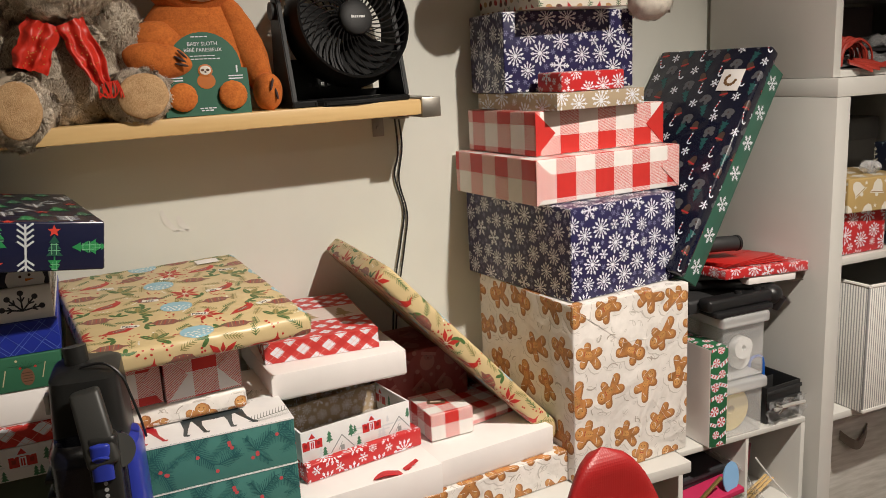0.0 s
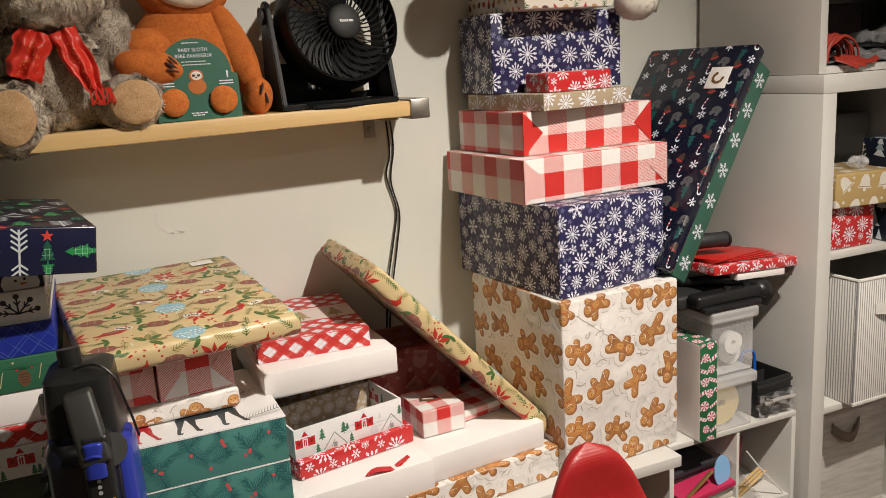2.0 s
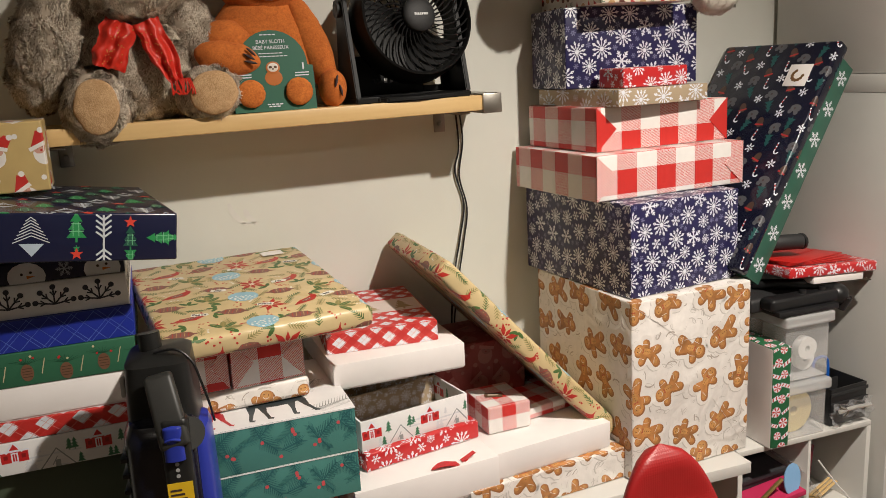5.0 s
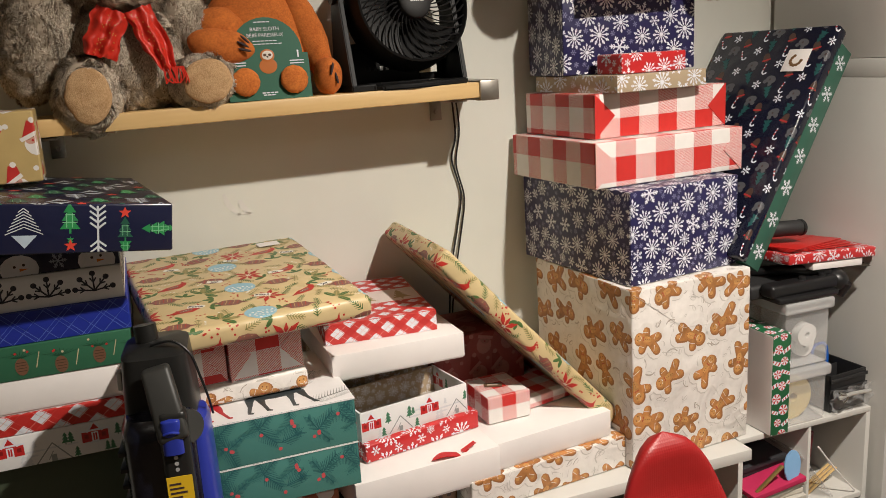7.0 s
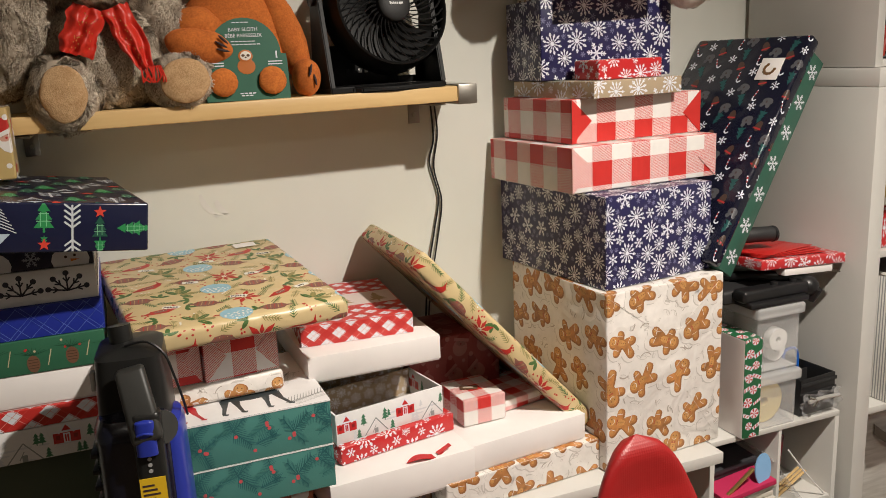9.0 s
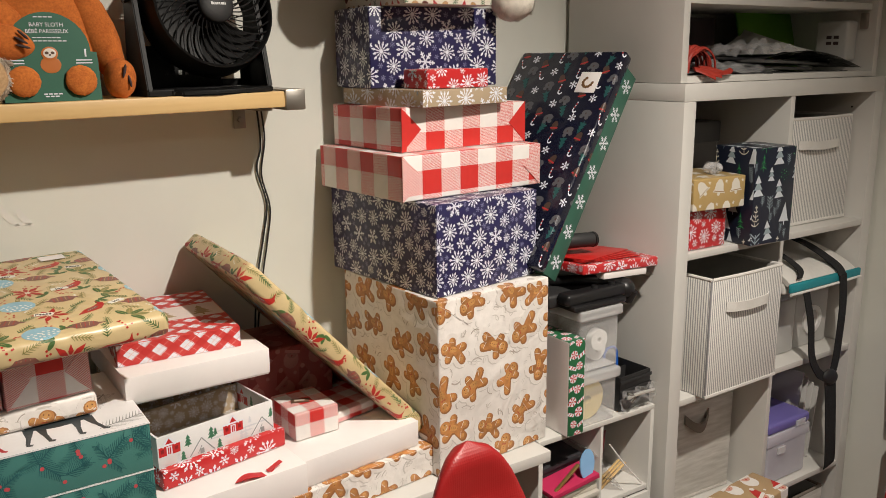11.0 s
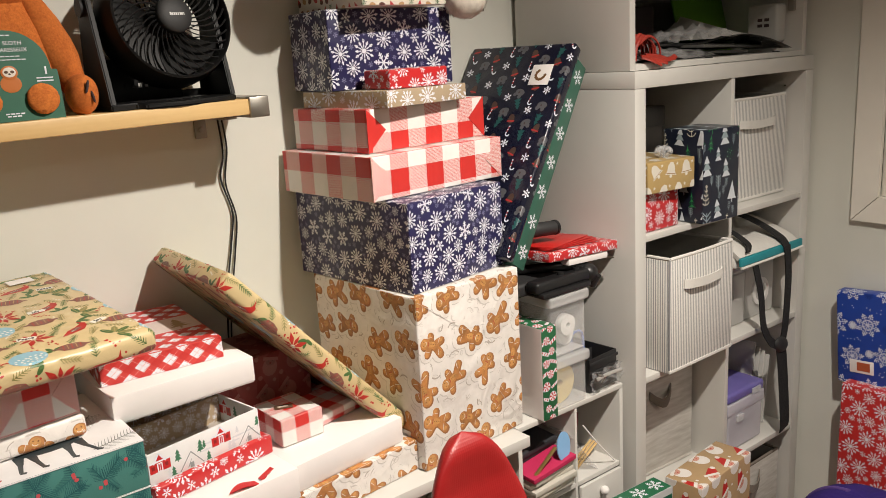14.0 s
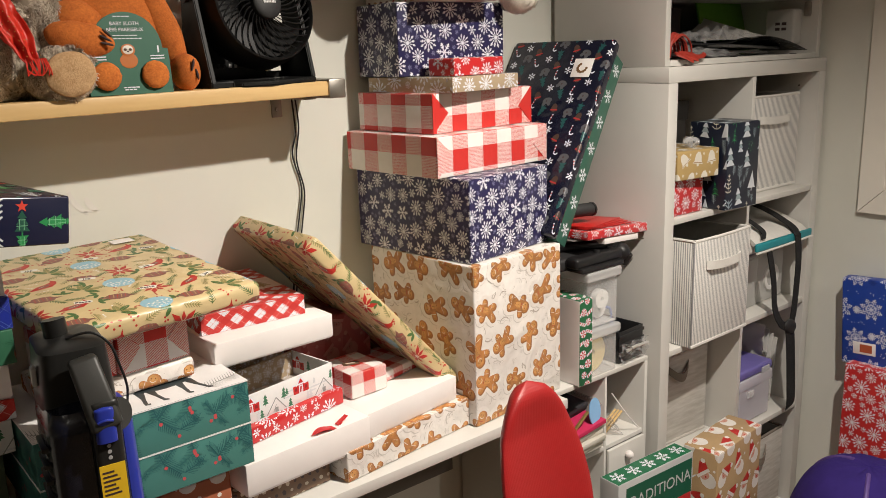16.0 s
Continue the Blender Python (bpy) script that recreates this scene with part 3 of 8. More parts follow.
def print_trees(step=0.050, size=0.026, seed=6):
    g1, g2, gl, grey, red = paper(0.02, 0.24, 0.07), paper(0.01, 0.08, 0.05), paper(0.25, 0.55, 0.32), paper(0.55, 0.58, 0.60), paper(0.60, 0.05, 0.03)
    def front(s):
        mid = s.v0 + s.h * 0.36
        cols = ((0.023, 5), (0.062, 4), (0.096, 3), (0.130, 2), (0.184, 1), (0.236, 0), (0.275, 3), (0.310, 2), (0.364, 1))
        for off, kind in cols:
            x = s.u0 + s.w - off
            if kind in (0, 2):
                tree_print(Pen(s, x, mid + 0.023, 0.020), g1, gl)
                if kind == 0:
                    tree_print(Pen(s, x, mid - 0.018, 0.019, math.pi), g1, gl, 0.6)
                else:
                    tree_print(Pen(s, x, mid - 0.008, 0.007, math.pi), g1, None, 0.6)
                    star_print(Pen(s, x, mid - 0.013, 0.0085), red, 1.6)
            elif kind == 1:
                p = Pen(s, x, mid + 0.016, 0.024)
                for n in range(7):
                    for e in (-1, 1):
                        p.bar(e * (0.92 - 0.11 * n), -0.55 + 0.2 * n, 0, -0.15 + 0.17 * n, 0.05, grey, 0.5 + 0.1 * e)
                p.poly([(-0.62, -0.60), (0.62, -0.60), (0, -1.30)], paper(0.42, 0.50, 0.58), 0.7)
            elif kind == 3:
                twig_print(Pen(s, x, mid + 0.020, 0.0195), grey)
                twig_print(Pen(s, x, mid - 0.018, 0.0195, math.pi), grey, 0.8)
            elif kind == 4:
                star_print(Pen(s, x, mid + 0.030, 0.0085), red, 1.6)
                tree_print(Pen(s, x, mid + 0.008, 0.016), g2, gl)
                tree_print(Pen(s, x, mid - 0.018, 0.013, math.pi), g1, gl, 0.6)
            else:
                tree_print(Pen(s, x, mid + 0.008, 0.017, math.pi / 2), g1, gl, 1.2)
                tree_print(Pen(s, x + 0.014, mid + 0.008, 0.012, -math.pi / 2), g1, gl, 1.3)

    def fn(s, side):
        if side == "f":
            front(s)
            return
        for x, y, rnd, i, j in s.cells(step, seed, 0.5):
            pick = (i + 2 * j) % 5
            p = Pen(s, x, y + rnd.uniform(-0.1, 0.1) * step, size * rnd.uniform(0.85, 1.05))
            if pick in (0, 3):
                tree_print(p, (g1, g2)[pick == 3], gl)
            elif pick == 1:
                twig_print(p, grey)
            elif pick == 2:
                star_print(Pen(s, x, y + size * 0.8, size * 0.45), red)
                tree_print(Pen(s, x, y - size * 0.5, size * 0.7), g2, gl)
            else:
                for k in range(6):
                    p.bar(-0.75 + 0.12 * k, -0.6 + 0.2 * k, 0, 0.15 + 0.15 * k, 0.05, grey, 0.5)
                    p.bar(0.75 - 0.12 * k, -0.6 + 0.2 * k, 0, 0.15 + 0.15 * k, 0.05, grey, 0.6)
                p.poly([(-0.5, -0.65), (0.5, -0.65), (0, -1.15)], grey, 0.7)
    return fn


def print_plaid(cell=0.044):
    """White diamonds on a red slanting check with thin lines."""
    pale, deep, mid = paper(0.74, 0.32, 0.28), paper(0.52, 0.03, 0.026), paper(0.58, 0.06, 0.05)
    def fn(s, side):
        for x, y, rnd, i, j in s.cells(cell, 0, 0.5, 10):
            p = Pen(s, x, y * 0.42, cell)
            p.poly([(-0.29, 0), (0, -0.245), (0.29, 0), (0, 0.245)], INK_W, 0.6)
            p.poly([(0.26, 0), (0.5, -0.20), (0.74, 0), (0.5, 0.20)], deep, 0.4)
            for e in (-1, 1):
                p.bar(0, 0, 0.5, e * 0.42, 0.016, pale, 0.9 + 0.3 * e)
                p.bar(0.25, 0, 0.75, e * 0.42, 0.016, mid, 0.95 + 0.3 * e)
    return fn


# ---- the room ----
X0, X1, Y0, Y1, TOP = -5.2, 0.775, -5.6, 0.0, 2.4
WIN = (-1.45, -0.582, 1.085, 2.05)


def room_wall(name, label, *spans):
    bm = bmesh.new()
    for s in spans:
        box_bm(*s, 0, 1, bm)
    return tagged(part(name, bm, WALL, None, smooth=False), label, "wall", kind="structure")


room_wall("wall_north", "pale grey painted wall behind the desk and shelf", (X0 - 0.1, X1 + 0.25, Y1, Y1 + 0.12, 0, TOP))
room_wall("wall_east", "pale grey painted wall with a deep window opening", (X1, X1 + 0.25, Y0, WIN[0], 0, TOP), (X1, X1 + 0.25, WIN[1], Y1, 0, TOP), (X1, X1 + 0.25, WIN[0], WIN[1], 0, WIN[2]), (X1, X1 + 0.25, WIN[0], WIN[1], WIN[3], TOP))
room_wall("wall_south", "pale grey painted wall behind the camera", (X0 - 0.1, X1 + 0.25, Y0 - 0.12, Y0, 0, TOP))
room_wall("wall_west", "pale grey painted wall at the room's far side", (X0 - 0.1, X0, Y0, Y1, 0, TOP))
tagged(part("floor", box_bm(X0 - 0.1, X1 + 0.25, Y0 - 0.12, Y1 + 0.12, -0.1, 0, 0), FLOOR, None), "brown wood laminate floor", "floor", kind="structure")
tagged(part("ceiling", box_bm(X0 - 0.1, X1 + 0.25, Y0 - 0.12, Y1 + 0.12, TOP, TOP + 0.1, 0), CEIL, None), "white painted ceiling", "ceiling", kind="structure")
tagged(part("baseboard", box_bm(X0, -0.37, Y1 - 0.014, Y1, 0, 0.09, 0.003), TRIM, None), "white painted baseboard along the wall", "baseboard", kind="structure")

smear = thing("wall_mark", "faint pale glossy filler smear on the wall", "wall mark", pose(-1.233, -0.0004, 1.262))
SMEAR = mat("glossy_filler", (0.92, 0.90, 0.85), 0.30, var=0.05, scale=60, alpha=0.8)
for (x0, z0), (x1, z1), bend, wide in (((-0.036, 0.028), (-0.008, -0.017), -0.006, 0.011), ((-0.008, 0.014), (0.013, -0.017), -0.004, 0.012), ((-0.014, -0.012), (0.012, -0.014), -0.003, 0.008)):
    def stroke(u, v, x0=x0, z0=z0, x1=x1, z1=z1, bend=bend, wide=wide):
        half = (v - 0.5) * wide * (0.25 + 0.75 * math.sin(math.pi * min(1.0, 0.12 + 0.8 * u)))
        return Vector((x0 + (x1 - x0) * u + bend * math.sin(math.pi * u) + half * 0.85, -0.0004, z0 + (z1 - z0) * u + half * 0.5))
    part("smear_stroke", sheet_bm(stroke, 14, 3), SMEAR, smear)

GLOW = mat("lamp_glow", (1.0, 0.82, 0.58), 0.5, var=0, emit=6.0)
# every spot gets a fitting, the two added fill spots as well
for (lx, ly, lz), watts, cone, aim in LAMPS:
    can = thing("ceiling_light", "small round recessed ceiling spotlight with white ring, assumed out of view", "ceiling light", pose(lx, ly, TOP), "recessed ceiling lights")
    own = bmesh.new()
    for k in range(32):
        a, b = k * math.tau / 32, (k + 1) * math.tau / 32
        ring = [[own.verts.new((r * math.cos(t), r * math.sin(t), z)) for t in (a, b)] for r, z in ((0.055, -0.0005), (0.052, -0.006), (0.040, -0.006), (0.036, -0.001))]
        for p, q in zip(ring, ring[1:]):
            own.faces.new((p[0], p[1], q[1], q[0]))
    bmesh.ops.remove_doubles(own, verts=own.verts, dist=1e-5)
    bmesh.ops.recalc_face_normals(own, faces=own.faces)
    part("trim_ring", own, TRIM, can)
    part("lamp_disc", cyl_bm(0.036, 0.036, 0.002, 24, pose(0, 0, -0.002)), GLOW, can)

# window: casing, reveal, sash and panes
win = tagged(thing("window_1", "deep white-cased window with white sash bars", "window"), kind="structure")
cy0, cy1, cz0, cz1 = WIN[0] - 0.064, WIN[1] + 0.068, WIN[2] - 0.065, WIN[3] + 0.064
wb0, g = WIN[2] + 0.004, 0.0012
for yz in (((WIN[1], wb0 + g), (cy1, cz0 + g), (cy1, cz1), (WIN[1], WIN[3])), ((WIN[0], wb0 + g), (cy0, cz0 + g), (cy0, cz1), (WIN[0], WIN[3])), ((WIN[0], wb0), (cy0, cz0), (cy1 - g, cz0), (WIN[1] - g, wb0)), ((WIN[0], WIN[3] + g), (cy0, cz1 + g), (cy1, cz1 + g), (WIN[1], WIN[3] + g))):
    own = bmesh.new()
    ring = [own.verts.new((X1 - 0.016, a, b)) for a, b in yz]
    ex = bmesh.ops.extrude_face_region(own, geom=[own.faces.new(ring)])
    bmesh.ops.translate(own, vec=(0.020, 0, 0), verts=[v for v in ex["geom"] if isinstance(v, bmesh.types.BMVert)])
    bmesh.ops.recalc_face_normals(own, faces=own.faces)
    part("window_casing", own, TRIM, win, smooth=False)
slab("window_sill", win, X1 + 0.005, X1 + 0.20, WIN[0], WIN[1], WIN[2] - 0.02, WIN[2] + 0.004, TRIM, 0.001)
slab("window_jamb", win, X1 + 0.005, X1 + 0.20, WIN[1] - 0.016, WIN[1], WIN[2] + 0.005, WIN[3], TRIM, 0.002)
slab("window_jamb", win, X1 + 0.005, X1 + 0.20, WIN[0], WIN[0] + 0.016, WIN[2] + 0.005, WIN[3], TRIM, 0.002)
slab("window_head", win, X1 + 0.005, X1 + 0.20, WIN[0] + 0.016, WIN[1] - 0.016, WIN[3] - 0.016, WIN[3], TRIM, 0.002)
for a, b, c, d in ((WIN[1] - 0.056, WIN[1] - 0.016, WIN[2] + 0.006, WIN[3] - 0.016), (WIN[0] + 0.016, WIN[0] + 0.056, WIN[2] + 0.006, WIN[3] - 0.016), (WIN[0] + 0.056, WIN[1] - 0.056, WIN[2] + 0.006, WIN[2] + 0.045), (WIN[0] + 0.056, WIN[1] - 0.056, WIN[3] - 0.06, WIN[3] - 0.016), (WIN[0] + 0.056, WIN[1] - 0.056, 1.43, 1.47)):
    slab("sash_bar", win, X1 + 0.10, X1 + 0.14, a, b, c, d, TRIM, 0.003)
for c, d in ((WIN[2] + 0.045, 1.43), (1.47, WIN[3] - 0.06)):
    pane = slab("window_pane", win, X1 + 0.116, X1 + 0.120, WIN[0] + 0.056, WIN[1] - 0.056, c, d, GLASS, 0)
    pane.visible_shadow = False
# weak emission on the concrete stands in for light falling into the well
well_glow = mat("glowing_window_well", (0.45, 0.43, 0.40), 0.9, var=0.05, scale=8, bump=0.1, emit=0.22)
tagged(part("backdrop", box_bm(X1 + 0.26, X1 + 0.28, WIN[0] - 0.1, WIN[1] + 0.1, WIN[2] - 0.1, WIN[3] + 0.1, 0), well_glow, None), "pale concrete window well outside the pane, lit by its own glow", "backdrop", kind="structure")

# ---- cube shelf unit, standing in the corner ----
K, KW, KH, KD = 0.038, 0.762, 1.464, 0.39
unit = thing("cube_shelf_unit", "tall white two-column cube shelf unit, filled", "shelf unit", pose(0, 0, 0))
slab("side_panel", unit, 0, K, -KD, -0.004, 0, KH - K, LAM)
slab("side_panel", unit, KW - K, KW, -KD, -0.004, 0, KH - K, LAM)
slab("top_panel", unit, 0, KW, -KD, -0.004, KH - K + 0.0005, KH, LAM)
slab("bottom_panel", unit, K, KW - K, -KD + 0.001, -0.004, 0, K, LAM)
slab("divider", unit, 0.373, 0.389, -KD + 0.002, -0.006, K, KH - K, LAM)
ROWS = [K, 0.389, 0.740, 1.091]
for z in ROWS[1:]:
    slab("shelf_board", unit, K, 0.373, -KD + 0.002, -0.006, z - 0.016, z, LAM)
    slab("shelf_board", unit, 0.389, KW - K, -KD + 0.002, -0.006, z - 0.016, z, LAM)
slab("back_panel", unit, K, KW - K, -0.006, -0.003, K, KH - K, LAM, 0)
for z in (1.385, 1.36):
    part("peg_hole", cyl_bm(0.0025, 0.0025, 0.002, 10, pose(KW - K - 0.0005, -0.33, z, 0, 90, 0)), BLACK2, unit)

upper = thing("wall_cabinet", "white open cabinet standing on the cube shelf unit", "cabinet", pose(0, 0, KH + 0.001))
slab("side_panel", upper, 0.002, 0.022, -0.375, -0.018, 0, 0.72, LAM)
slab("side_panel", upper, 0.722, 0.742, -0.375, -0.018, 0, 0.72, LAM)
slab("bottom_panel", upper, 0.022, 0.722, -0.375, -0.018, 0, 0.014, LAM)
slab("top_panel", upper, 0.002, 0.742, -0.375, -0.018, 0.72, 0.738, LAM)
slab("shelf_board", upper, 0.022, 0.722, -0.36, -0.03, 0.165, 0.181, LAM)
slab("back_panel", upper, 0.022, 0.722, -0.024, -0.018, 0.014, 0.72, LAM, 0)
hinge = slab("hinge", upper, 0.712, 0.722, -0.355, -0.335, 0.118, 0.158, STEEL, 0.003, "small steel cabinet hinge plate")
for xx in (0.30, 0.60):
    part("cam_cover", box_bm(xx, xx + 0.014, -0.374, -0.360, 0.0142, 0.016, 0.0005), BLACK2, upper)

# ---- low organiser beside the shelf unit, and the desk ----
DZ = 0.735
low = thing("cubby_organizer", "small white two-column cubby organizer with drawers", "organizer", pose(-0.359, 0, 0))
slab("side_panel", low, 0, 0.012, -0.36, -0.01, 0, DZ - 0.012, LAM)
slab("side_panel", low, 0.335, 0.347, -0.36, -0.01, 0, DZ - 0.012, LAM)
slab("top_panel", low, 0, 0.347, -0.36, -0.01, DZ - 0.012, DZ, LAM)
slab("divider", low, 0.180, 0.188, -0.358, -0.012, 0.02, DZ - 0.012, LAM)
slab("bottom_panel", low, 0.012, 0.335, -0.358, -0.012, 0.0, 0.02, LAM)
for z in (0.19, 0.36, 0.535):
    slab("shelf_board", low, 0.012, 0.180, -0.358, -0.012, z - 0.012, z, LAM)
    slab("shelf_board", low, 0.188, 0.335, -0.358, -0.012, z - 0.012, z, LAM)
slab("back_panel", low, 0.012, 0.335, -0.012, -0.010, 0.02, DZ - 0.012, LAM, 0)
front = slab("drawer_front", low, 0.190, 0.333, -0.366, -0.356, 0.37, 0.521, LAM, 0.002)
part("knob", ball_bm(0.011, 0.011, 0.011, pose(0.262, -0.374, 0.49)), CARD, low, "round white drawer knob")

desk = thing("desk", "long white laminate desk under the gifts", "desk", pose(0, 0, 0))
slab("desktop", desk, -2.6, -0.362, -0.402, -0.004, DZ - 0.024, DZ, LAM, 0.002)
for x in (-2.58, -1.62):
    slab("leg_panel", desk, x, x + 0.024, -0.38, -0.02, 0, DZ - 0.024, LAM)
slab("back_rail", desk, -2.55, -0.40, -0.022, -0.006, 0.42, DZ - 0.024, mat("grey_board", (0.2, 0.19, 0.18), 0.7, bump=0.05))

# ---- the wall shelf ----
shelf = thing("wall_shelf", "pine wall shelf with steel end cap on steel brackets", "shelf", pose(0, 0, 1.4786, 0, -0.69, 0))
slab("board", shelf, -2.3, -0.803, -0.170, -0.002, -0.028, 0, PINE, 0.003)
slab("end_cap", shelf, -0.806, -0.768, -0.174, -0.002, -0.034, 0.003, STEEL, 0.002, "brushed steel end cap")
for x in (-0.835, -1.54):
    bm = box_bm(x - 0.012, x + 0.012, -0.005, -0.001, -0.075, -0.031, 0.001)
    box_bm(x - 0.012, x + 0.012, -0.15, -0.001, -0.0345, -0.0305, 0.0008, 2, bm)
    own = cyl_bm(0.005, 0.004, 0.003, 12, pose(x, -0.0065, -0.058, 90, 0, 0), bm)
    part("bracket", own, STEEL, shelf)

# ---- the tall stack of gifts at the end of the desk ----
NAVY = paper(0.018, 0.016, 0.075, 0.33, 0.2)
DIM_FLAKE = paper(0.22, 0.22, 0.36)
gift("large box in white paper with gingerbread shapes, on the desk", laid(-0.614, -0.372, DZ + 0.001, 4.6, 0.284, 0.329), 0.284, 0.329, 0.352, GINGER, print_cookies(), folds="f")
gift("navy gift with white snowflakes on the gingerbread box", laid(-0.603, -0.353, 1.089, 8.0, 0.268, 0.340), 0.268, 0.340, 0.176, NAVY, print_flakes(INK_W, 0.0185, 0.0105, 0, DIM_FLAKE))
gift("red and white gingham gift box, wider one below", laid(-0.642, -0.301, 1.266, 5.4, 0.351, 0.290), 0.351, 0.290, 0.085, GING_WHITE, print_gingham(0.0458, 0.0, -0.0358), flaps="f", flap_ink=PINK_HATCH)
gift("red and white gingham gift box with folded paper end", laid(-0.619, -0.262, 1.352, 6.0, 0.319, 0.235), 0.319, 0.235, 0.083, GING_WHITE, print_gingham(0.0458, 0.012, -0.0556), flaps="f", flap_ink=GING_RED)
KRAFT = paper(0.42, 0.32, 0.21, 0.55, 0.03)
gift("flat kraft box printed with white snowflakes", laid(-0.592, -0.297, 1.436, 9.5, 0.223, 0.244), 0.223, 0.244, 0.031, KRAFT, print_flakes(INK_W, 0.021, 0.008, 9), soft=0.001)
gift("navy gift with white snowflakes, crumpled at one end", laid(-0.629, -0.168, 1.468, -2.3, 0.291, 0.160), 0.291, 0.160, 0.153, NAVY, print_flakes(INK_W, 0.0205, 0.0115, 12, DIM_FLAKE))
RED = paper(0.52, 0.02, 0.022, 0.35, 0.08)
gift("small red gift with white snowflakes on the kraft box", laid(-0.569, -0.276, 1.468, 3.0, 0.145, 0.080), 0.145, 0.080, 0.036, RED, print_flakes(INK_W, 0.0165, 0.0075, 15))


def print_gnomes(s, side):
    brown, red, green, cream = paper(0.10, 0.03, 0.02), paper(0.42, 0.03, 0.03), paper(0.05, 0.12, 0.05), paper(0.45, 0.26, 0.12)
    for x, y, rnd, i, j in s.cells(0.022, 21):
        p = Pen(s, x, y, 0.010, rnd.uniform(-0.6, 0.6))
        pick = rnd.random()
        if pick < 0.35:
            p.poly([(-0.6, -0.4), (0.6, -0.4), (0, 1.0)], red, 0.4)
            p.oval(0, -0.6, 0.6, 0.45, brown, 0.5, 9)
        elif pick < 0.6:
            twig_print(p, green, 0.4)
        else:
            p.oval(0, 0, 0.75, 0.55, rnd.choice((brown, cream, red)), 0.4, 9)


gift("cream box printed with brown and red winter figures", laid(-0.594, -0.243, 1.622, 0.5, 0.198, 0.235), 0.198, 0.235, 0.085, paper(0.72, 0.66, 0.58, 0.4, 0.02), print_gnomes, soft=0.001)

# flat boxes leaning on the shelf unit's side
def leaning(x0, z0, x1, z1, yf, yb, thick):
    """The pose of a flat box that lies along the line from its foot to its top in x and z, on its upper side."""
    long = math.hypot(x1 - x0, z1 - z0)
    tilt = -math.degrees(math.atan2(z1 - z0, x1 - x0))
    return pose((x0 + x1) / 2, (yf + yb) / 2, (z0 + z1) / 2, 0, tilt, 0), long, yb - yf


TURN = Matrix.Translation((-0.318, -0.335, 0)) @ pose(0, 0, 0, 0, 0, 12) @ Matrix.Translation((0.300, 0.335, 0))
m, ln, wd = leaning(-0.282, 1.069, -0.004, 1.474, -0.337, -0.07, 0.03)
m = TURN @ m
GREENB = paper(0.03, 0.11, 0.075, 0.35, 0.02)


def print_green_row(s, side):
    if side == "f":
        n = 7
        for k in range(n):
            flake(Pen(s, s.u0 + s.w * (k + 0.5) / n, s.v0 + s.h / 2, 0.0175), INK_W, 0)


gift("flat green box with a row of white snowflakes, leaning", m, ln, wd, 0.045, GREENB, print_green_row, "f", 0.001)


def print_koalas(s, side):
    grey, teal, red = paper(0.09, 0.09, 0.10), paper(0.012, 0.075, 0.075), paper(0.42, 0.03, 0.03)
    for x, y, rnd, i, j in s.cells(0.033, 31):
        p = Pen(s, x + rnd.uniform(-0.006, 0.006), y + rnd.uniform(-0.005, 0.005), 0.0160, 1.57 + rnd.uniform(-0.4, 0.4))
        pick = (i * 3 + j) % 5
        if pick == 0:
            p.oval(0, 0, 0.8, 0.55, grey, 0.4)
            p.oval(0.6, 0.55, 0.32, 0.32, grey, 0.5, 9)
            p.oval(-0.3, 0.62, 0.32, 0.32, grey, 0.6, 9)
            p.oval(0.15, 0.05, 0.14, 0.18, F_INK, 0.9, 7)
        elif pick == 1:
            for k in range(5):
                p.bar(0, -0.8 + 0.25 * k, 0, -0.6 + 0.25 * k, 0.2, (INK_W, red)[k % 2], 0.4)
            p.arc(-0.3, 0.45, 0.3, 0, 3.1, 0.2, INK_W, 0.4)
        elif pick == 2:
            tree_print(p, teal, None)
        elif pick == 3:
            flake(Pen(s, x, y, 0.0105), INK_W, 0, 0.4)
        else:
            p.oval(0, 0, 0.5, 0.75, paper(0.07, 0.04, 0.03), 0.4)
            p.bar(-0.6, 0.35, 0.6, 0.35, 0.24, red, 0.8)


m, ln, wd = leaning(-0.320, 1.094, -0.024, 1.518, -0.340, -0.054, 0.03)
m = TURN @ m
koala = gift("flat dark navy glossy gift with winter animals, leaning", m, ln, wd, 0.030, mat("glossy_navy_paper", (0.008, 0.009, 0.022), 0.16, var=0.05, bump=0.04, bscale=200, crease=0.25), print_koalas, "tf", 0.007)
label_bm = box_bm(0.150, 0.202, -0.105, -0.053, 0.0315, 0.0325, 0.0003)
part("gift_tag", label_bm, CARD, koala, "white gift tag with a brown wreath")
wb = bmesh.new()
for k in range(9):
    a = 0.6 + k * 0.5
    ball_bm(0.004, 0.004, 0.0008, pose(0.176 + 0.012 * math.cos(a), -0.079 + 0.012 * math.sin(a), 0.0327), wb, 8)
part("tag_wreath", wb, paper(0.16, 0.08, 0.03), koala)

# ---- gifts along the desk ----
gift("long flat white box with gingerbread paper, on the desk", laid(-0.947, -0.384, DZ + 0.001, 6.0, 0.335, 0.25), 0.335, 0.25, 0.062, GINGER, print_cookies(0.074, 0.034, 41))
LEO = paper(0.16, 0.09, 0.05, 0.35, 0.2)


def print_spots(s, side):
    for x, y, rnd, i, j in s.cells(0.016, 44):
        Pen(s, x, y, 0.006, rnd.random() * 6).oval(0, 0, rnd.uniform(0.5, 1.1), rnd.uniform(0.4, 0.8), rnd.choice((F_INK, paper(0.55, 0.48, 0.38), F_INK)), 0.3, 8)


gift("flat gift in spotted brown foil paper", laid(-1.17, -0.362, DZ + 0.001, 3.0, 0.205, 0.24), 0.205, 0.24, 0.052, LEO, print_spots)


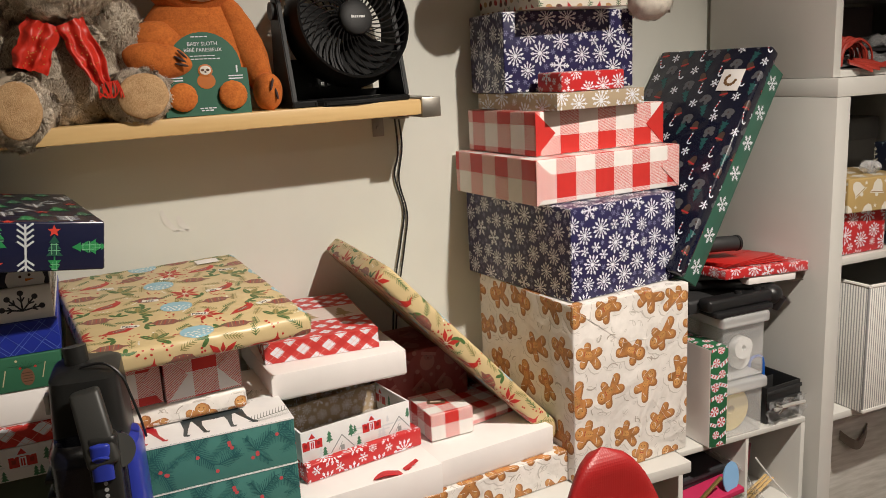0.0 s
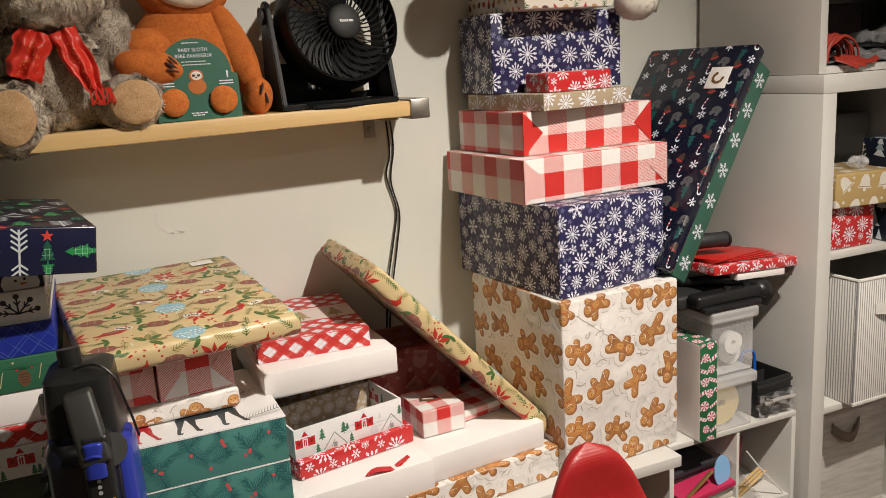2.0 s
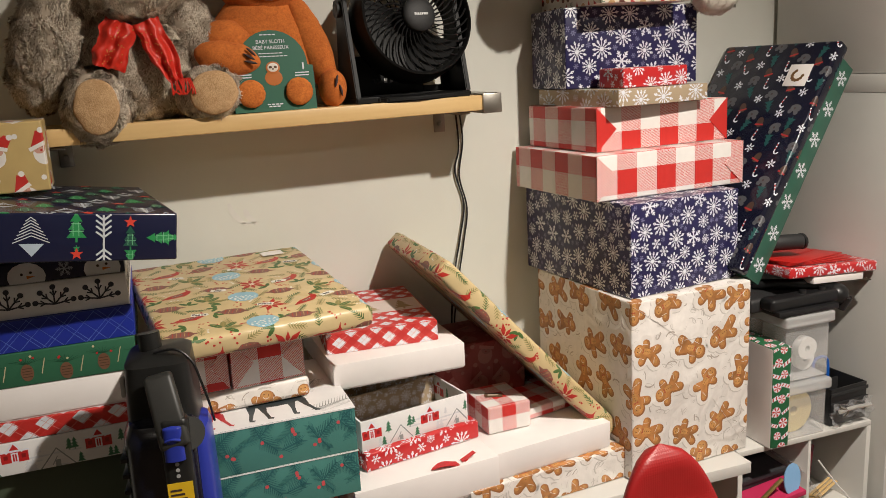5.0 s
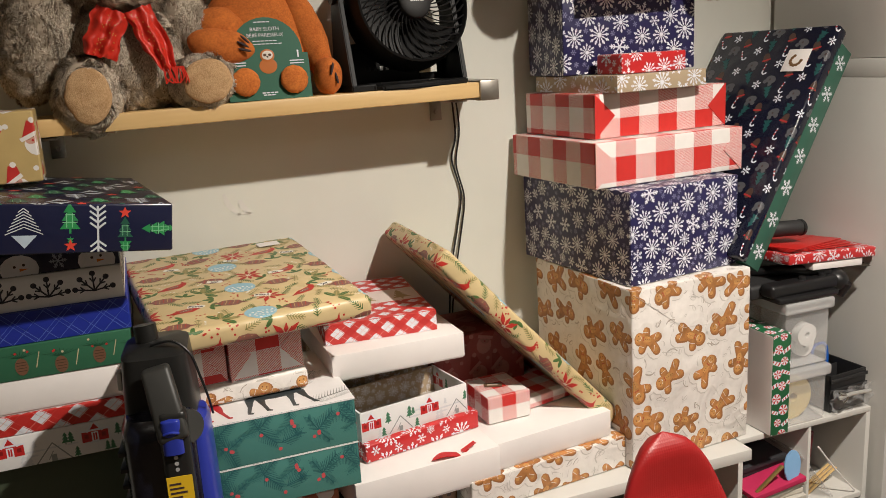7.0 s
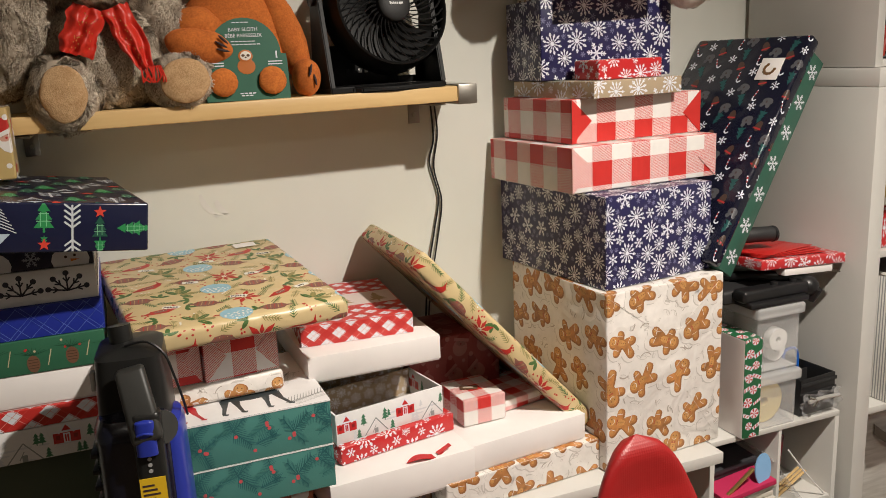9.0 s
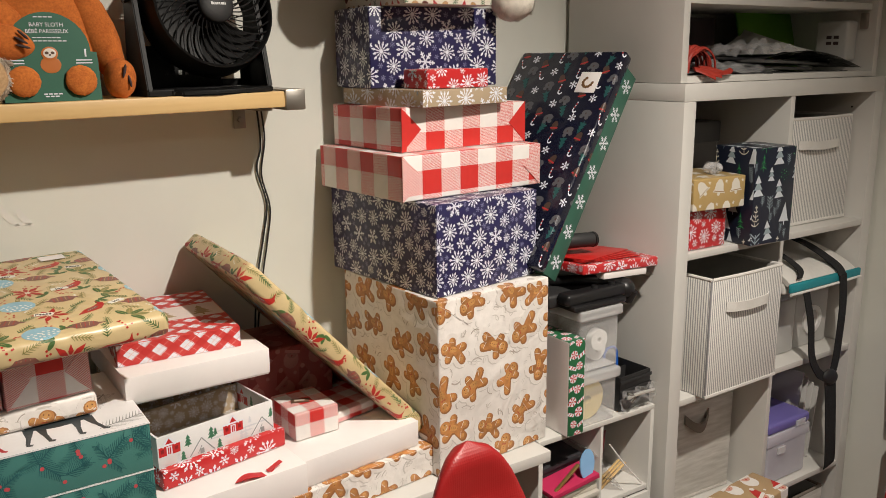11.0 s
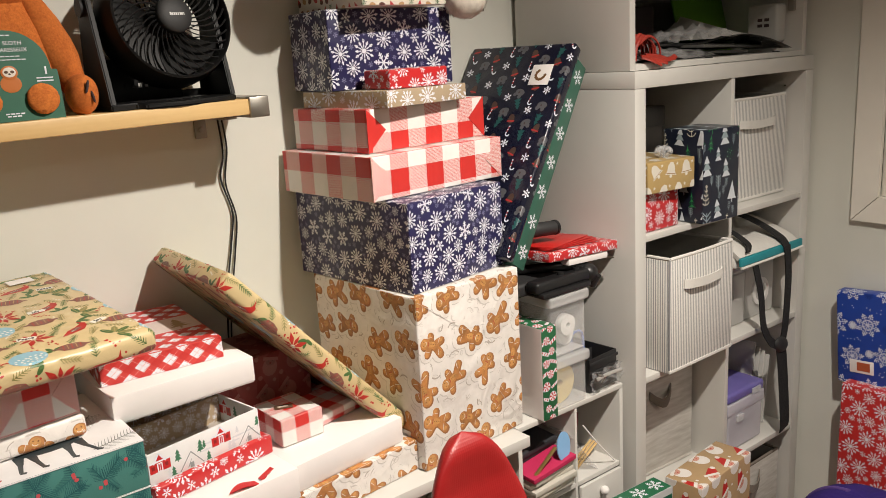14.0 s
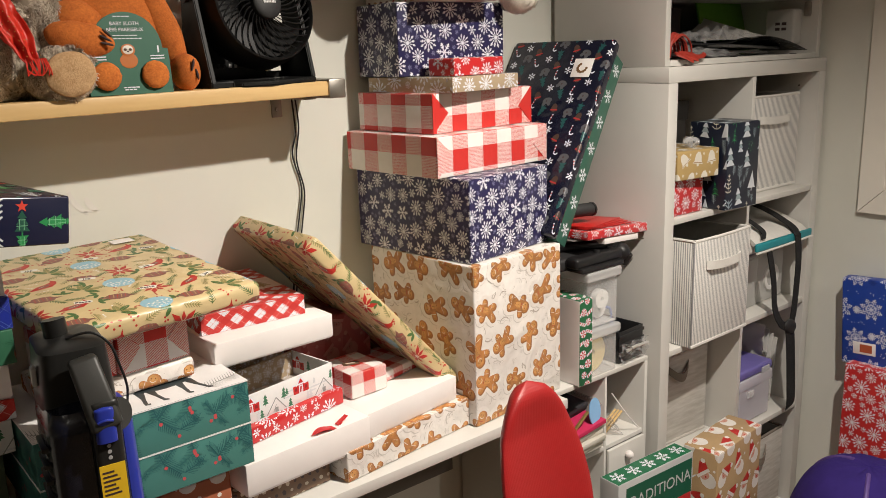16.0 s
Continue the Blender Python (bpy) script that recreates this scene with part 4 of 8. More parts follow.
def white_box(label, x, y, z, yaw, w, d, h):
    ob = thing("white_gift_box", label, "gift box", laid(x, y, z, yaw, w, d), "plain white gift boxes")
    part("box_base", box_bm(-w / 2 + 0.002, w / 2 - 0.002, -d / 2 + 0.002, d / 2 - 0.002, 0, h * 0.4, 0.0008), CARD, ob)
    part("box_lid", box_bm(-w / 2, w / 2, -d / 2, d / 2, h * 0.06, h, 0.0012), CARD, ob)
    return ob


white_box("plain white card gift box on the gingerbread box", -0.888, -0.369, 0.799, 7.0, 0.249, 0.25, 0.052)
white_box("plain white card gift box on the spotted gift", -1.153, -0.398, 0.790, 4.5, 0.266, 0.25, 0.062)
gift("small red and white gingham gift on white box", laid(-0.872, -0.295, 0.853, 2.5, 0.088, 0.105), 0.088, 0.105, 0.052, GING_WHITE, print_gingham(0.029))
gift("flat red and white gingham gift on white box", laid(-0.785, -0.27, 0.853, 12.0, 0.13, 0.12), 0.13, 0.12, 0.022, GING_WHITE, print_gingham(0.029, 0.01))
gift("red box printed with white snowflakes under the tray", laid(-1.117, -0.338, 0.853, 11.0, 0.23, 0.15), 0.23, 0.15, 0.033, RED, print_flakes(INK_W, 0.020, 0.009, 52))


def print_village(s, side):
    red, green, grey, white = paper(0.52, 0.02, 0.02), paper(0.05, 0.18, 0.10), paper(0.30, 0.32, 0.32), INK_W
    snow = paper(0.66, 0.67, 0.70)
    for k in range(math.floor(s.u0 / 0.115) - 1, math.ceil((s.u0 + s.w) / 0.115) + 2):
        rnd = random.Random(k + 61)
        for j in (0, 1):
            p = Pen(s, k * 0.115 + j * 0.056 + 0.02, s.v0 + (0.032, 0.013)[j], 0.0185)
            for q in range(3):
                p.oval(rnd.uniform(-2, 2), rnd.uniform(-0.9, 0.9), rnd.uniform(0.4, 0.9), 0.09, snow, 0.05 + 0.02 * q, 8)
            if j == 0:
                p.poly([(-1, -0.7), (1, -0.7), (1, 0.2), (-1, 0.2)], red, 0.6)
                p.poly([(-0.5, 0.2), (0.5, 0.2), (0, 0.9)], red, 0.7)
                p.bar(-1.1, 0.25, 1.1, 0.25, 0.16, white, 0.9)
                p.bar(-0.6, 0.12, 0, 0.98, 0.17, white, 1.1)
                p.bar(0.6, 0.12, 0, 0.98, 0.17, white, 1.1)
                p.poly([(-0.26, -0.7), (0.26, -0.7), (0.26, 0.1), (-0.26, 0.1)], white, 1.0)
                p.bar(0, -0.62, 0, 0.0, 0.30, red, 1.4)
                p.bar(0, -0.62, 0, 0.0, 0.05, white, 1.6)
                for e in (-1, 1):
                    p.poly([(e * 0.5, -0.4), (e * 0.8, -0.4), (e * 0.8, -0.05), (e * 0.5, -0.05)], paper(0.25, 0.01, 0.01), 1.0)
            else:
                p.bar(-1.3, -0.7, 0, 0.9, 0.10, grey, 0.6)
                p.bar(0, 0.9, 1.3, -0.7, 0.10, grey, 0.6)
                p.bar(-0.4, -0.5, 0.0, 0.2, 0.07, grey, 0.6)
                p.poly([(-0.2, -0.7), (0.2, -0.7), (0.2, -0.1), (-0.2, -0.1)], grey, 0.6)
            for e in (-1.9, -1.55, 1.5):
                tree_print(Pen(s, k * 0.115 + j * 0.056 + 0.02 + e * 0.0215, s.v0 + (0.032, 0.008)[j], 0.0105 * rnd.uniform(0.6, 1.1)), (green, snow, green)[rnd.randrange(3)], None)


def tray(label, m, w, d, h, outer, inner, prints, t=0.004):
    """An open box: floor and four walls, printed outside."""
    ob = thing("open_gift_box", label, "gift box", m, "wrapped gifts")
    part("tray_floor", box_bm(-w / 2 + t, w / 2 - t, -d / 2 + t, d / 2 - t, 0.0005, t, 0), inner, ob)
    for a in ((-w / 2, w / 2, -d / 2, -d / 2 + t), (-w / 2, -w / 2 + t, -d / 2 + t, d / 2), (w / 2 - t, w / 2, -d / 2 + t, d / 2)):
        part("tray_wall", box_bm(*a, 0, h, 0.0006), outer, ob)
    part("tray_back", box_bm(-w / 2 + t, w / 2 - t, d / 2 - t, d / 2, 0, h, 0.0006), KRAFT, ob, "kraft back wall with white snowflakes")
    bm, slots = bmesh.new(), []
    prints(Sheet(bm, slots, 0, 0, w, h, (-w / 2, -d / 2, 0), (1, 0, 0), (0, 0, 1)), "f")
    prints(Sheet(bm, slots, w, 0, d, h, (w / 2, -d / 2, 0), (0, 1, 0), (0, 0, 1)), "r")
    prints(Sheet(bm, slots, 0, 0, d, h, (w / 2 - t, d / 2, 0), (0, -1, 0), (0, 0, 1)), "i")
    print_flakes(INK_W, 0.011, 0.005, 66)(Sheet(bm, slots, 0, 0, w - 2 * t, h, (-w / 2 + t, d / 2 - t, 0), (1, 0, 0), (0, 0, 1)), "i")
    part("printed_pattern", bm, slots, ob, smooth=False, kind="stuff")
    return ob


PALE = paper(0.78, 0.77, 0.77, 0.5, 0.02)
tray("open white box printed with red village houses", laid(-1.119, -0.325, 0.8865, 10.5, 0.214, 0.118), 0.214, 0.118, 0.0535, PALE, paper(0.48, 0.43, 0.38), print_village)
gift("kraft box printed with small white snowflakes, mostly covered", laid(-1.140, -0.150, 0.853, 3.0, 0.22, 0.13), 0.22, 0.13, 0.151, KRAFT, print_flakes(INK_W, 0.011, 0.005, 71), soft=0.001)
white_box("plain white card gift box in the middle of the pile", -1.158, -0.327, 1.0045, 1.1, 0.236, 0.25, 0.046)


def print_band(s, side):
    if side != "t":
        print_plaid()(s, side)
        return
    gold = paper(0.38, 0.27, 0.12)
    for lo, hi in ((0.0, 0.34), (0.66, 1.0)):
        band = Sheet(s.bm, s.slots, s.u0, s.v0 + s.h * lo, s.w, s.h * (hi - lo), s.origin + s.dv * s.h * lo, s.du, s.dv)
        print_plaid()(band, side)
    white = Sheet(s.bm, s.slots, s.u0, s.v0 + s.h * 0.34, s.w, s.h * 0.32, s.origin + s.dv * s.h * 0.34, s.du, s.dv)
    white.poly([(s.u0, s.v0), (s.u0 + s.w, s.v0), (s.u0 + s.w, s.v0 + s.h), (s.u0, s.v0 + s.h)], paper(0.72, 0.62, 0.58))
    for fx in (0.18, 0.50, 0.82):
        p = Pen(white, s.u0 + s.w * fx, s.v0 + s.h * 0.48, 0.030)
        for k in range(4):
            p.poly([(-0.62 + 0.13 * k, -0.6 + 0.38 * k), (0.62 - 0.13 * k, -0.6 + 0.38 * k), (0, 0.0 + 0.36 * k)], gold, 2.5 + 0.5 * k)
        p.bar(0, -0.95, 0, -0.6, 0.12, gold, 2.5)


gift("red and white checked box with a gold tree band", laid(-1.155, -0.272, 1.051, -4.0, 0.198, 0.26), 0.198, 0.26, 0.036, paper(0.58, 0.045, 0.04, 0.45, 0.02), print_band, soft=0.001)


SANTA_INKS = paper(0.50, 0.03, 0.025), paper(0.78, 0.74, 0.70), paper(0.62, 0.33, 0.25)
# the santa inks darkened, with the leaning parcel's shade put into the colour
SHADED_INKS = paper(0.20, 0.02, 0.018), paper(0.34, 0.13, 0.11), paper(0.25, 0.10, 0.08)


def print_santa(s, side, step=0.062, size=0.026, inks=SANTA_INKS):
    red, white, pink = inks
    for x, y, rnd, i, j in s.cells(step, 81):
        p = Pen(s, x + rnd.uniform(-0.006, 0.006), y, size, rnd.uniform(-0.9, 0.9))
        p.oval(0, -0.35, 0.55, 0.6, white, 0.5)
        p.oval(0, 0.02, 0.36, 0.28, pink, 0.8, 10)
        p.poly([(-0.5, 0.2), (0.5, 0.2), (0.65, 0.75), (0.3, 1.0)], red, 1.0)
        p.bar(-0.55, 0.2, 0.55, 0.2, 0.22, white, 1.3)
        p.oval(0.55, 0.9, 0.17, 0.17, white, 1.3, 8)
        p.oval(0, -0.08, 0.07, 0.07, red, 1.3, 7)
        for e in (-1, 1):
            p.oval(e * 0.14, 0.06, 0.03, 0.03, F_INK, 1.3, 6)
        q = Pen(s, x + 0.031, y + 0.02, 0.004)
        q.oval(0, 0, 1, 1, white, 0.3, 8)


# base red is darkened too, to stand for the shade behind the pile
gift("red gift with santa faces behind the pile, shade put into its colours", laid(-0.93, -0.17, DZ + 0.001, 4.0, 0.20, 0.15), 0.20, 0.15, 0.25, paper(0.26, 0.055, 0.048, 0.45, 0.1), lambda s, side: print_santa(s, side, 0.058, 0.030, SHADED_INKS))
gift("red snowflake gift under the leaning parcel", laid(-0.74, -0.2, DZ + 0.001, 0.0, 0.13, 0.18), 0.13, 0.18, 0.10, RED, print_flakes(INK_W, 0.018, 0.009, 85))


def print_holly(s, side):
    dark, red = paper(0.022, 0.115, 0.125), paper(0.56, 0.09, 0.10)
    if side == "t":
        grey = paper(0.22, 0.23, 0.22)
        s.poly([(s.u0, s.v0), (s.u0 + s.w, s.v0), (s.u0 + s.w, s.v0 + s.h), (s.u0, s.v0 + s.h)], PALE)
        for ux, ink, k in ((0.088, paper(0.45, 0.02, 0.03), 0.054), (0.212, paper(0.035, 0.045, 0.05), 0.062)):
            p = Pen(s, s.u0 + ux, s.v0 + 0.016, k)
            p.oval(0, 1.0, 0.72, 0.30, ink, 1)
            for n, (e, lean) in enumerate(((-0.64, -0.12), (-0.40, 0.10), (0.36, -0.02), (0.62, 0.24))):
                p.bar(e, 0.95, e + lean * 0.4, 0.45, 0.26, ink, 1.2 + 0.05 * n, 0.45)
                p.bar(e + lean * 0.4, 0.47, e + lean, 0.06, 0.11, ink, 1.45 + 0.05 * n, 0.8)
                p.bar(e + lean - 0.03, 0.05, e + lean + 0.10, 0.0, 0.10, ink, 1.7 + 0.05 * n)
            p.bar(0.55, 1.1, 0.85, 1.6, 0.26, ink, 1.2)
        for bx, by, turn in ((s.w - 0.03, 0.03, 0.3), (s.w - 0.05, 0.12, 1.0), (0.02, 0.02, 2.6)):
            p = Pen(s, s.u0 + bx, s.v0 + by, 0.035, turn)
            p.bar(-1, 0, 1, 0, 0.05, grey, 1.5)
            for k in range(12):
                for e in (-1, 1):
                    p.bar(-0.9 + 0.15 * k, 0, -0.6 + 0.15 * k, e * 0.5, 0.045, grey, 1.5, 0.3)
        return
    soft = paper(0.035, 0.155, 0.15)
    for x, y, rnd, i, j in s.cells(0.066, 91):
        x, y = x + rnd.uniform(-0.012, 0.012), s.v0 + s.h * (0.42 + 0.22 * (j % 2)) + rnd.uniform(-0.008, 0.008)
        if j not in (math.floor(s.v0 / 0.066) + 1, math.floor(s.v0 / 0.066)):
            continue
        lay = 0.3 + 0.8 * (j % 2)
        for b, turn in enumerate((rnd.uniform(0.2, 0.9), rnd.uniform(1.5, 2.3), rnd.uniform(2.9, 3.7), rnd.uniform(-1.4, -0.6))):
            if rnd.random() < 0.2:
                continue
            p = Pen(s, x, y, 0.034 * rnd.uniform(0.7, 1.15), turn)
            ink = (dark, dark, soft)[b % 3]
            p.bar(0, 0, 1.0, 0, 0.04, ink, lay + 0.05 * b)
            for k in range(10):
                for e in (-1, 1):
                    p.bar(0.05 + 0.095 * k, 0, 0.33 + 0.095 * k, e * (0.36 - 0.022 * k), 0.034, ink, lay + 0.05 * b + 0.02, 0.4)
        for k in range(rnd.choice((1, 1, 2, 3))):
            Pen(s, x, y, 0.0030).oval(rnd.uniform(-2.2, 2.2), rnd.uniform(-3.5, 1.0), 1, 1, red, lay + 0.45 + 0.04 * k, 9)


TEAL = paper(0.065, 0.22, 0.195, 0.45, 0.02)
for z, h in ((0.870, 0.071), (0.942, 0.072)):
    ob = gift("teal box with pine sprigs and red berries", laid(-1.47, -0.428, z, 0.6, 0.322, 0.25), 0.322, 0.25, h, TEAL, print_holly, soft=0.0008)
    part("white_edge", box_bm(-0.162, 0.162, -0.126, 0.126, h - 0.0015, h - 0.0002, 0), PALE, ob)
gift("brown and orange wrapped gift under teal boxes", laid(-1.45, -0.395, DZ + 0.001, 0.0, 0.27, 0.30), 0.27, 0.30, 0.133, paper(0.38, 0.12, 0.06, 0.4, 0.3), print_santa)
gift("flat crumpled gift in gingerbread paper on teal box", laid(-1.425, -0.362, 1.0155, 3.0, 0.222, 0.15), 0.225, 0.15, 0.034, GINGER, print_cookies(0.07, 0.032, 95), soft=0.008)
gift("small gingham gift with folded end on the pile", laid(-1.316, -0.368, 1.050, 7.0, 0.106, 0.14), 0.115, 0.12, 0.078, GING_WHITE, print_gingham(0.038, 0.004), flaps="f", flap_ink=PINK_HATCH)
gift("small gingham gift next to its twin", laid(-1.412, -0.368, 1.050, 5.0, 0.086, 0.14), 0.088, 0.12, 0.078, GING_WHITE, print_gingham(0.038, 0.015), flaps="f", flap_ink=PINK_HATCH)

FLORAL = paper(0.64, 0.50, 0.27, 0.34, 0.3)
big_parcel = gift("large flat parcel in gold floral paper on the pile", pose(-1.284, -0.230, 1.148, 4.2, 0, 7), 0.318, 0.400, 0.034, FLORAL, print_floral(), "fltr", 0.010, "gift_parcel")
write_tags(big_parcel)
m, ln, wd = leaning(-0.955, 1.190, -0.618, 0.818, -0.318, -0.012, 0.03)
slim_parcel = gift("flat parcel in gold floral paper leaning on the pile", m @ pose(0, 0, -0.018), ln, wd, 0.036, FLORAL, print_floral(0.060, 14, 0.0290), "ftlb", 0.009, "gift_parcel")
write_tags(slim_parcel)

# small loose things on the pile
scrap = thing("red_paper_bird", "small red paper bird lying on white box", "paper ornament", pose(-0.985, -0.375, 0.8525, 0, 0, 10))
bm = sheet_bm(lambda u, v: Vector((-0.030 + 0.075 * u, (v - 0.5) * 0.020 * math.sin(math.pi * min(1, u * 1.05)) ** 0.7, 0.002 + 0.004 * math.sin(u * 6))), 14, 4, 0.001)
part("paper_body", bm, RED, scrap)
part("paper_tail", sheet_bm(lambda u, v: Vector((0.03 + 0.03 * u, (v - 0.5) * 0.010 + 0.006 * u, 0.0015 + 0.006 * u)), 6, 2, 0.0008), RED, scrap)
tag = thing("brown_gift_tag", "small brown gift tag on the gingham gift", "gift tag", pose(-0.838, -0.242, 0.9058, 0, 0, -20))
part("tag_plate", box_bm(-0.017, 0.017, -0.009, 0.009, 0, 0.0008, 0.0002), paper(0.13, 0.07, 0.04), tag)
part("tag_print", box_bm(-0.011, 0.009, -0.003, 0.003, 0.0009, 0.0013, 0), paper(0.55, 0.48, 0.38), tag)
tape = thing("white_sticker", "small white sticker on the parcel's corner", "sticker", pose(-1.205, -0.062, 1.1965, 4.2, 0, 7))
part("sticker_sheet", box_bm(-0.020, 0.020, -0.012, 0.012, 0.0, 0.0006, 0), CARD, tape)


# ---- the stack of boxes at the desk's other end ----
def print_snow_dots(s, side):
    ink = paper(0.03, 0.03, 0.045)
    n = 5
    for k in range(n):
        p = Pen(s, s.u0 + s.w * (k + 0.35) / n, s.v0 + s.h * 0.30, 0.026, math.pi / 2)
        for q in (-1.4, -0.75, 0, 0.75, 1.4):
            c, d = math.cos(q), math.sin(q)
            p.bar(0, 0, c, d, 0.09, ink, 0.3)
            p.oval(c, d, 0.16, 0.16, ink, 0.5, 9)
            for e in (-0.6, 0.6):
                p.bar(0.5 * c, 0.5 * d, 0.5 * c + 0.3 * math.cos(q + e), 0.5 * d + 0.3 * math.sin(q + e), 0.08, ink, 0.4)


def print_blue_check(s, side):
    light = paper(0.10, 0.16, 0.52)
    for x, y, rnd, i, j in s.cells(0.06, 0, 0.0):
        for e in (0.0, 0.12, 0.5):
            Pen(s, x + e * 0.06, y, 0.06).bar(-0.7, -0.7, 0.7, 0.7, 0.015, light, 0.2)
            Pen(s, x + e * 0.06, y, 0.06).bar(-0.7, 0.7, 0.7, -0.7, 0.015, light, 0.4)


def print_cones(s, side):
    brown, dark, red, gold = paper(0.17, 0.085, 0.05), paper(0.012, 0.07, 0.035), paper(0.5, 0.03, 0.03), paper(0.55, 0.48, 0.3)
    for k in range(math.floor(s.u0 / 0.052), math.ceil((s.u0 + s.w) / 0.052) + 1):
        rnd = random.Random(k + 17)
        p = Pen(s, k * 0.052, s.v0 + s.h * (0.40 + 0.1 * (k % 2)), 0.021)
        for q in range(9):
            p.bar(0, 0.3, -1.1 + 0.28 * q, 0.9 - 0.3 * abs(q - 4) / 4, 0.05, dark, 0.2 + 0.02 * q, 0.3)
        p.oval(0, -0.3, 0.42, 0.62, brown, 0.8)
        for q in range(4):
            p.bar(-0.3, 0.0 - 0.2 * q, 0.3, 0.0 - 0.2 * q, 0.05, paper(0.07, 0.035, 0.02), 1.1)
        for q in range(3):
            p.oval(rnd.uniform(-0.6, 0.6), rnd.uniform(0.3, 0.9), 0.09, 0.09, (red, gold)[q % 2], 1.2 + 0.05 * q, 7)
        p.bar(0.9, -0.5, 1.2, 0.6, 0.06, gold, 0.6)


def print_snowmen(s, side):
    for k in range(3):
        p = Pen(s, s.u0 + s.w * (k + 0.7) / 3, s.v0 + s.h * 0.3, 0.03)
        p.oval(0, 0, 0.85, 0.7, INK_W, 0.4, 14)
        p.oval(-0.2, 0.15, 0.07, 0.07, F_INK, 0.9, 7)
        p.oval(0.2, 0.2, 0.07, 0.07, F_INK, 0.9, 7)
        p.poly([(0, 0.05), (0, -0.1), (0.4, 0.0)], paper(0.7, 0.2, 0.03), 0.9)
        flake(Pen(s, s.u0 + s.w * (k + 0.2) / 3, s.v0 + s.h * 0.5, 0.012), paper(0.3, 0.33, 0.4), 0, 0.3)


LX, LY = -1.762, -0.335
gift("dark green box at the bottom of the tall pile", laid(LX - 0.03, LY + 0.02, DZ + 0.001, 0, 0.30, 0.28), 0.30, 0.28, 0.233, paper(0.06, 0.08, 0.05, 0.5, 0.02), (), soft=0.001)
gift("white box printed with red village houses, closed", laid(LX - 0.014, LY - 0.004, 0.970, 1.0, 0.300, 0.30), 0.300, 0.30, 0.050, PALE, print_village, soft=0.001)
gift("red box with white diamonds in the tall pile", laid(LX - 0.006, LY, 1.021, 0.0, 0.300, 0.30), 0.300, 0.30, 0.0295, paper(0.50, 0.025, 0.02, 0.45, 0.02), print_plaid(0.050), soft=0.001)
white_box("plain white card gift box in the tall pile", LX - 0.006, LY, 1.051, 0.5, 0.300, 0.30, 0.0515)
gift("green box with pine cones and berries", laid(LX, LY, 1.103, 0.0, 0.306, 0.30), 0.306, 0.30, 0.0505, paper(0.03, 0.13, 0.07, 0.45, 0.02), print_cones, soft=0.001)
gift("royal blue box with fine check lines", laid(LX, LY + 0.002, 1.154, 0.5, 0.309, 0.30), 0.309, 0.30, 0.0465, paper(0.015, 0.03, 0.30, 0.4, 0.02), print_blue_check, soft=0.001)
gift("white box printed with dark snowflakes", laid(LX, LY + 0.012, 1.201, 0.0, 0.306, 0.27), 0.306, 0.27, 0.0495, PALE, print_snow_dots, soft=0.001)
gift("dark navy box printed with snowmen", laid(LX, LY + 0.014, 1.251, 0.0, 0.306, 0.26), 0.306, 0.26, 0.031, paper(0.012, 0.014, 0.045, 0.4, 0.02), print_snowmen, soft=0.001)
GLOSSNAVY = mat("glossy_dark_blue_paper", (0.012, 0.014, 0.040), 0.2, var=0.05, bump=0.03, bscale=300, crease=0.15)
gift("glossy navy gift with green and silver trees", pose(-1.599, -0.261, 1.3035, 0, 7.4, 8), 0.39, 0.36, 0.066, GLOSSNAVY, print_trees())
gift("gold gift with santa faces under the shelf", laid(-1.706, -0.270, 1.3760, 2.0, 0.162, 0.085), 0.162, 0.085, 0.103, paper(0.50, 0.36, 0.15, 0.3, 0.15), print_santa)

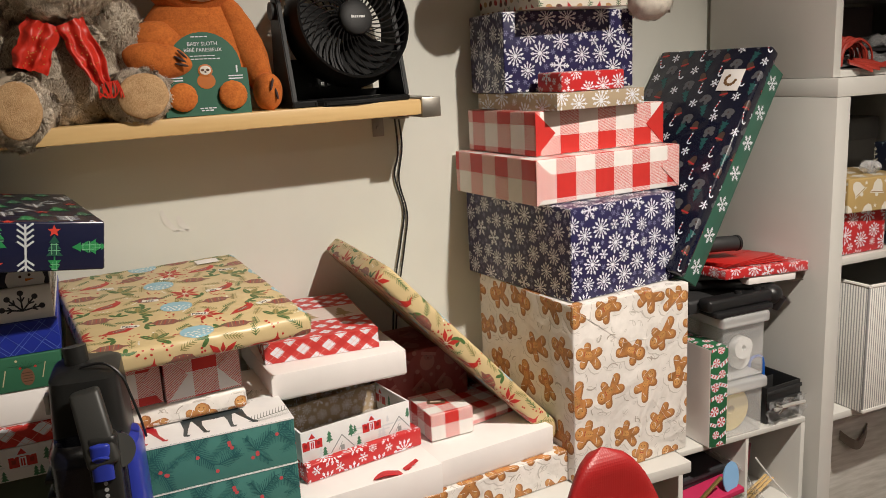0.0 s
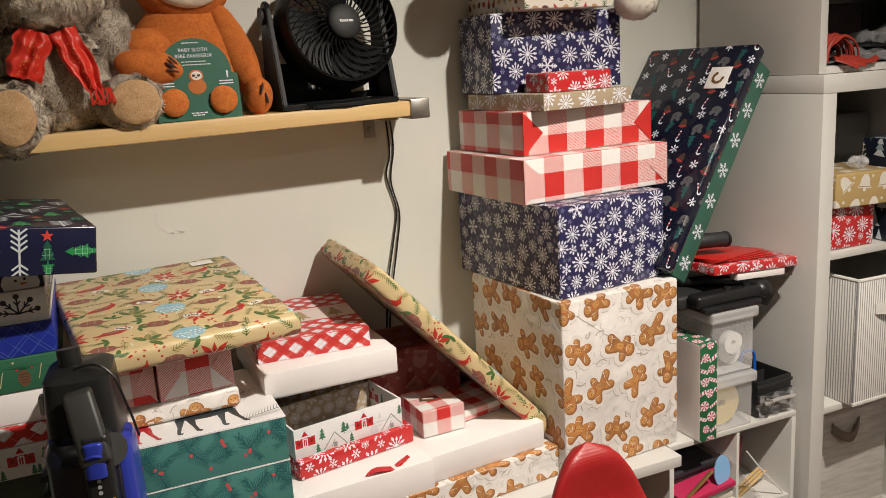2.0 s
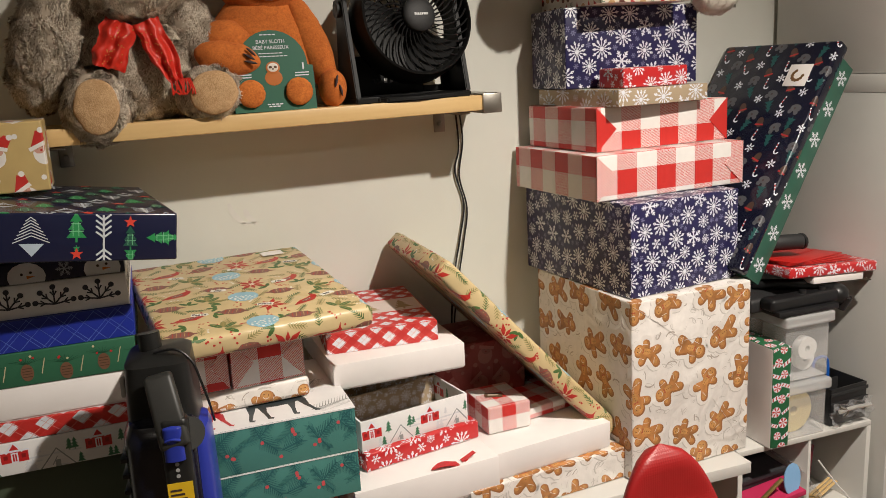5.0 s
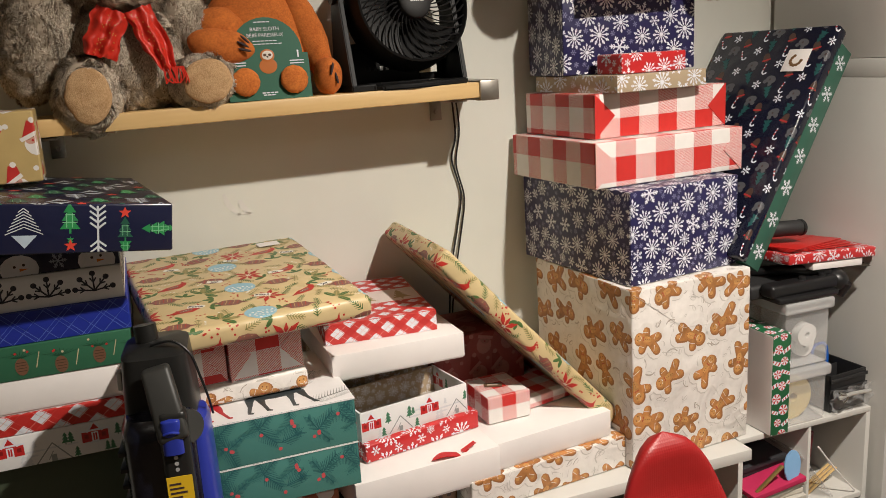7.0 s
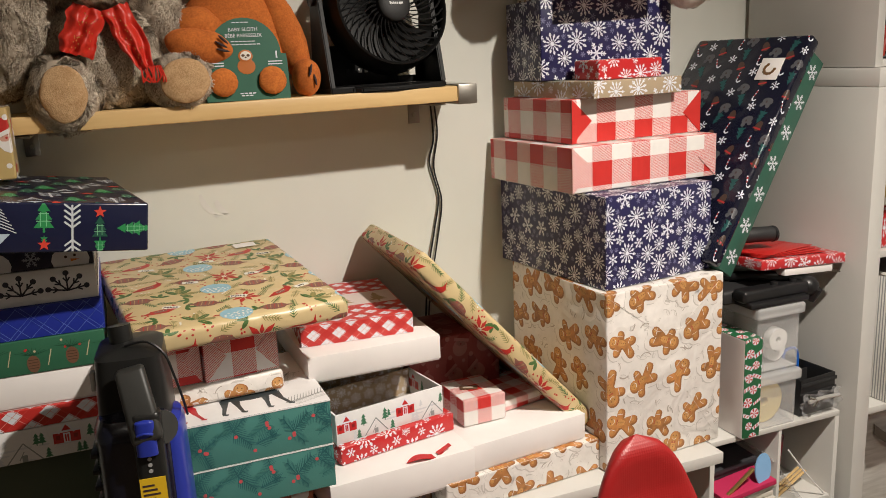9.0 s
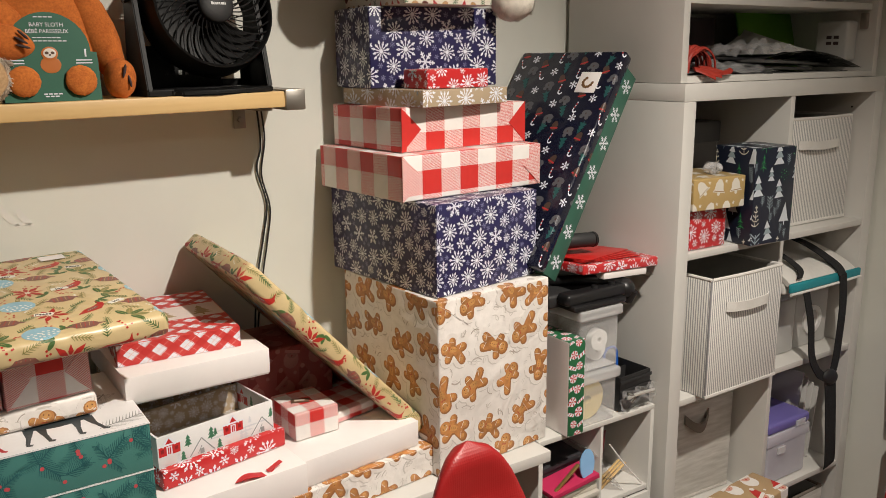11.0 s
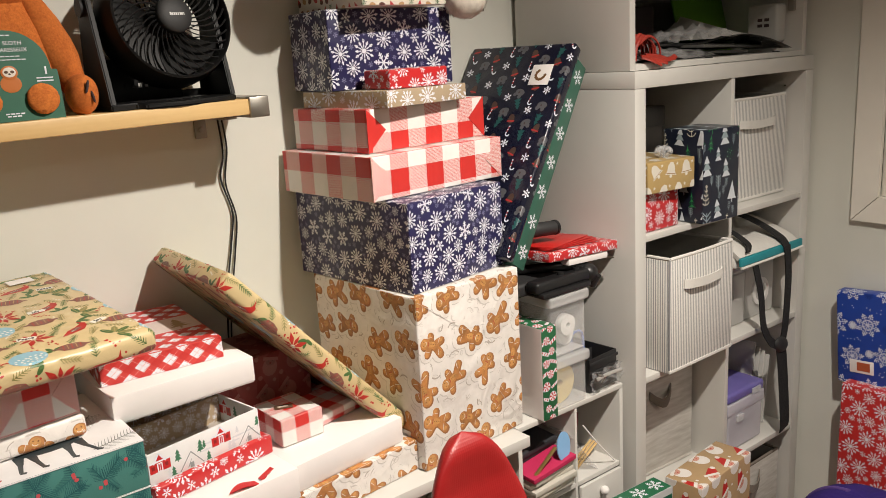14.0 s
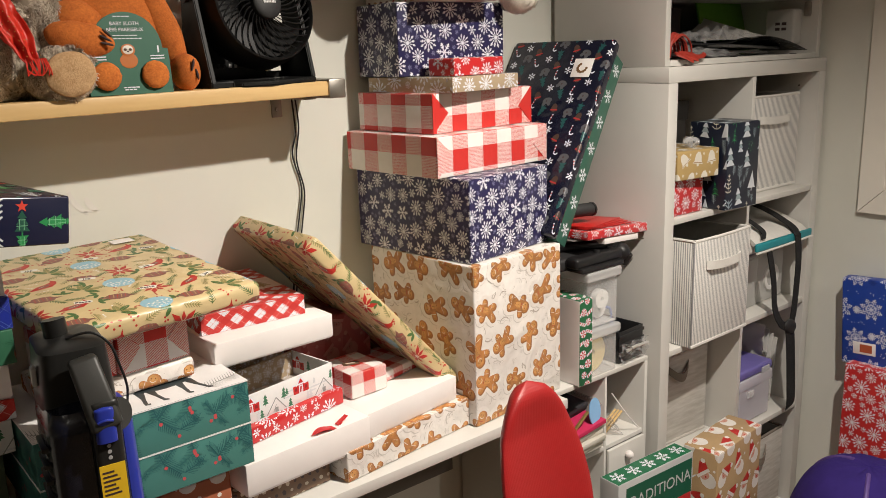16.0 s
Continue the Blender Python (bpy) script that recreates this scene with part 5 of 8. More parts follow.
# ---- plush toys on the shelf ----
def plush(name, label, balls, furs, materials, where, tufts, length, seed, extra=None, thin=0.16, lift=0.28, pads=None):
    """One plush toy: round forms under a coat of soft locks. balls: place, radii, turn about y, slot.
    furs: for each slot, the root's and the tips' materials."""
    rnd = random.Random(seed)
    bm = bmesh.new()
    for place, radii, turn, slot in balls:
        if not pads or slot not in pads:
            ball_bm(*radii, pose(*place, 0, turn, 0), bm, 28, slot)
    for v in bm.verts:
        v.co += Vector((noise.noise(v.co * 60), noise.noise(v.co * 60 + Vector((9, 0, 0))), noise.noise(v.co * 60 + Vector((0, 9, 0))))) * 0.0025
    inverse = [(pose(*p, 0, t, 0).inverted(), r) for p, r, t, s in balls]
    down, soft = Vector((0, -0.25, -0.85)), []
    for n, (place, radii, turn, slot) in enumerate(balls):
        coat = furs.get(slot)
        if coat is None:
            continue
        roots, tips = coat
        m = pose(*place, 0, turn, 0)
        area = radii[0] * radii[1] + radii[1] * radii[2] + radii[0] * radii[2]
        for k in range(int(tufts * area)):
            d = Vector((rnd.gauss(0, 1), rnd.gauss(0, 1), rnd.gauss(0, 1))).normalized()
            local = Vector((d.x * radii[0], d.y * radii[1], d.z * radii[2]))
            at = m @ local
            if at.y > 0.03 or any(i != n and sum(((inv @ at)[a] / r[a]) ** 2 for a in range(3)) < 0.97 for i, (inv, r) in enumerate(inverse)):
                continue
            out = (m.to_3x3() @ Vector((d.x / radii[0], d.y / radii[1], d.z / radii[2]))).normalized()
            swirl = Vector((noise.noise(at * 45), noise.noise(at * 45 + Vector((7, 0, 0))), noise.noise(at * 45 + Vector((0, 7, 0)))))
            way = down - out * down.dot(out) + swirl * 1.5
            way = (way.normalized() * 0.85 + out * lift * (1 + 0.9 * noise.noise(at * 80)) + Vector((rnd.gauss(0, 0.16), rnd.gauss(0, 0.16), rnd.gauss(0, 0.16)))).normalized()
            ln = length * rnd.uniform(0.7, 1.25)
            side = out.cross(way)
            if side.length < 1e-4:
                continue
            side = side.normalized() * ln * thin
            mid, end = at + way * ln * 0.5 + out * ln * 0.12, at + way * ln - out * ln * 0.10
            at = at - out * 0.001
            v = [bm.verts.new(p) for p in (at - side, at + side, mid + side * 0.8, mid - side * 0.8, end)]
            patch = noise.noise(at * 55 + Vector((3, 3, 3)))
            soft += [(q, (out + way * 0.25 + swirl * 0.35).normalized()) for q in v]
            bm.faces.new(v[3::-1]).material_index = rnd.choice(roots)
            bm.faces.new((v[2], v[3], v[4])).material_index = rnd.choice(tips) if patch < 0.28 else rnd.choice(roots)
    bm.normal_update()
    bm.verts.index_update()
    normals = [v.normal.copy() for v in bm.verts]
    for v, n in soft:
        normals[v.index] = n
    ob = part(name, bm, materials, None)
    ob.data.normals_split_custom_set_from_vertices(normals)
    ob.matrix_world = where
    for place, radii, turn, slot in balls:
        if pads and slot in pads:
            pad = ball_bm(*radii, pose(*place, 0, turn, 0), None, 36)
            for v in pad.verts:
                v.co += Vector((noise.noise(v.co * 45), noise.noise(v.co * 45 + Vector((9, 0, 0))), noise.noise(v.co * 45 + Vector((0, 9, 0))))) * min(0.002, radii[2] * 0.06)
            part(pads[slot], pad, materials[slot], ob)
    if extra:
        extra(ob)
    return tagged(ob, label, "plush toy", "plush toys on the shelf")


def coat(name, color, island=0.7, bump=0.4):
    return mat(name, color, 0.92, var=0.22, scale=90, island=island, bump=bump, bscale=900)


def nap(name, dark, light):
    """Short plush pile, brushed in patches."""
    m = mat(name, light, 0.95, var=0, bump=0.5, bscale=600)
    n, l = m.node_tree.nodes, m.node_tree.links
    co, a, b, mul, ramp, c = n.new("ShaderNodeTexCoord"), n.new("ShaderNodeTexNoise"), n.new("ShaderNodeTexNoise"), n.new("ShaderNodeMath"), n.new("ShaderNodeMapRange"), n.new("ShaderNodeMix")
    a.inputs["Scale"].default_value, a.inputs["Detail"].default_value, a.inputs["Distortion"].default_value = 38, 4, 1.5
    b.inputs["Scale"].default_value, b.inputs["Detail"].default_value = 300, 3
    mul.operation, c.data_type = "ADD", "RGBA"
    ramp.inputs["From Min"].default_value, ramp.inputs["From Max"].default_value = 0.62, 1.22
    c.inputs["A"].default_value, c.inputs["B"].default_value = (*dark, 1), (*light, 1)
    for t, k in ((a, 0), (b, 1)):
        l.new(co.outputs["Object"], t.inputs["Vector"])
        l.new(t.outputs["Fac"], mul.inputs[k])
    l.new(mul.outputs[0], ramp.inputs["Value"])
    l.new(ramp.outputs[0], c.inputs["Factor"])
    p = n["Principled BSDF"]
    l.new(c.outputs["Result"], p.inputs["Base Color"])
    p.inputs["Sheen Weight"].default_value, p.inputs["Sheen Roughness"].default_value = 0.25, 0.5
    p.inputs["Sheen Tint"].default_value = (*light, 1)
    return m


BEAR = [coat("bear_fur", (0.47, 0.385, 0.295), 0.08), coat("bear_fur_tips", (0.72, 0.62, 0.50), 0.08), nap("bear_sole", (0.36, 0.20, 0.085), (0.56, 0.36, 0.19)), mat("red_scarf", (0.62, 0.030, 0.016), 0.40, var=0.15, scale=160, bump=0.3, bscale=300, crease=0.2), coat("bear_dark", (0.26, 0.195, 0.14), 0.08), mat("gold_glitter", (0.75, 0.50, 0.15), 0.3, 0.9, var=0.1)]
bear_balls = [
    ((0, 0, 0.085), (0.115, 0.072, 0.098), 0, 0),
    ((0.005, -0.020, 0.226), (0.105, 0.070, 0.080), 0, 0),
    ((-0.128, -0.020, 0.125), (0.058, 0.05, 0.108), 20, 0),
    ((0.098, -0.015, 0.130), (0.042, 0.045, 0.080), -18, 0),
    ((-0.068, -0.066, 0.025), (0.053, 0.046, 0.060), 6, 0),
    ((0.110, -0.058, 0.038), (0.055, 0.044, 0.046), -12, 0),
    ((-0.068, -0.105, 0.027), (0.034, 0.0095, 0.044), 4, 2),
    ((0.114, -0.099, 0.038), (0.040, 0.009, 0.036), -14, 2),
    ((0.005, -0.075, 0.206), (0.062, 0.04, 0.046), 0, 1),
]


def scarf(ob):
    """A red satin scarf: a gathered collar and two flaring tails with folds and gold flecks."""
    bm = bmesh.new()

    def tail(points, widths, phase):
        def fn(u, v):
            t = v * (len(points) - 1)
            i = min(int(t), len(points) - 2)
            a, b, f = Vector(points[i]), Vector(points[i + 1]), t - i
            c, w = a.lerp(b, f), widths[i] + (widths[i + 1] - widths[i]) * f
            way = (b - a).normalized()
            across = Vector((-way.z, 0, way.x))
            fold = 0.0045 * math.sin(u * 13 + phase + 2.5 * v) * (0.5 + 0.7 * v) + 0.004 * noise.noise(Vector((u * 4, v * 6, phase)))
            return c + across * ((u - 0.5) * w * (1 + 0.12 * math.sin(v * 8 + phase)) + 0.004 * noise.noise(Vector((v * 6, phase, u * 2)))) + Vector((0, fold - 0.005 * math.sin(math.pi * u), 0.005 * noise.noise(Vector((u * 5, phase, 1)))))
        sheet_bm(fn, 40, 28, 0.0018, bm, 0)
    tail([(-0.016, -0.088, 0.156), (-0.026, -0.094, 0.132), (-0.037, -0.095, 0.108), (-0.045, -0.093, 0.086)], [0.044, 0.052, 0.054, 0.044], 0.4)
    tail([(0.020, -0.088, 0.156), (0.030, -0.094, 0.128), (0.044, -0.098, 0.096), (0.058, -0.104, 0.062)], [0.040, 0.048, 0.038, 0.024], 2.1)
    rnd = random.Random(3)
    for k in range(60):
        t = rnd.random()
        x, z = (0.008 + 0.052 * t, 0.145 - 0.080 * t) if k % 2 else (-0.008 - 0.034 * t, 0.145 - 0.055 * t)
        ball_bm(0.0010, 0.0010, 0.0010, pose(x + rnd.uniform(-0.015, 0.015), -0.1065 - 0.004 * t, z + rnd.uniform(-0.006, 0.006)), bm, 6, 1)
    for k in range(14):
        x = 0.049 + 0.0022 * k
        tube_bm([(x, -0.106, 0.064), (x + rnd.uniform(-0.004, 0.006), -0.108, 0.048), (x + rnd.uniform(-0.004, 0.008), -0.107, 0.038)], 0.0012, 5, bm, 0)
    part("scarf", bm, [BEAR[3], BEAR[5]], ob, "shiny red fringed scarf with gold flecks")


plush("plush_bear", "frosted brown plush bear with a red scarf, sitting on the shelf", bear_balls, {0: ((0, 0, 0, 0, 4), (1, 1, 1, 0)), 1: ((0,), (1,))}, BEAR, pose(-1.402, -0.085, 1.4645), 1700000, 0.0120, 5, scarf, 0.085, 0.24, {2: "foot_pad"})

ORANGE = [nap("sloth_fur", (0.38, 0.088, 0.013), (0.60, 0.165, 0.028)), nap("sloth_fur_light", (0.40, 0.09, 0.014), (0.66, 0.20, 0.036)), coat("sloth_face", (0.72, 0.60, 0.48), 0.1), mat("claw_thread", (0.05, 0.03, 0.03), 0.8, var=0.1)]
sloth_balls = [
    ((-0.006, 0, 0.100), (0.098, 0.060, 0.108), 0, 0),
    ((-0.004, -0.004, 0.230), (0.082, 0.060, 0.070), 0, 4),
    ((0.0, -0.048, 0.226), (0.056, 0.022, 0.042), 0, 2),
    ((-0.074, -0.036, 0.116), (0.046, 0.036, 0.040), 20, 5),
    ((-0.078, -0.062, 0.092), (0.056, 0.026, 0.029), 12, 6),
    ((0.074, -0.02, 0.11), (0.030, 0.034, 0.090), -20, 6),
    ((0.100, -0.048, 0.032), (0.025, 0.034, 0.034), 0, 7),
    ((-0.046, -0.088, 0.092), (0.011, 0.003, 0.0022), 30, 3),
    ((-0.044, -0.087, 0.083), (0.011, 0.003, 0.0022), 14, 3),
    ((-0.042, -0.086, 0.100), (0.010, 0.003, 0.0022), 44, 3),
    ((0.100, -0.083, 0.044), (0.0024, 0.003, 0.011), 14, 3),
    ((0.108, -0.081, 0.028), (0.0024, 0.003, 0.010), -10, 3),
]
plush("plush_sloth", "rust orange plush sloth sitting behind a green card", sloth_balls, {}, ORANGE + ORANGE[:1] * 4, pose(-1.178, -0.085, 1.4655), 0, 0.005, 6, None, 0.2, 0.06, {2: "face_patch", 3: "claw", 4: "head", 5: "shoulder", 6: "arm", 7: "paw"})

card = thing("toy_card", "arched dark green printed card with two orange paws", "card", pose(-1.184, -0.160, 1.4650, -4))
CW, CH = 0.070, 0.140
own = bmesh.new()
arch = [(-CW, 0), (CW, 0), (CW, 0.060), (CW * 0.985, 0.075)] + [(CW * 0.86 * math.cos(a), 0.076 + 0.060 * math.sin(a)) for a in (k * math.pi / 16 for k in range(17))] + [(-CW * 0.985, 0.075), (-CW, 0.060)]
f = own.faces.new([own.verts.new((a, 0, b)) for a, b in arch])
ex = bmesh.ops.extrude_face_region(own, geom=[f])
bmesh.ops.translate(own, vec=(0, 0.022, 0), verts=[v for v in ex["geom"] if isinstance(v, bmesh.types.BMVert)])
bmesh.ops.recalc_face_normals(own, faces=own.faces)
part("card_body", own, paper(0.025, 0.12, 0.075, 0.5, 0.0), card)
up = pose(0, -0.0006, 0, 90, 0, 0)
lettering("BABY SLOTH", 0.0085, up @ pose(0, 0.1165, 0), INK_W, card)
lettering("BÉBÉ PARESSEUX", 0.0082, up @ pose(0, 0.1065, 0), INK_W, card)
for w, z, t in ((0.034, 0.1275, 0.0016), (0.044, 0.0965, 0.0014), (0.056, 0.0915, 0.0014), (0.030, 0.0105, 0.002), (0.026, 0.0068, 0.002)):
    for k in range(int(w / 0.007)):
        x = -w / 2 + 0.007 * k
        part("print_bar", box_bm(x, x + 0.0055, -0.0006, 0.0, z, z + t, 0), INK_W, card)
for e in (-1, 1):
    for z in (0.062, 0.0575):
        part("print_bar", box_bm(e * 0.049 - 0.012, e * 0.049 + 0.012, -0.0006, 0.0, z, z + 0.0018, 0), INK_W, card)
    part("print_bar", box_bm(e * 0.052 - 0.0014, e * 0.052 + 0.0014, -0.0006, 0.0, 0.068, 0.080, 0.0003), INK_W, card)
    bm = ball_bm(0.0235, 0.010, 0.0235, pose(e * 0.041, -0.004, 0.031), None, 40)
    for v in bm.verts:
        v.co += Vector((noise.noise(v.co * 300), 0.6 * noise.noise(v.co * 220), noise.noise(v.co * 300 + Vector((5, 0, 0))))) * 0.0012
    part("plush_paw", bm, ORANGE[1], card, "orange fluffy paw through the card")
for dx, z, w, h, c in ((0, 0.056, 0.0150, 0.013, (0.50, 0.15, 0.03)), (0, 0.073, 0.0120, 0.0105, (0.50, 0.15, 0.03)), (0, 0.0735, 0.0092, 0.0075, (0.75, 0.70, 0.62)), (-0.0042, 0.0740, 0.0028, 0.0022, (0.10, 0.05, 0.03)), (0.0042, 0.0740, 0.0028, 0.0022, (0.10, 0.05, 0.03)), (0, 0.0708, 0.0018, 0.0013, (0.05, 0.03, 0.03))):
    lift = 0.0003 + 0.0005 * (w < 0.0145) + 0.0005 * (w < 0.010) + 0.0005 * (w < 0.005)
    part("printed_figure", ball_bm(w, 0.0004, h, pose(dx, -lift, z), None, 16), paper(*c), card)

# ---- the black fan ----
FANB = mat("matt_black_plastic", (0.007, 0.007, 0.0072), 0.5, var=0.1, scale=60, bump=0.05, bscale=500)
FANB.node_tree.nodes["Principled BSDF"].inputs["Specular IOR Level"].default_value = 0.25
fan = thing("desk_fan", "black plastic desk fan with curved grille fins", "fan", pose(-0.9335, -0.090, 1.4665, 0, -0.69, 2.5))
own = bmesh.new()
lip = [(-0.112, 0.050), (-0.112, -0.066), (-0.070, -0.068), (-0.058, -0.080), (0.0, -0.086), (0.070, -0.080), (0.112, -0.066), (0.112, 0.050)]
f = own.faces.new([own.verts.new((x, y, 0.0)) for x, y in lip])
ex = bmesh.ops.extrude_face_region(own, geom=[f])
for v in (v for v in ex["geom"] if isinstance(v, bmesh.types.BMVert)):
    v.co.z = 0.012 - 0.004 * max(0.0, -v.co.y - 0.066) / 0.02
bmesh.ops.recalc_face_normals(own, faces=own.faces)
bmesh.ops.bevel(own, geom=own.edges[:], offset=0.0025, segments=2, affect="EDGES")
part("fan_base", own, FANB, fan)
part("base_recess", sheet_bm(lambda u, v: Vector((0.075 * math.cos(math.pi * u) * v, -0.012 - 0.052 * math.sin(math.pi * u) * v, 0.0134 - 0.0006 * v)), 28, 5, 0.001), BLACK, fan)
own = box_bm(-0.100, 0.052, 0.026, 0.032, 0.011, 0.085, 0.002)
box_bm(0.090, 0.104, 0.026, 0.032, 0.011, 0.085, 0.002, 2, own)
box_bm(0.052, 0.090, 0.026, 0.032, 0.011, 0.024, 0.002, 2, own)
part("back_plate", own, FANB, fan)
for k in range(5):
    part("vent_slot", box_bm(-0.052 + 0.012 * k, -0.046 + 0.012 * k, 0.0240, 0.0262, 0.034, 0.042, 0.0008), CARD if k in (2, 3) else BLACK2, fan)
for e in (-1, 1):
    own = bmesh.new()
    arc = [(0.000 + 0.024 * math.cos(q), 0.172 + 0.024 * math.sin(q)) for q in (math.pi * k / 10 for k in range(11))]
    pts = [(-0.066, 0.010), (0.050, 0.010), (0.034, 0.110)] + arc + [(-0.040, 0.110)]
    f = own.faces.new([own.verts.new((e * 0.1115, y, z)) for y, z in pts])
    ex = bmesh.ops.extrude_face_region(own, geom=[f])
    bmesh.ops.translate(own, vec=(-e * 0.009, 0, 0), verts=[v for v in ex["geom"] if isinstance(v, bmesh.types.BMVert)])
    bmesh.ops.recalc_face_normals(own, faces=own.faces)
    bmesh.ops.bevel(own, geom=own.edges[:], offset=0.0018, segments=2, affect="EDGES")
    part("fan_arm", own, FANB, fan)
    part("pivot_knob", cyl_bm(0.016, 0.014, 0.010, 24, pose(e * 0.1135, 0.0, 0.170, 0, 90, 0)), BLACK2, fan)
HEAD = pose(0.019, -0.018, 0.1445, 77, 0, 6) @ Matrix.Scale(1.075, 4)
own = bmesh.new()
prof = [(0.0955, 0.026), (0.0985, 0.032), (0.1015, 0.030), (0.1060, 0.012), (0.1075, -0.018), (0.094, -0.050), (0.090, -0.050), (0.098, -0.016), (0.0985, 0.010), (0.0950, 0.020)]
rings = [[own.verts.new((r * math.cos(a), r * math.sin(a), z)) for a in (k * math.tau / 64 for k in range(64))] for r, z in prof]
for a, b in zip(rings, rings[1:] + rings[:1]):
    for k in range(64):
        own.faces.new((a[k], a[(k + 1) % 64], b[(k + 1) % 64], b[k]))
bmesh.ops.recalc_face_normals(own, faces=own.faces)
bmesh.ops.transform(own, matrix=HEAD, verts=own.verts)
part("fan_housing", own, FANB, fan)
hub = part("fan_hub", joined(ball_bm(0.0295, 0.0295, 0.010, HEAD @ pose(0, 0, 0.033), None, 32), cyl_bm(0.0300, 0.0295, 0.014, 36), HEAD @ pose(0, 0, 0.026)), BLACK2, fan)
for k, w in enumerate((0.0030, 0.0026, 0.0026, 0.0026, 0.0022, 0.0036, 0.0026, 0.0014)):
    part("badge", box_bm(-0.0135 + 0.0034 * k, -0.0135 + 0.0034 * k + w, -0.0020, 0.0020 if k else 0.0028, 0, 0.0006, 0.0002), paper(0.6, 0.6, 0.6), hub).matrix_local = HEAD @ pose(0, -0.002, 0.0425)
FIN = mat("glossy_black_plastic", (0.014, 0.014, 0.0145), 0.28, var=0.08, scale=60)
line = [(r * math.cos(q), r * math.sin(q), 0.026 + 0.008 * math.sin(math.pi * t)) for t, r, q in ((t, 0.0285 + 0.0680 * t, 0.66 * t ** 1.25) for t in (0, 0.2, 0.4, 0.6, 0.8, 1.0))]
fin = part("grille_fin", tube_bm(line, 0.0009, 6, flat=2.0), FIN, fan)
fin.matrix_local = HEAD
for k in range(1, 34):
    ob = new("grille_fin", fin.data)
    ob.parent, ob.matrix_local = fan, HEAD @ pose(0, 0, 0, 0, 0, k * 360 / 34)
for k in range(26):
    q = k * math.tau / 26
    part("rear_bar", tube_bm([(r * math.cos(q + 0.3 * r / 0.09), r * math.sin(q + 0.3 * r / 0.09), -0.048) for r in (0.03, 0.06, 0.093)], 0.0012, 5), BLACK, fan).matrix_local = HEAD
for a0, wide in ((0.75, 1.35), (2.30, 1.75), (4.20, 1.25)):
    def blade(u, v, a0=a0, wide=wide):
        q = a0 + v * wide + u * 0.35
        r = 0.026 + 0.064 * u
        return Vector((r * math.cos(q), r * math.sin(q), -0.004 + (v - 0.5) * 0.030))
    part("fan_blade", sheet_bm(blade, 8, 12, 0.0015), FANB, fan).matrix_local = HEAD
part("motor", cyl_bm(0.032, 0.028, 0.05, 24, HEAD @ pose(0, 0, -0.03)), BLACK2, fan)
cord = thing("power_cord", "thin black twin cord hanging from the shelf", "cable", pose(0, 0, 0))
part("cord_strand", tube_bm([(-0.800, -0.008, 1.44), (-0.795, -0.006, 1.36), (-0.806, -0.006, 1.31), (-0.790, -0.006, 1.24), (-0.802, -0.007, 1.17), (-0.822, -0.010, 1.08), (-0.835, -0.012, 0.95), (-0.84, -0.012, 0.70), (-0.84, -0.012, 0.40)], 0.0019, 7), BLACK, cord)
part("cord_strand", tube_bm([(-0.792, -0.008, 1.44), (-0.786, -0.006, 1.37), (-0.797, -0.006, 1.30), (-0.783, -0.006, 1.23), (-0.794, -0.007, 1.16), (-0.813, -0.010, 1.07), (-0.829, -0.012, 0.95), (-0.833, -0.012, 0.70), (-0.833, -0.012, 0.40)], 0.0018, 7), BLACK, cord)

# white fluffy pompom beside the top box
pom_mat = [coat("white_fluff", (0.72, 0.66, 0.58), 0.2)]
plush("plush_gnome", "white fluffy plush with round feet sitting on the top box", [((0.177, -0.041, -0.034), (0.044, 0.040, 0.034), 0, 0), ((0.172, -0.034, 0.015), (0.042, 0.038, 0.055), 0, 0), ((0.115, -0.015, 0.092), (0.075, 0.045, 0.040), 10, 0), ((0, 0.01, 0.115), (0.11, 0.07, 0.075), 0, 0), ((-0.145, 0.0, 0.050), (0.055, 0.045, 0.052), 0, 0), ((-0.08, 0.0, 0.10), (0.05, 0.04, 0.04), 0, 0), ((0, 0.01, 0.22), (0.07, 0.06, 0.08), 0, 0)], {0: ((0,), (0,))}, pom_mat, pose(-0.502, -0.175, 1.662), 220000, 0.006, 8)

# ---- things on the low organiser ----
def print_canes(s, side):
    red = paper(0.55, 0.03, 0.03)
    for x, y, rnd, i, j in s.cells(0.026, 23, 0.5):
        if side not in "ft":
            continue
        p = Pen(s, x + rnd.uniform(-0.004, 0.004), y, 0.012 * rnd.uniform(0.8, 1.15), rnd.choice((0.35, -0.4, 0.5)))
        if (i + j) % 2:
            p.oval(0, 0, 0.85, 0.85, INK_W, 0.3)
            for k in range(6):
                q = k * math.tau / 6
                p.poly([(0, 0), (0.8 * math.cos(q), 0.8 * math.sin(q)), (0.8 * math.cos(q + 0.5), 0.8 * math.sin(q + 0.5))], red, 0.6)
        else:
            p.bar(-1.3, 0, 1.3, 0, 0.6, INK_W, 0.3)
            for k in range(4):
                p.bar(-1.0 + 0.6 * k, -0.25, -0.8 + 0.6 * k, 0.25, 0.22, red, 0.7)


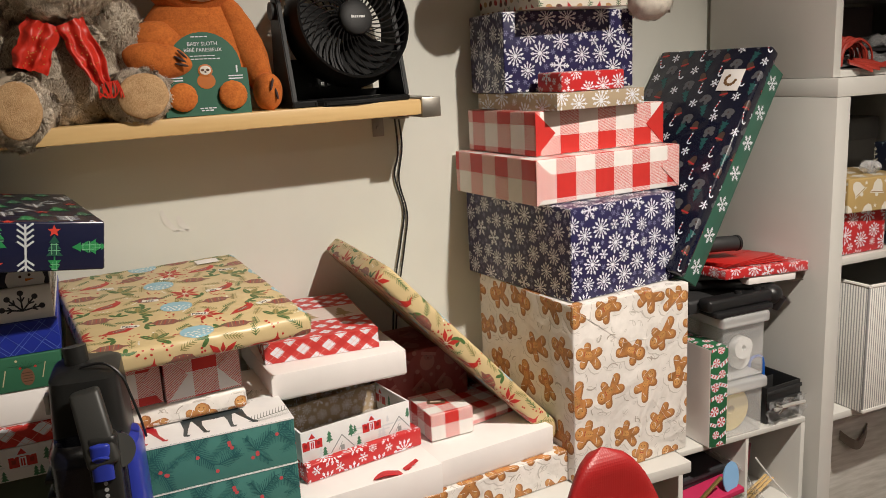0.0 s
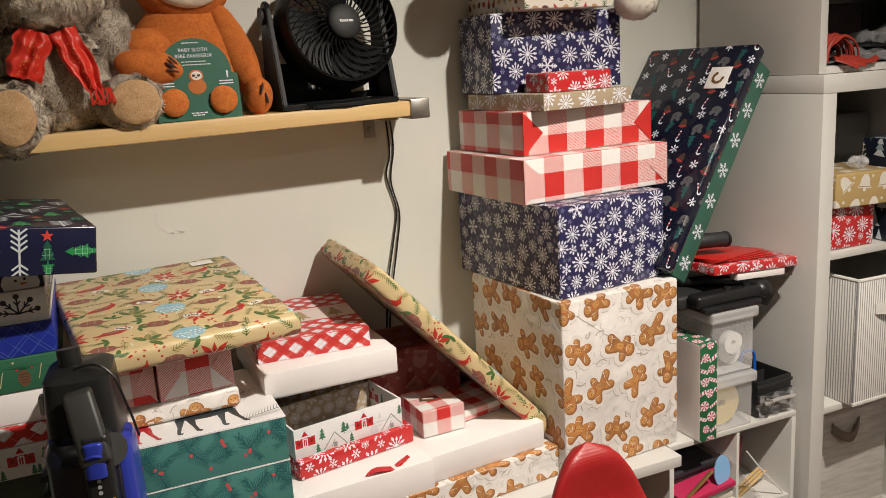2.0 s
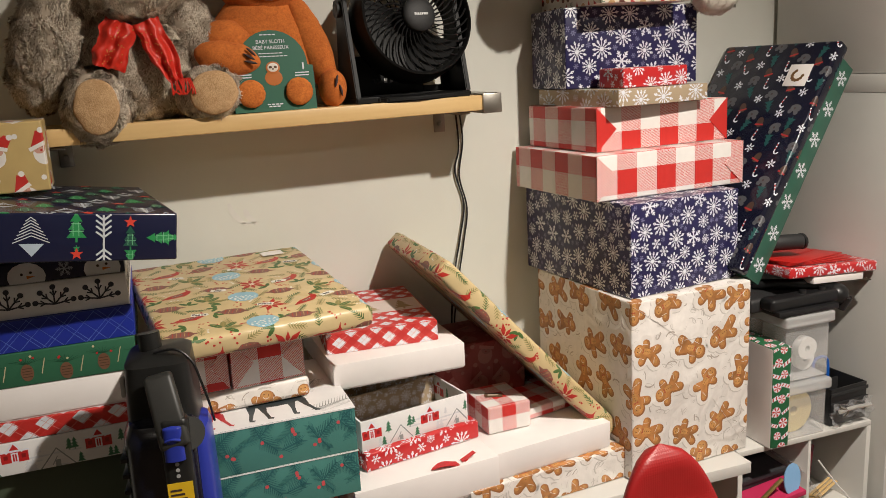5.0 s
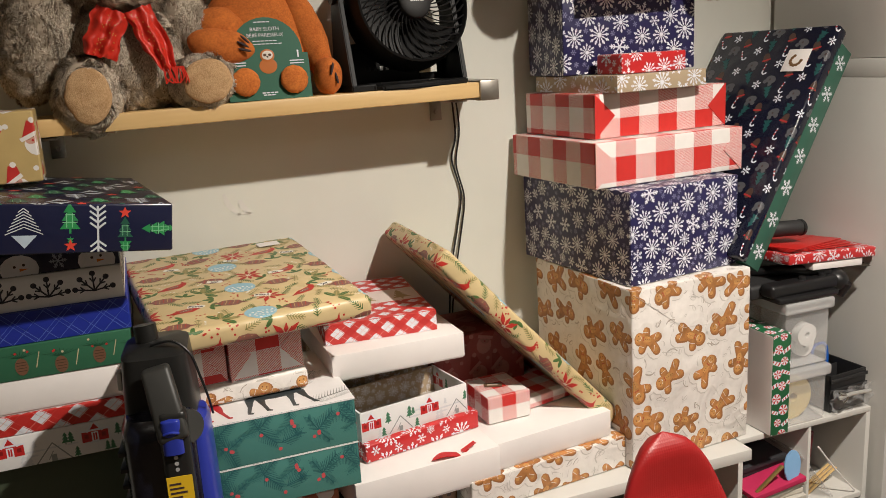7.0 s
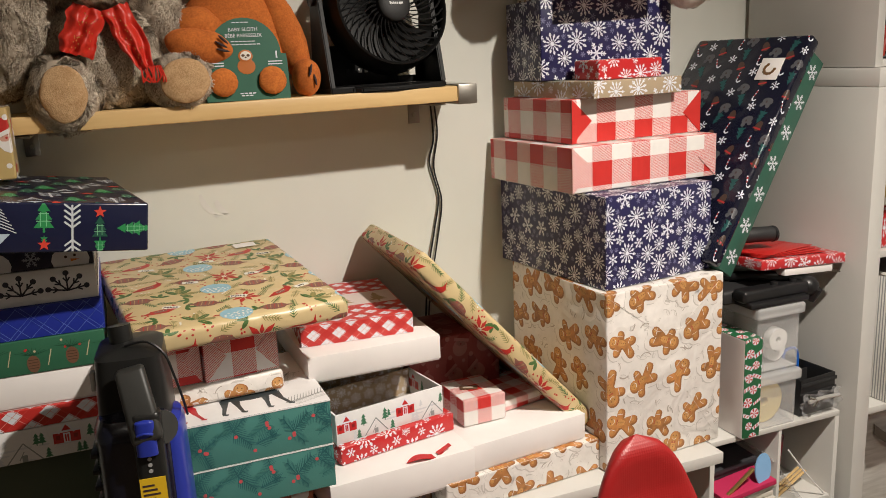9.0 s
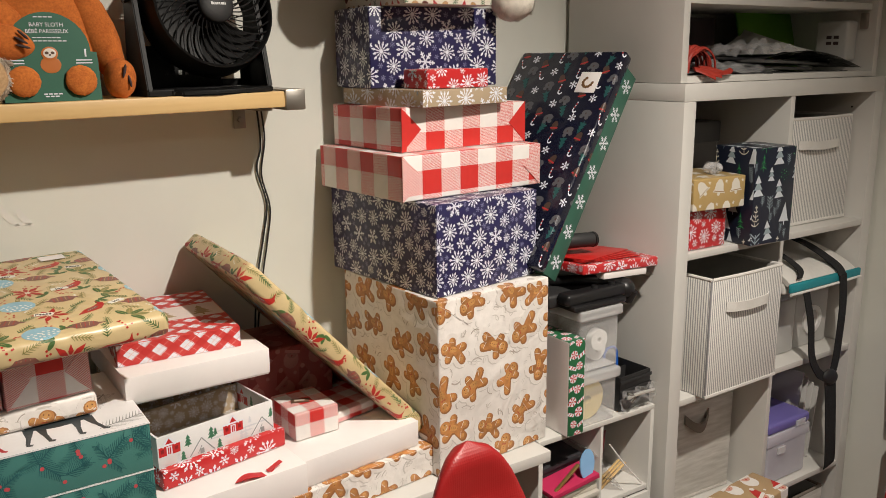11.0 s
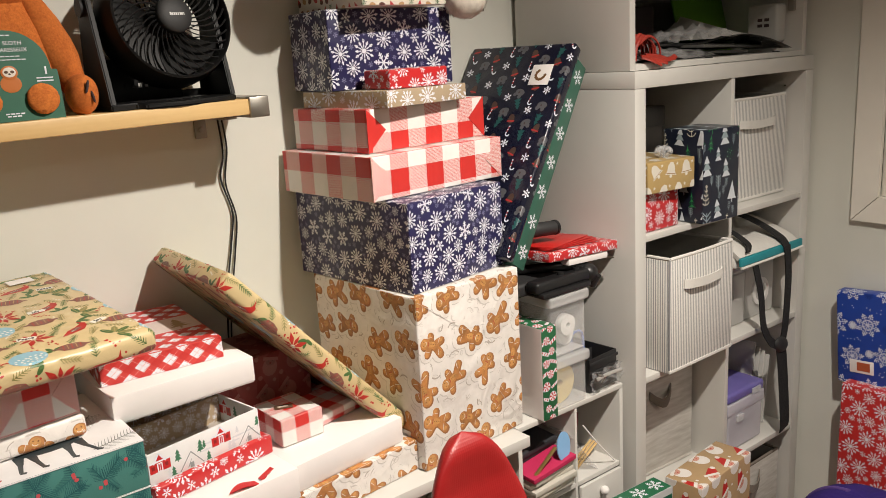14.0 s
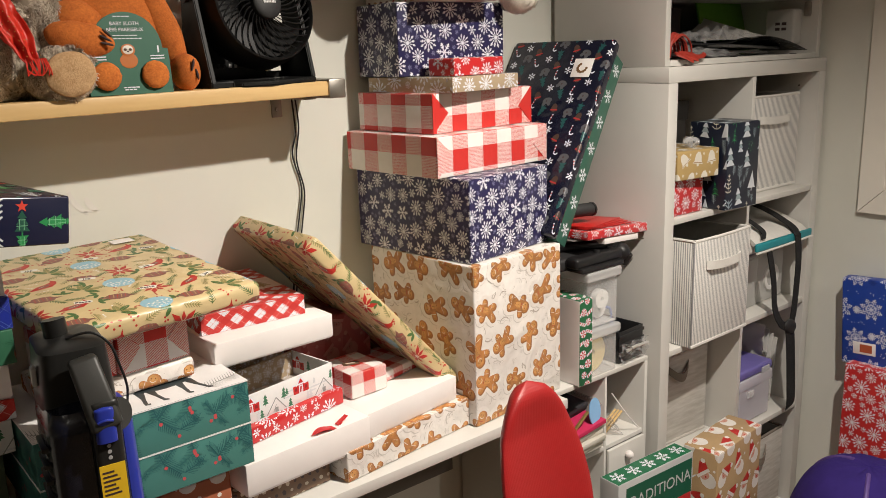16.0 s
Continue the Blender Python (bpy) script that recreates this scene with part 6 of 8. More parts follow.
cane = gift("narrow green box printed with peppermints and candy canes", laid(-0.296, -0.378, DZ + 0.001, 0.5, 0.044, 0.25), 0.044, 0.25, 0.212, paper(0.015, 0.12, 0.045, 0.4, 0.02), print_canes, soft=0.001)
part("plain_side", box_bm(-0.0228, -0.0222, -0.124, 0.124, 0.001, 0.211, 0), CARD, cane, "plain white card side")
bins = []
for z, label in ((DZ + 0.001, "clear plastic bin holding yellow tape rolls"), (DZ + 0.129, "clear plastic bin holding white tape rolls")):
    ob = thing("plastic_bin", label, "storage bin", pose(-0.196, -0.215, z), "stacked plastic bins")
    w, d, h, t = 0.108, 0.29, 0.105 if z < DZ + 0.1 else 0.121, 0.002
    part("bin_floor", box_bm(-w / 2 + t, w / 2 - t, -d / 2 + t, d / 2 - t, 0, t, 0), MILKY, ob)
    for a in ((-w / 2, w / 2, -d / 2, -d / 2 + t), (-w / 2, w / 2, d / 2 - t, d / 2), (-w / 2, -w / 2 + t, -d / 2 + t, d / 2 - t), (w / 2 - t, w / 2, -d / 2 + t, d / 2 - t)):
        part("bin_wall", box_bm(*a, 0, h, 0.0006), CLEAR, ob)
    part("bin_lid", box_bm(-w / 2 - 0.008, w / 2 + 0.008, -d / 2 - 0.010, d / 2 + 0.008, h - 0.006, h + 0.018, 0.006, 3), MILKY, ob)
rolls = mat("pale_tape_roll", (0.80, 0.79, 0.77), 0.5, var=0.03)
amber = mat("amber_tape_roll", (0.74, 0.60, 0.28), 0.4, var=0.1)


def tape_roll(label, m, r, hole, wide, material):
    own = bmesh.new()
    rr = [[own.verts.new((q * math.cos(a), q * math.sin(a), z)) for a in (k * math.tau / 36 for k in range(36))] for q, z in ((hole, 0), (r, 0), (r, wide), (hole, wide))]
    for a, b in zip(rr, rr[1:] + rr[:1]):
        for k in range(36):
            own.faces.new((a[k], a[(k + 1) % 36], b[(k + 1) % 36], b[k]))
    bmesh.ops.recalc_face_normals(own, faces=own.faces)
    ob = part("tape_roll", own, material, None)
    ob.matrix_world = m
    return tagged(ob, label, "tape roll", "tape rolls")


tape_roll("white tape roll in a clear bin", pose(-0.188, -0.335, DZ + 0.190, 90, 0, 0), 0.0235, 0.006, 0.018, rolls)
tape_roll("white tape roll in a clear bin", pose(-0.172, -0.318, DZ + 0.158, 90, 0, 0), 0.0245, 0.006, 0.012, rolls)
tape_roll("white tape roll in a clear bin", pose(-0.221, -0.300, DZ + 0.158, 90, 0, 0), 0.024, 0.006, 0.018, rolls)
tape_roll("large amber tape roll in a clear bin", pose(-0.204, -0.318, DZ + 0.051, 90, 0, 0), 0.047, 0.010, 0.02, amber)

# black device, red gift and envelopes on the bins
dev = thing("hole_punch", "black plastic desk punch on the clear bins", "office tool", pose(-0.175, -0.20, 1.0045))
bm = box_bm(-0.11, 0.062, -0.158, -0.120, 0.010, 0.036, 0.012, 4)
box_bm(-0.10, 0.050, -0.168, -0.112, 0.0, 0.012, 0.004, 2, bm)
for x in (-0.02, 0.03):
    cyl_bm(0.009, 0.007, 0.016, 16, pose(x, -0.140, 0.034), bm)
ball_bm(0.024, 0.024, 0.022, pose(0.068, -0.14, 0.022), bm)
cyl_bm(0.009, 0.012, 0.030, 16, pose(0.078, -0.150, 0.004, 20, 10, 0), bm)
part("punch_body", bm, BLACK, dev)
part("punch_base", box_bm(-0.13, 0.05, -0.12, 0.10, 0.0, 0.03, 0.008, 3), BLACK2, dev)
part("punch_lever", tube_bm([(-0.10, 0.0, 0.03), (-0.03, -0.10, 0.048), (0.05, -0.13, 0.040), (0.09, -0.12, 0.028)], 0.010, 10), BLACK, dev)
black_card = thing("dark_card", "thin dark printed card lying on the device", "card", pose(-0.09, -0.30, 1.052, 3, 4, -8))
part("card_sheet", box_bm(-0.07, 0.075, -0.035, 0.05, -0.0008, 0.0008, 0), paper(0.05, 0.04, 0.03), black_card)
gift("flat red snowflake gift on the black device", pose(-0.125, -0.262, 1.066, -2, 3.5, 2), 0.235, 0.17, 0.022, RED, print_flakes(INK_W, 0.018, 0.008, 101), soft=0.004)
part("white_base", box_bm(-0.05, 0.085, -0.081, 0.08, -0.016, -0.0005, 0.002), CARD, thing("white_card_box", "small white card box under the red gift", "box", pose(-0.125, -0.262, 1.066, -2, 3.5, 2)))
for k in range(4):
    env = thing("red_envelope", "glossy red paper envelope on the red gift", "envelope", pose(-0.145 - 0.004 * k, -0.268 + 0.003 * k, 1.0915 + 0.0022 * k, -2, 3.5, 4 + 5 * k), "stack of red envelopes")
    part("envelope_sheet", box_bm(-0.09, 0.095, -0.065, 0.065, 0, 0.0016, 0.0005), paper(0.50, 0.018, 0.015, 0.35, 0.05), env)
    part("envelope_flap", box_bm(-0.089, 0.094, -0.010, 0.064, 0.0017, 0.0021, 0.0001), paper(0.46, 0.015, 0.012, 0.35, 0.05), env)
spool = thing("black_cable_reel", "black plastic reel end behind red envelopes", "cable reel", pose(-0.20, -0.16, 1.096))
part("reel_grip", tube_bm([(-0.06, -0.10, 0.035), (0.0, -0.12, 0.038), (0.045, -0.125, 0.036)], 0.016, 12), BLACK2, spool)
part("reel_end", cyl_bm(0.017, 0.017, 0.006, 20, pose(0.048, -0.125, 0.036, 0, 90, 0)), BLACK, spool)

cad = thing("desk_caddy", "black plastic desk caddy wrapped in clear film", "caddy", pose(-0.070, -0.245, DZ + 0.001, 0, 0, 4))
for a in ((-0.052, 0.052, -0.10, -0.096), (-0.052, 0.052, 0.066, 0.07), (-0.052, -0.048, -0.096, 0.066), (0.048, 0.052, -0.096, 0.066)):
    part("caddy_wall", box_bm(*a, 0, 0.082, 0.0015), BLACK, cad)
part("caddy_floor", box_bm(-0.048, 0.048, -0.096, 0.066, 0, 0.004, 0), BLACK, cad)
part("caddy_divider", box_bm(-0.048, 0.048, -0.03, -0.027, 0.004, 0.07, 0.001), BLACK2, cad)
for k in range(3):
    part("caddy_rail", box_bm(-0.054, 0.054, -0.103, -0.1005, 0.022 + 0.022 * k, 0.030 + 0.022 * k, 0.001), BLACK2, cad)
part("film_wrap", sheet_bm(lambda u, v: Vector((-0.058 + 0.118 * u + 0.004 * math.sin(v * 19), -0.109 - 0.006 * math.sin(u * 17 + v * 9), 0.001 + 0.05 * v)), 14, 8), FILM, cad)
wrench = thing("silver_clip", "silver and white metal clip in the black caddy", "clip", pose(-0.085, -0.372, 0.782))
part("clip_bar", tube_bm([(-0.03, 0, -0.004), (0.0, -0.004, 0.002), (0.05, -0.004, 0.0)], 0.0042, 8), mat("pale_metal", (0.75, 0.74, 0.72), 0.3, 0.7, var=0.05), wrench)
part("clip_jaw", tube_bm([(-0.03, 0, 0.008), (-0.012, -0.004, -0.002), (-0.02, -0.002, -0.014)], 0.0032, 8), mat("clip_steel", (0.6, 0.6, 0.6), 0.25, 1.0, var=0.05), wrench)
blue = thing("blue_scraper", "small blue plastic scraper standing in the caddy", "tool", pose(-0.062, -0.26, 0.80, -8, 8, 0))
bm = tube_bm([(-0.018, 0, 0.0), (-0.018, 0, 0.04), (0.0, 0, 0.052), (0.020, 0, 0.045), (0.024, 0, 0.0)], 0.0035, 8)
part("scraper_frame", bm, mat("bright_blue_plastic", (0.01, 0.10, 0.45), 0.3, var=0.05), blue)

# ---- inside the cubbies of the low organiser ----
paper_heap = [((0.55, 0.52, 0.46), "stack of loose white paper in the cubby"), ((0.50, 0.02, 0.09), "bright pink folder in the cubby"), ((0.62, 0.58, 0.50), "cream envelope in the cubby"), ((0.03, 0.03, 0.035), "dark folder in the cubby"), ((0.40, 0.28, 0.10), "gold card in the cubby")]
rnd = random.Random(9)
zz = 0.536
for k, (c, label) in enumerate([paper_heap[0], paper_heap[2], paper_heap[0], paper_heap[2], paper_heap[0], paper_heap[1], paper_heap[3], paper_heap[3]]):
    ob = thing("paper_sheaf", label, "papers", pose(-0.262 + rnd.uniform(-0.004, 0.004), -0.22 - 0.006 * (k % 3) + (0.055 if k > 5 else 0.0), zz + 0.010, 0, -7 if k > 3 else -3, rnd.uniform(-4, 4)), "papers in the cubby")
    part("sheaf", box_bm(-0.066, 0.066, -0.15, 0.13, 0, 0.011, 0.001), paper(*c, 0.6, 0.1), ob)
    zz += 0.0125
bl = thing("light_blue_card", "light blue rounded plastic card in the cubby", "card", pose(-0.225, -0.365, 0.648, 75, 20, 0))
part("card_plate", cyl_bm(0.022, 0.022, 0.003, 24, Matrix.Diagonal((1, 1.5, 1, 1))), mat("light_blue_plastic", (0.22, 0.42, 0.68), 0.4, var=0.04), bl)
pen = thing("gold_pen", "gold paper clasp in the cubby", "clasp", pose(-0.285, -0.368, 0.632, 0, -35, 0))
part("clasp_strip", box_bm(-0.04, 0.04, -0.004, 0.004, 0, 0.005, 0.001), mat("brass", (0.55, 0.40, 0.15), 0.35, 0.8, var=0.1), pen)
sheets = thing("clear_folder", "clear plastic folder leaning in the cubby", "folder", pose(-0.095, -0.2, 0.537))
part("folder_sheet", box_bm(-0.001, 0.001, -0.15, 0.15, 0, 0.16, 0), FILM, sheets).matrix_local = pose(0.0, 0, 0, 0, -38, 0)
part("folder_edge", tube_bm([(-0.05, -0.152, 0.13), (0.0, -0.154, 0.066), (0.055, -0.156, 0.004)], 0.0018, 6), CARD, sheets)
fld = thing("dark_red_folder", "dark red folder standing in the cubby", "folder", pose(-0.158, -0.19, 0.537, 0, 6, 0))
part("folder_body", box_bm(-0.006, 0.006, -0.14, 0.15, 0, 0.155, 0.001), paper(0.12, 0.015, 0.02), fld)
rule = thing("wooden_ruler", "thin wooden sticks lying in the cubby", "sticks", pose(-0.10, -0.30, 0.545, 0, -16, 12))
for k in range(3):
    part("stick", box_bm(-0.05, 0.07, -0.012 + 0.009 * k, -0.006 + 0.009 * k, 0, 0.003, 0.0005), PINE, rule)


# ---- inside the cube shelf unit ----
def print_forest(s, side):
    green, deep, pale, grey, cream = paper(0.03, 0.30, 0.08), paper(0.012, 0.10, 0.05), paper(0.62, 0.66, 0.70), paper(0.30, 0.38, 0.42), paper(0.70, 0.66, 0.55)
    for x, y, r, rnd in packed(s, ((0.024, 1.0), (0.018, 1.2), (0.010, 1.4)), 260, 111, -0.002):
        p = Pen(s, x, y, r * 1.15, rnd.uniform(-0.12, 0.12))
        pick = rnd.choice((0, 0, 1, 1, 2, 3, 4, 5)) if r > 0.012 else 5
        if pick == 0:
            p.bar(0, -1, 0, 1.0, 0.06, green, 0.2)
            for k in range(6):
                p.poly([(-0.62 + 0.10 * k, -0.75 + 0.30 * k), (0, -0.55 + 0.30 * k), (0.62 - 0.10 * k, -0.75 + 0.30 * k), (0, -0.35 + 0.30 * k)], (green, deep)[k % 2], 0.4 + 0.05 * k)
        elif pick == 1:
            p.poly([(-0.6, -0.6), (0.6, -0.6), (0.45, -0.45), (0, 1.0), (-0.35, 0.0)], pale, 0.4)
            p.bar(0, -0.9, 0, -0.6, 0.10, pale, 0.4)
        elif pick == 2:
            for k in range(5):
                p.arc(0, 0.75 - 0.32 * k, 0.16 + 0.09 * k, 3.6, 5.8, 0.08, cream, 0.4, 6)
            p.bar(0, -1, 0, 0.8, 0.06, cream, 0.5)
        elif pick == 3:
            for k in range(3):
                p.poly([(-0.58 + 0.12 * k, -0.7 + 0.5 * k), (0.58 - 0.12 * k, -0.7 + 0.5 * k), (0, 0.05 + 0.45 * k)], (pale, grey)[k % 2], 0.4 + 0.1 * k)
        elif pick == 4:
            for k in range(16):
                a = k * 2.4
                p.oval(0.2 * math.sqrt(k) * math.cos(a), 0.2 * math.sqrt(k) * math.sin(a), 0.10, 0.08, (deep, green)[k % 3 == 0], 0.4 + 0.02 * k, 6)
                if k % 3 == 0:
                    p.oval(0.2 * math.sqrt(k) * math.cos(a), 0.2 * math.sqrt(k) * math.sin(a), 0.04, 0.04, pale, 0.9, 5)
        else:
            twig_print(p, grey, 0.4, 0.10)


gift("dark navy gift with green and white trees", laid(0.206, -0.425, 1.0925, -4.6, 0.133, 0.12), 0.133, 0.12, 0.224, paper(0.010, 0.014, 0.030, 0.3, 0.1), print_forest)
gift("small red snowflake gift in the cubby", laid(0.057, -0.375, 1.0925, -1.3, 0.119, 0.15), 0.119, 0.15, 0.092, RED, print_flakes(INK_W, 0.020, 0.009, 113))


greyb = thing("storage_box", "plain grey lidded box at the back of the cubby", "storage box", pose(0.215, -0.115, 1.0925))
part("box_body", box_bm(-0.142, 0.142, -0.082, 0.09, 0, 0.245, 0.004), mat("grey_card", (0.20, 0.19, 0.18), 0.6, var=0.08, scale=30), greyb)
part("box_lid", box_bm(-0.146, 0.146, -0.086, 0.094, 0.215, 0.268, 0.004), mat("grey_lid", (0.15, 0.145, 0.14), 0.55, var=0.06, scale=30), greyb)


def print_bells(s, side):
    white, gold = paper(0.70, 0.66, 0.58), paper(0.30, 0.17, 0.05)
    for x, y, rnd, i, j in s.cells(0.050, 117):
        p = Pen(s, x, y, 0.022, rnd.uniform(-0.8, 0.8))
        p.poly([(-0.85, -0.55), (0.85, -0.55), (0.6, -0.2), (0.5, 0.4), (0.2, 0.8), (-0.2, 0.8), (-0.5, 0.4), (-0.6, -0.2)], white, 0.4)
        p.oval(0, -0.68, 0.2, 0.2, white, 0.6, 9)
        p.bar(-0.7, -0.42, 0.7, -0.42, 0.07, gold, 0.8)
        star_print(Pen(s, x + 0.02, y + 0.012, 0.005), white)


gold_gift = gift("small gold gift with white bells and ribbon bow", laid(0.043, -0.392, 1.1855, -6.0, 0.155, 0.15), 0.155, 0.15, 0.072, paper(0.46, 0.32, 0.13, 0.3, 0.1), print_bells)
for k in range(4):
    part("bow_loop", tube_bm([(0.02, -0.03, 0.072), (0.02 + 0.022 * math.cos(k * 1.57), -0.03 + 0.022 * math.sin(k * 1.57), 0.088), (0.02 + 0.006 * math.cos(k * 1.57 + 0.5), -0.03 + 0.006 * math.sin(k * 1.57 + 0.5), 0.094), (0.02, -0.03, 0.074)], 0.0035, 6, flat=2.0), FILM, gold_gift, "clear film ribbon loop")

STRIPE = striped("striped_canvas", (0.84, 0.82, 0.78), (0.34, 0.34, 0.35), 47, "X", 0.9, 0.55, 0.80)
STRIPE_Y = striped("striped_canvas_side", (0.84, 0.82, 0.78), (0.34, 0.34, 0.35), 47, "Y", 0.9, 0.55, 0.80)
BIND = mat("white_binding", (0.76, 0.74, 0.70), 0.85, var=0.05, scale=200, bump=0.4, bscale=800)
LINING = mat("grey_lining", (0.52, 0.51, 0.48), 0.9, var=0.06, scale=60, bump=0.3, bscale=500)


def fabric_bin(label, x, y, z, yaw, w, d, h, face, face_y, handle, handle_mat, t=0.006, rim=None):
    """An open fabric bin with a bound rim and a handle sewn to its front."""
    ob = thing("fabric_bin", label, "storage bin", laid(x, y, z, yaw, w, d), "fabric bins in the shelf unit")
    part("bin_floor", box_bm(-w / 2 + t, w / 2 - t, -d / 2 + t, d / 2 - t, 0, t, 0), LINING, ob)
    part("front_wall", box_bm(-w / 2, w / 2, -d / 2, -d / 2 + t, 0, h, 0.0015), face, ob)
    part("back_wall", box_bm(-w / 2, w / 2, d / 2 - t, d / 2, 0, h, 0.0015), face, ob)
    part("side_wall", box_bm(-w / 2, -w / 2 + t, -d / 2 + t, d / 2 - t, 0, h, 0.0015), face_y, ob)
    part("side_wall", box_bm(w / 2 - t, w / 2, -d / 2 + t, d / 2 - t, 0, h, 0.0015), face_y, ob)
    part("lining", box_bm(-w / 2 + t, w / 2 - t, d / 2 - t - 0.002, d / 2 - t, t, h - 0.004, 0), LINING, ob)
    for e in (-1, 1):
        part("lining", box_bm(e * (w / 2 - t - 0.002), e * (w / 2 - t), -d / 2 + t, d / 2 - t - 0.002, t, h - 0.004, 0), LINING, ob)
    r = t * 0.75
    c = [(-w / 2 + t / 2, -d / 2 + t / 2), (w / 2 - t / 2, -d / 2 + t / 2), (w / 2 - t / 2, d / 2 - t / 2), (-w / 2 + t / 2, d / 2 - t / 2)]
    for a, b in zip(c, c[1:] + c[:1]):
        part("rim_binding", tube_bm([(*a, h), ((a[0] + b[0]) / 2, (a[1] + b[1]) / 2, h - 0.002), (*b, h)], r, 8), rim or BIND, ob)
    if handle == "strap":
        part("handle", sheet_bm(lambda u, v: Vector((w * (-0.30 + 0.60 * u), -d / 2 - 0.003 - 0.011 * min(1.0, 3 * math.sin(math.pi * u)), h * (0.71 + 0.08 * v) + 0.002 * math.cos(2 * math.pi * u))), 16, 3, 0.003), handle_mat, ob, "stitched fabric pull handle")
    else:
        part("handle", sheet_bm(lambda u, v: Vector((w * (-0.16 + 0.32 * u), -d / 2 - 0.004 - 0.016 * math.sin(math.pi * u), h * (0.80 - 0.10 * math.sin(math.pi * u) + 0.09 * v))), 16, 3, 0.003), handle_mat, ob, "dark curved fabric handle")
    part("bottom_binding", box_bm(-w / 2 - 0.001, w / 2 + 0.001, -d / 2 - 0.0015, -d / 2 + 0.004, 0.0, 0.008, 0.001), BIND if handle == "strap" else face, ob)
    return ob


fabric_bin("striped grey and white fabric bin, open and empty", 0.092, -0.418, 0.7415, 0.5, 0.262, 0.33, 0.285, STRIPE, STRIPE_Y, "strap", BIND)
fabric_bin("striped grey and white fabric bin pushed into cubby", 0.430, -0.338, 1.0925, -0.5, 0.285, 0.32, 0.272, STRIPE, STRIPE_Y, "strap", BIND)
GREYWOOD = grained("grey_woodgrain_cloth", (0.34, 0.31, 0.27), (0.74, 0.72, 0.68), 0.85, (9, 9, 55))
DARKSTRAP = mat("dark_grey_webbing", (0.20, 0.17, 0.14), 0.85, var=0.1, scale=200, bump=0.4, bscale=800)
fabric_bin("grey woodgrain fabric bin with dark handle", 0.085, -0.285, 0.3905, -3.0, 0.27, 0.26, 0.272, GREYWOOD, GREYWOOD, "curve", DARKSTRAP, rim=GREYWOOD)
fabric_bin("grey woodgrain fabric bin on the lowest shelf", 0.405, -0.36, 0.0395, 0.0, 0.305, 0.33, 0.262, GREYWOOD, GREYWOOD, "curve", DARKSTRAP, rim=DARKSTRAP)

# clear boxes and the cooler bag
CLEARBOX = mat("cloudy_plastic", (0.74, 0.73, 0.70), 0.3, var=0.03, bump=0.08, bscale=40, alpha=0.62)
for x0, x1, y0, h, label in ((0.400, 0.545, -0.335, 0.150, "clear plastic box with pale papers inside"), (0.550, 0.700, -0.330, 0.155, "clear plastic box with round tape inside")):
    ob = thing("clear_box", label, "storage box", pose((x0 + x1) / 2, y0 + 0.13, 0.7415), "clear boxes in the cubby")
    w = x1 - x0
    part("box_body", box_bm(-w / 2, w / 2, -0.13, 0.13, 0, h, 0.006, 3), CLEARBOX, ob)
    part("box_lid", box_bm(-w / 2 - 0.003, w / 2 + 0.003, -0.134, 0.134, h, h + 0.016, 0.004, 3), MILKY, ob)
    part("box_load", box_bm(-w / 2 + 0.012, w / 2 - 0.012, -0.118, 0.118, 0.008, h * 0.75, 0.006), paper(0.60, 0.58, 0.56, 0.6, 0.3), ob)
tape_roll("pale tape roll inside clear box", pose(0.625, -0.3305, 0.815, 90, 0, 0), 0.040, 0.028, 0.006, rolls)
lime = thing("lime_folder", "lime green folder edge above the clear box", "folder", pose(0.63, -0.25, 0.916))
part("folder_edge", box_bm(-0.06, 0.06, -0.09, 0.06, 0, 0.012, 0.002), mat("lime_plastic", (0.42, 0.47, 0.12), 0.4, var=0.05), lime)

bag = thing("cooler_bag", "white insulated bag with teal band and black straps", "bag", pose(0.553, -0.237, 0.930, 0, 0, 0))
white_cloth = mat("white_bag_cloth", (0.72, 0.70, 0.66), 0.7, var=0.05, scale=40, bump=0.3, bscale=200, crease=0.3)
part("bag_body", sheet_bm(lambda u, v: Vector((-0.145 + 0.300 * u, -0.165 + 0.36 * v, 0.035 + 0.085 * v ** 0.6 + 0.012 * math.sin(u * 9) * math.sin(v * 5) - 0.05 * max(0, u - 0.75) * (1 - v))), 18, 14, 0.012), white_cloth, bag)
part("bag_base", box_bm(-0.145, 0.150, -0.150, 0.17, 0.0, 0.034, 0.008, 3), white_cloth, bag)
part("teal_band", box_bm(-0.148, 0.156, -0.172, -0.163, 0.012, 0.034, 0.003), mat("teal_cloth", (0.02, 0.28, 0.33), 0.6, var=0.05, scale=200, bump=0.3, bscale=600), bag)
part("white_piping", tube_bm([(-0.148, -0.172, 0.008), (0, -0.174, 0.009), (0.156, -0.172, 0.011)], 0.0035, 8), BIND, bag)


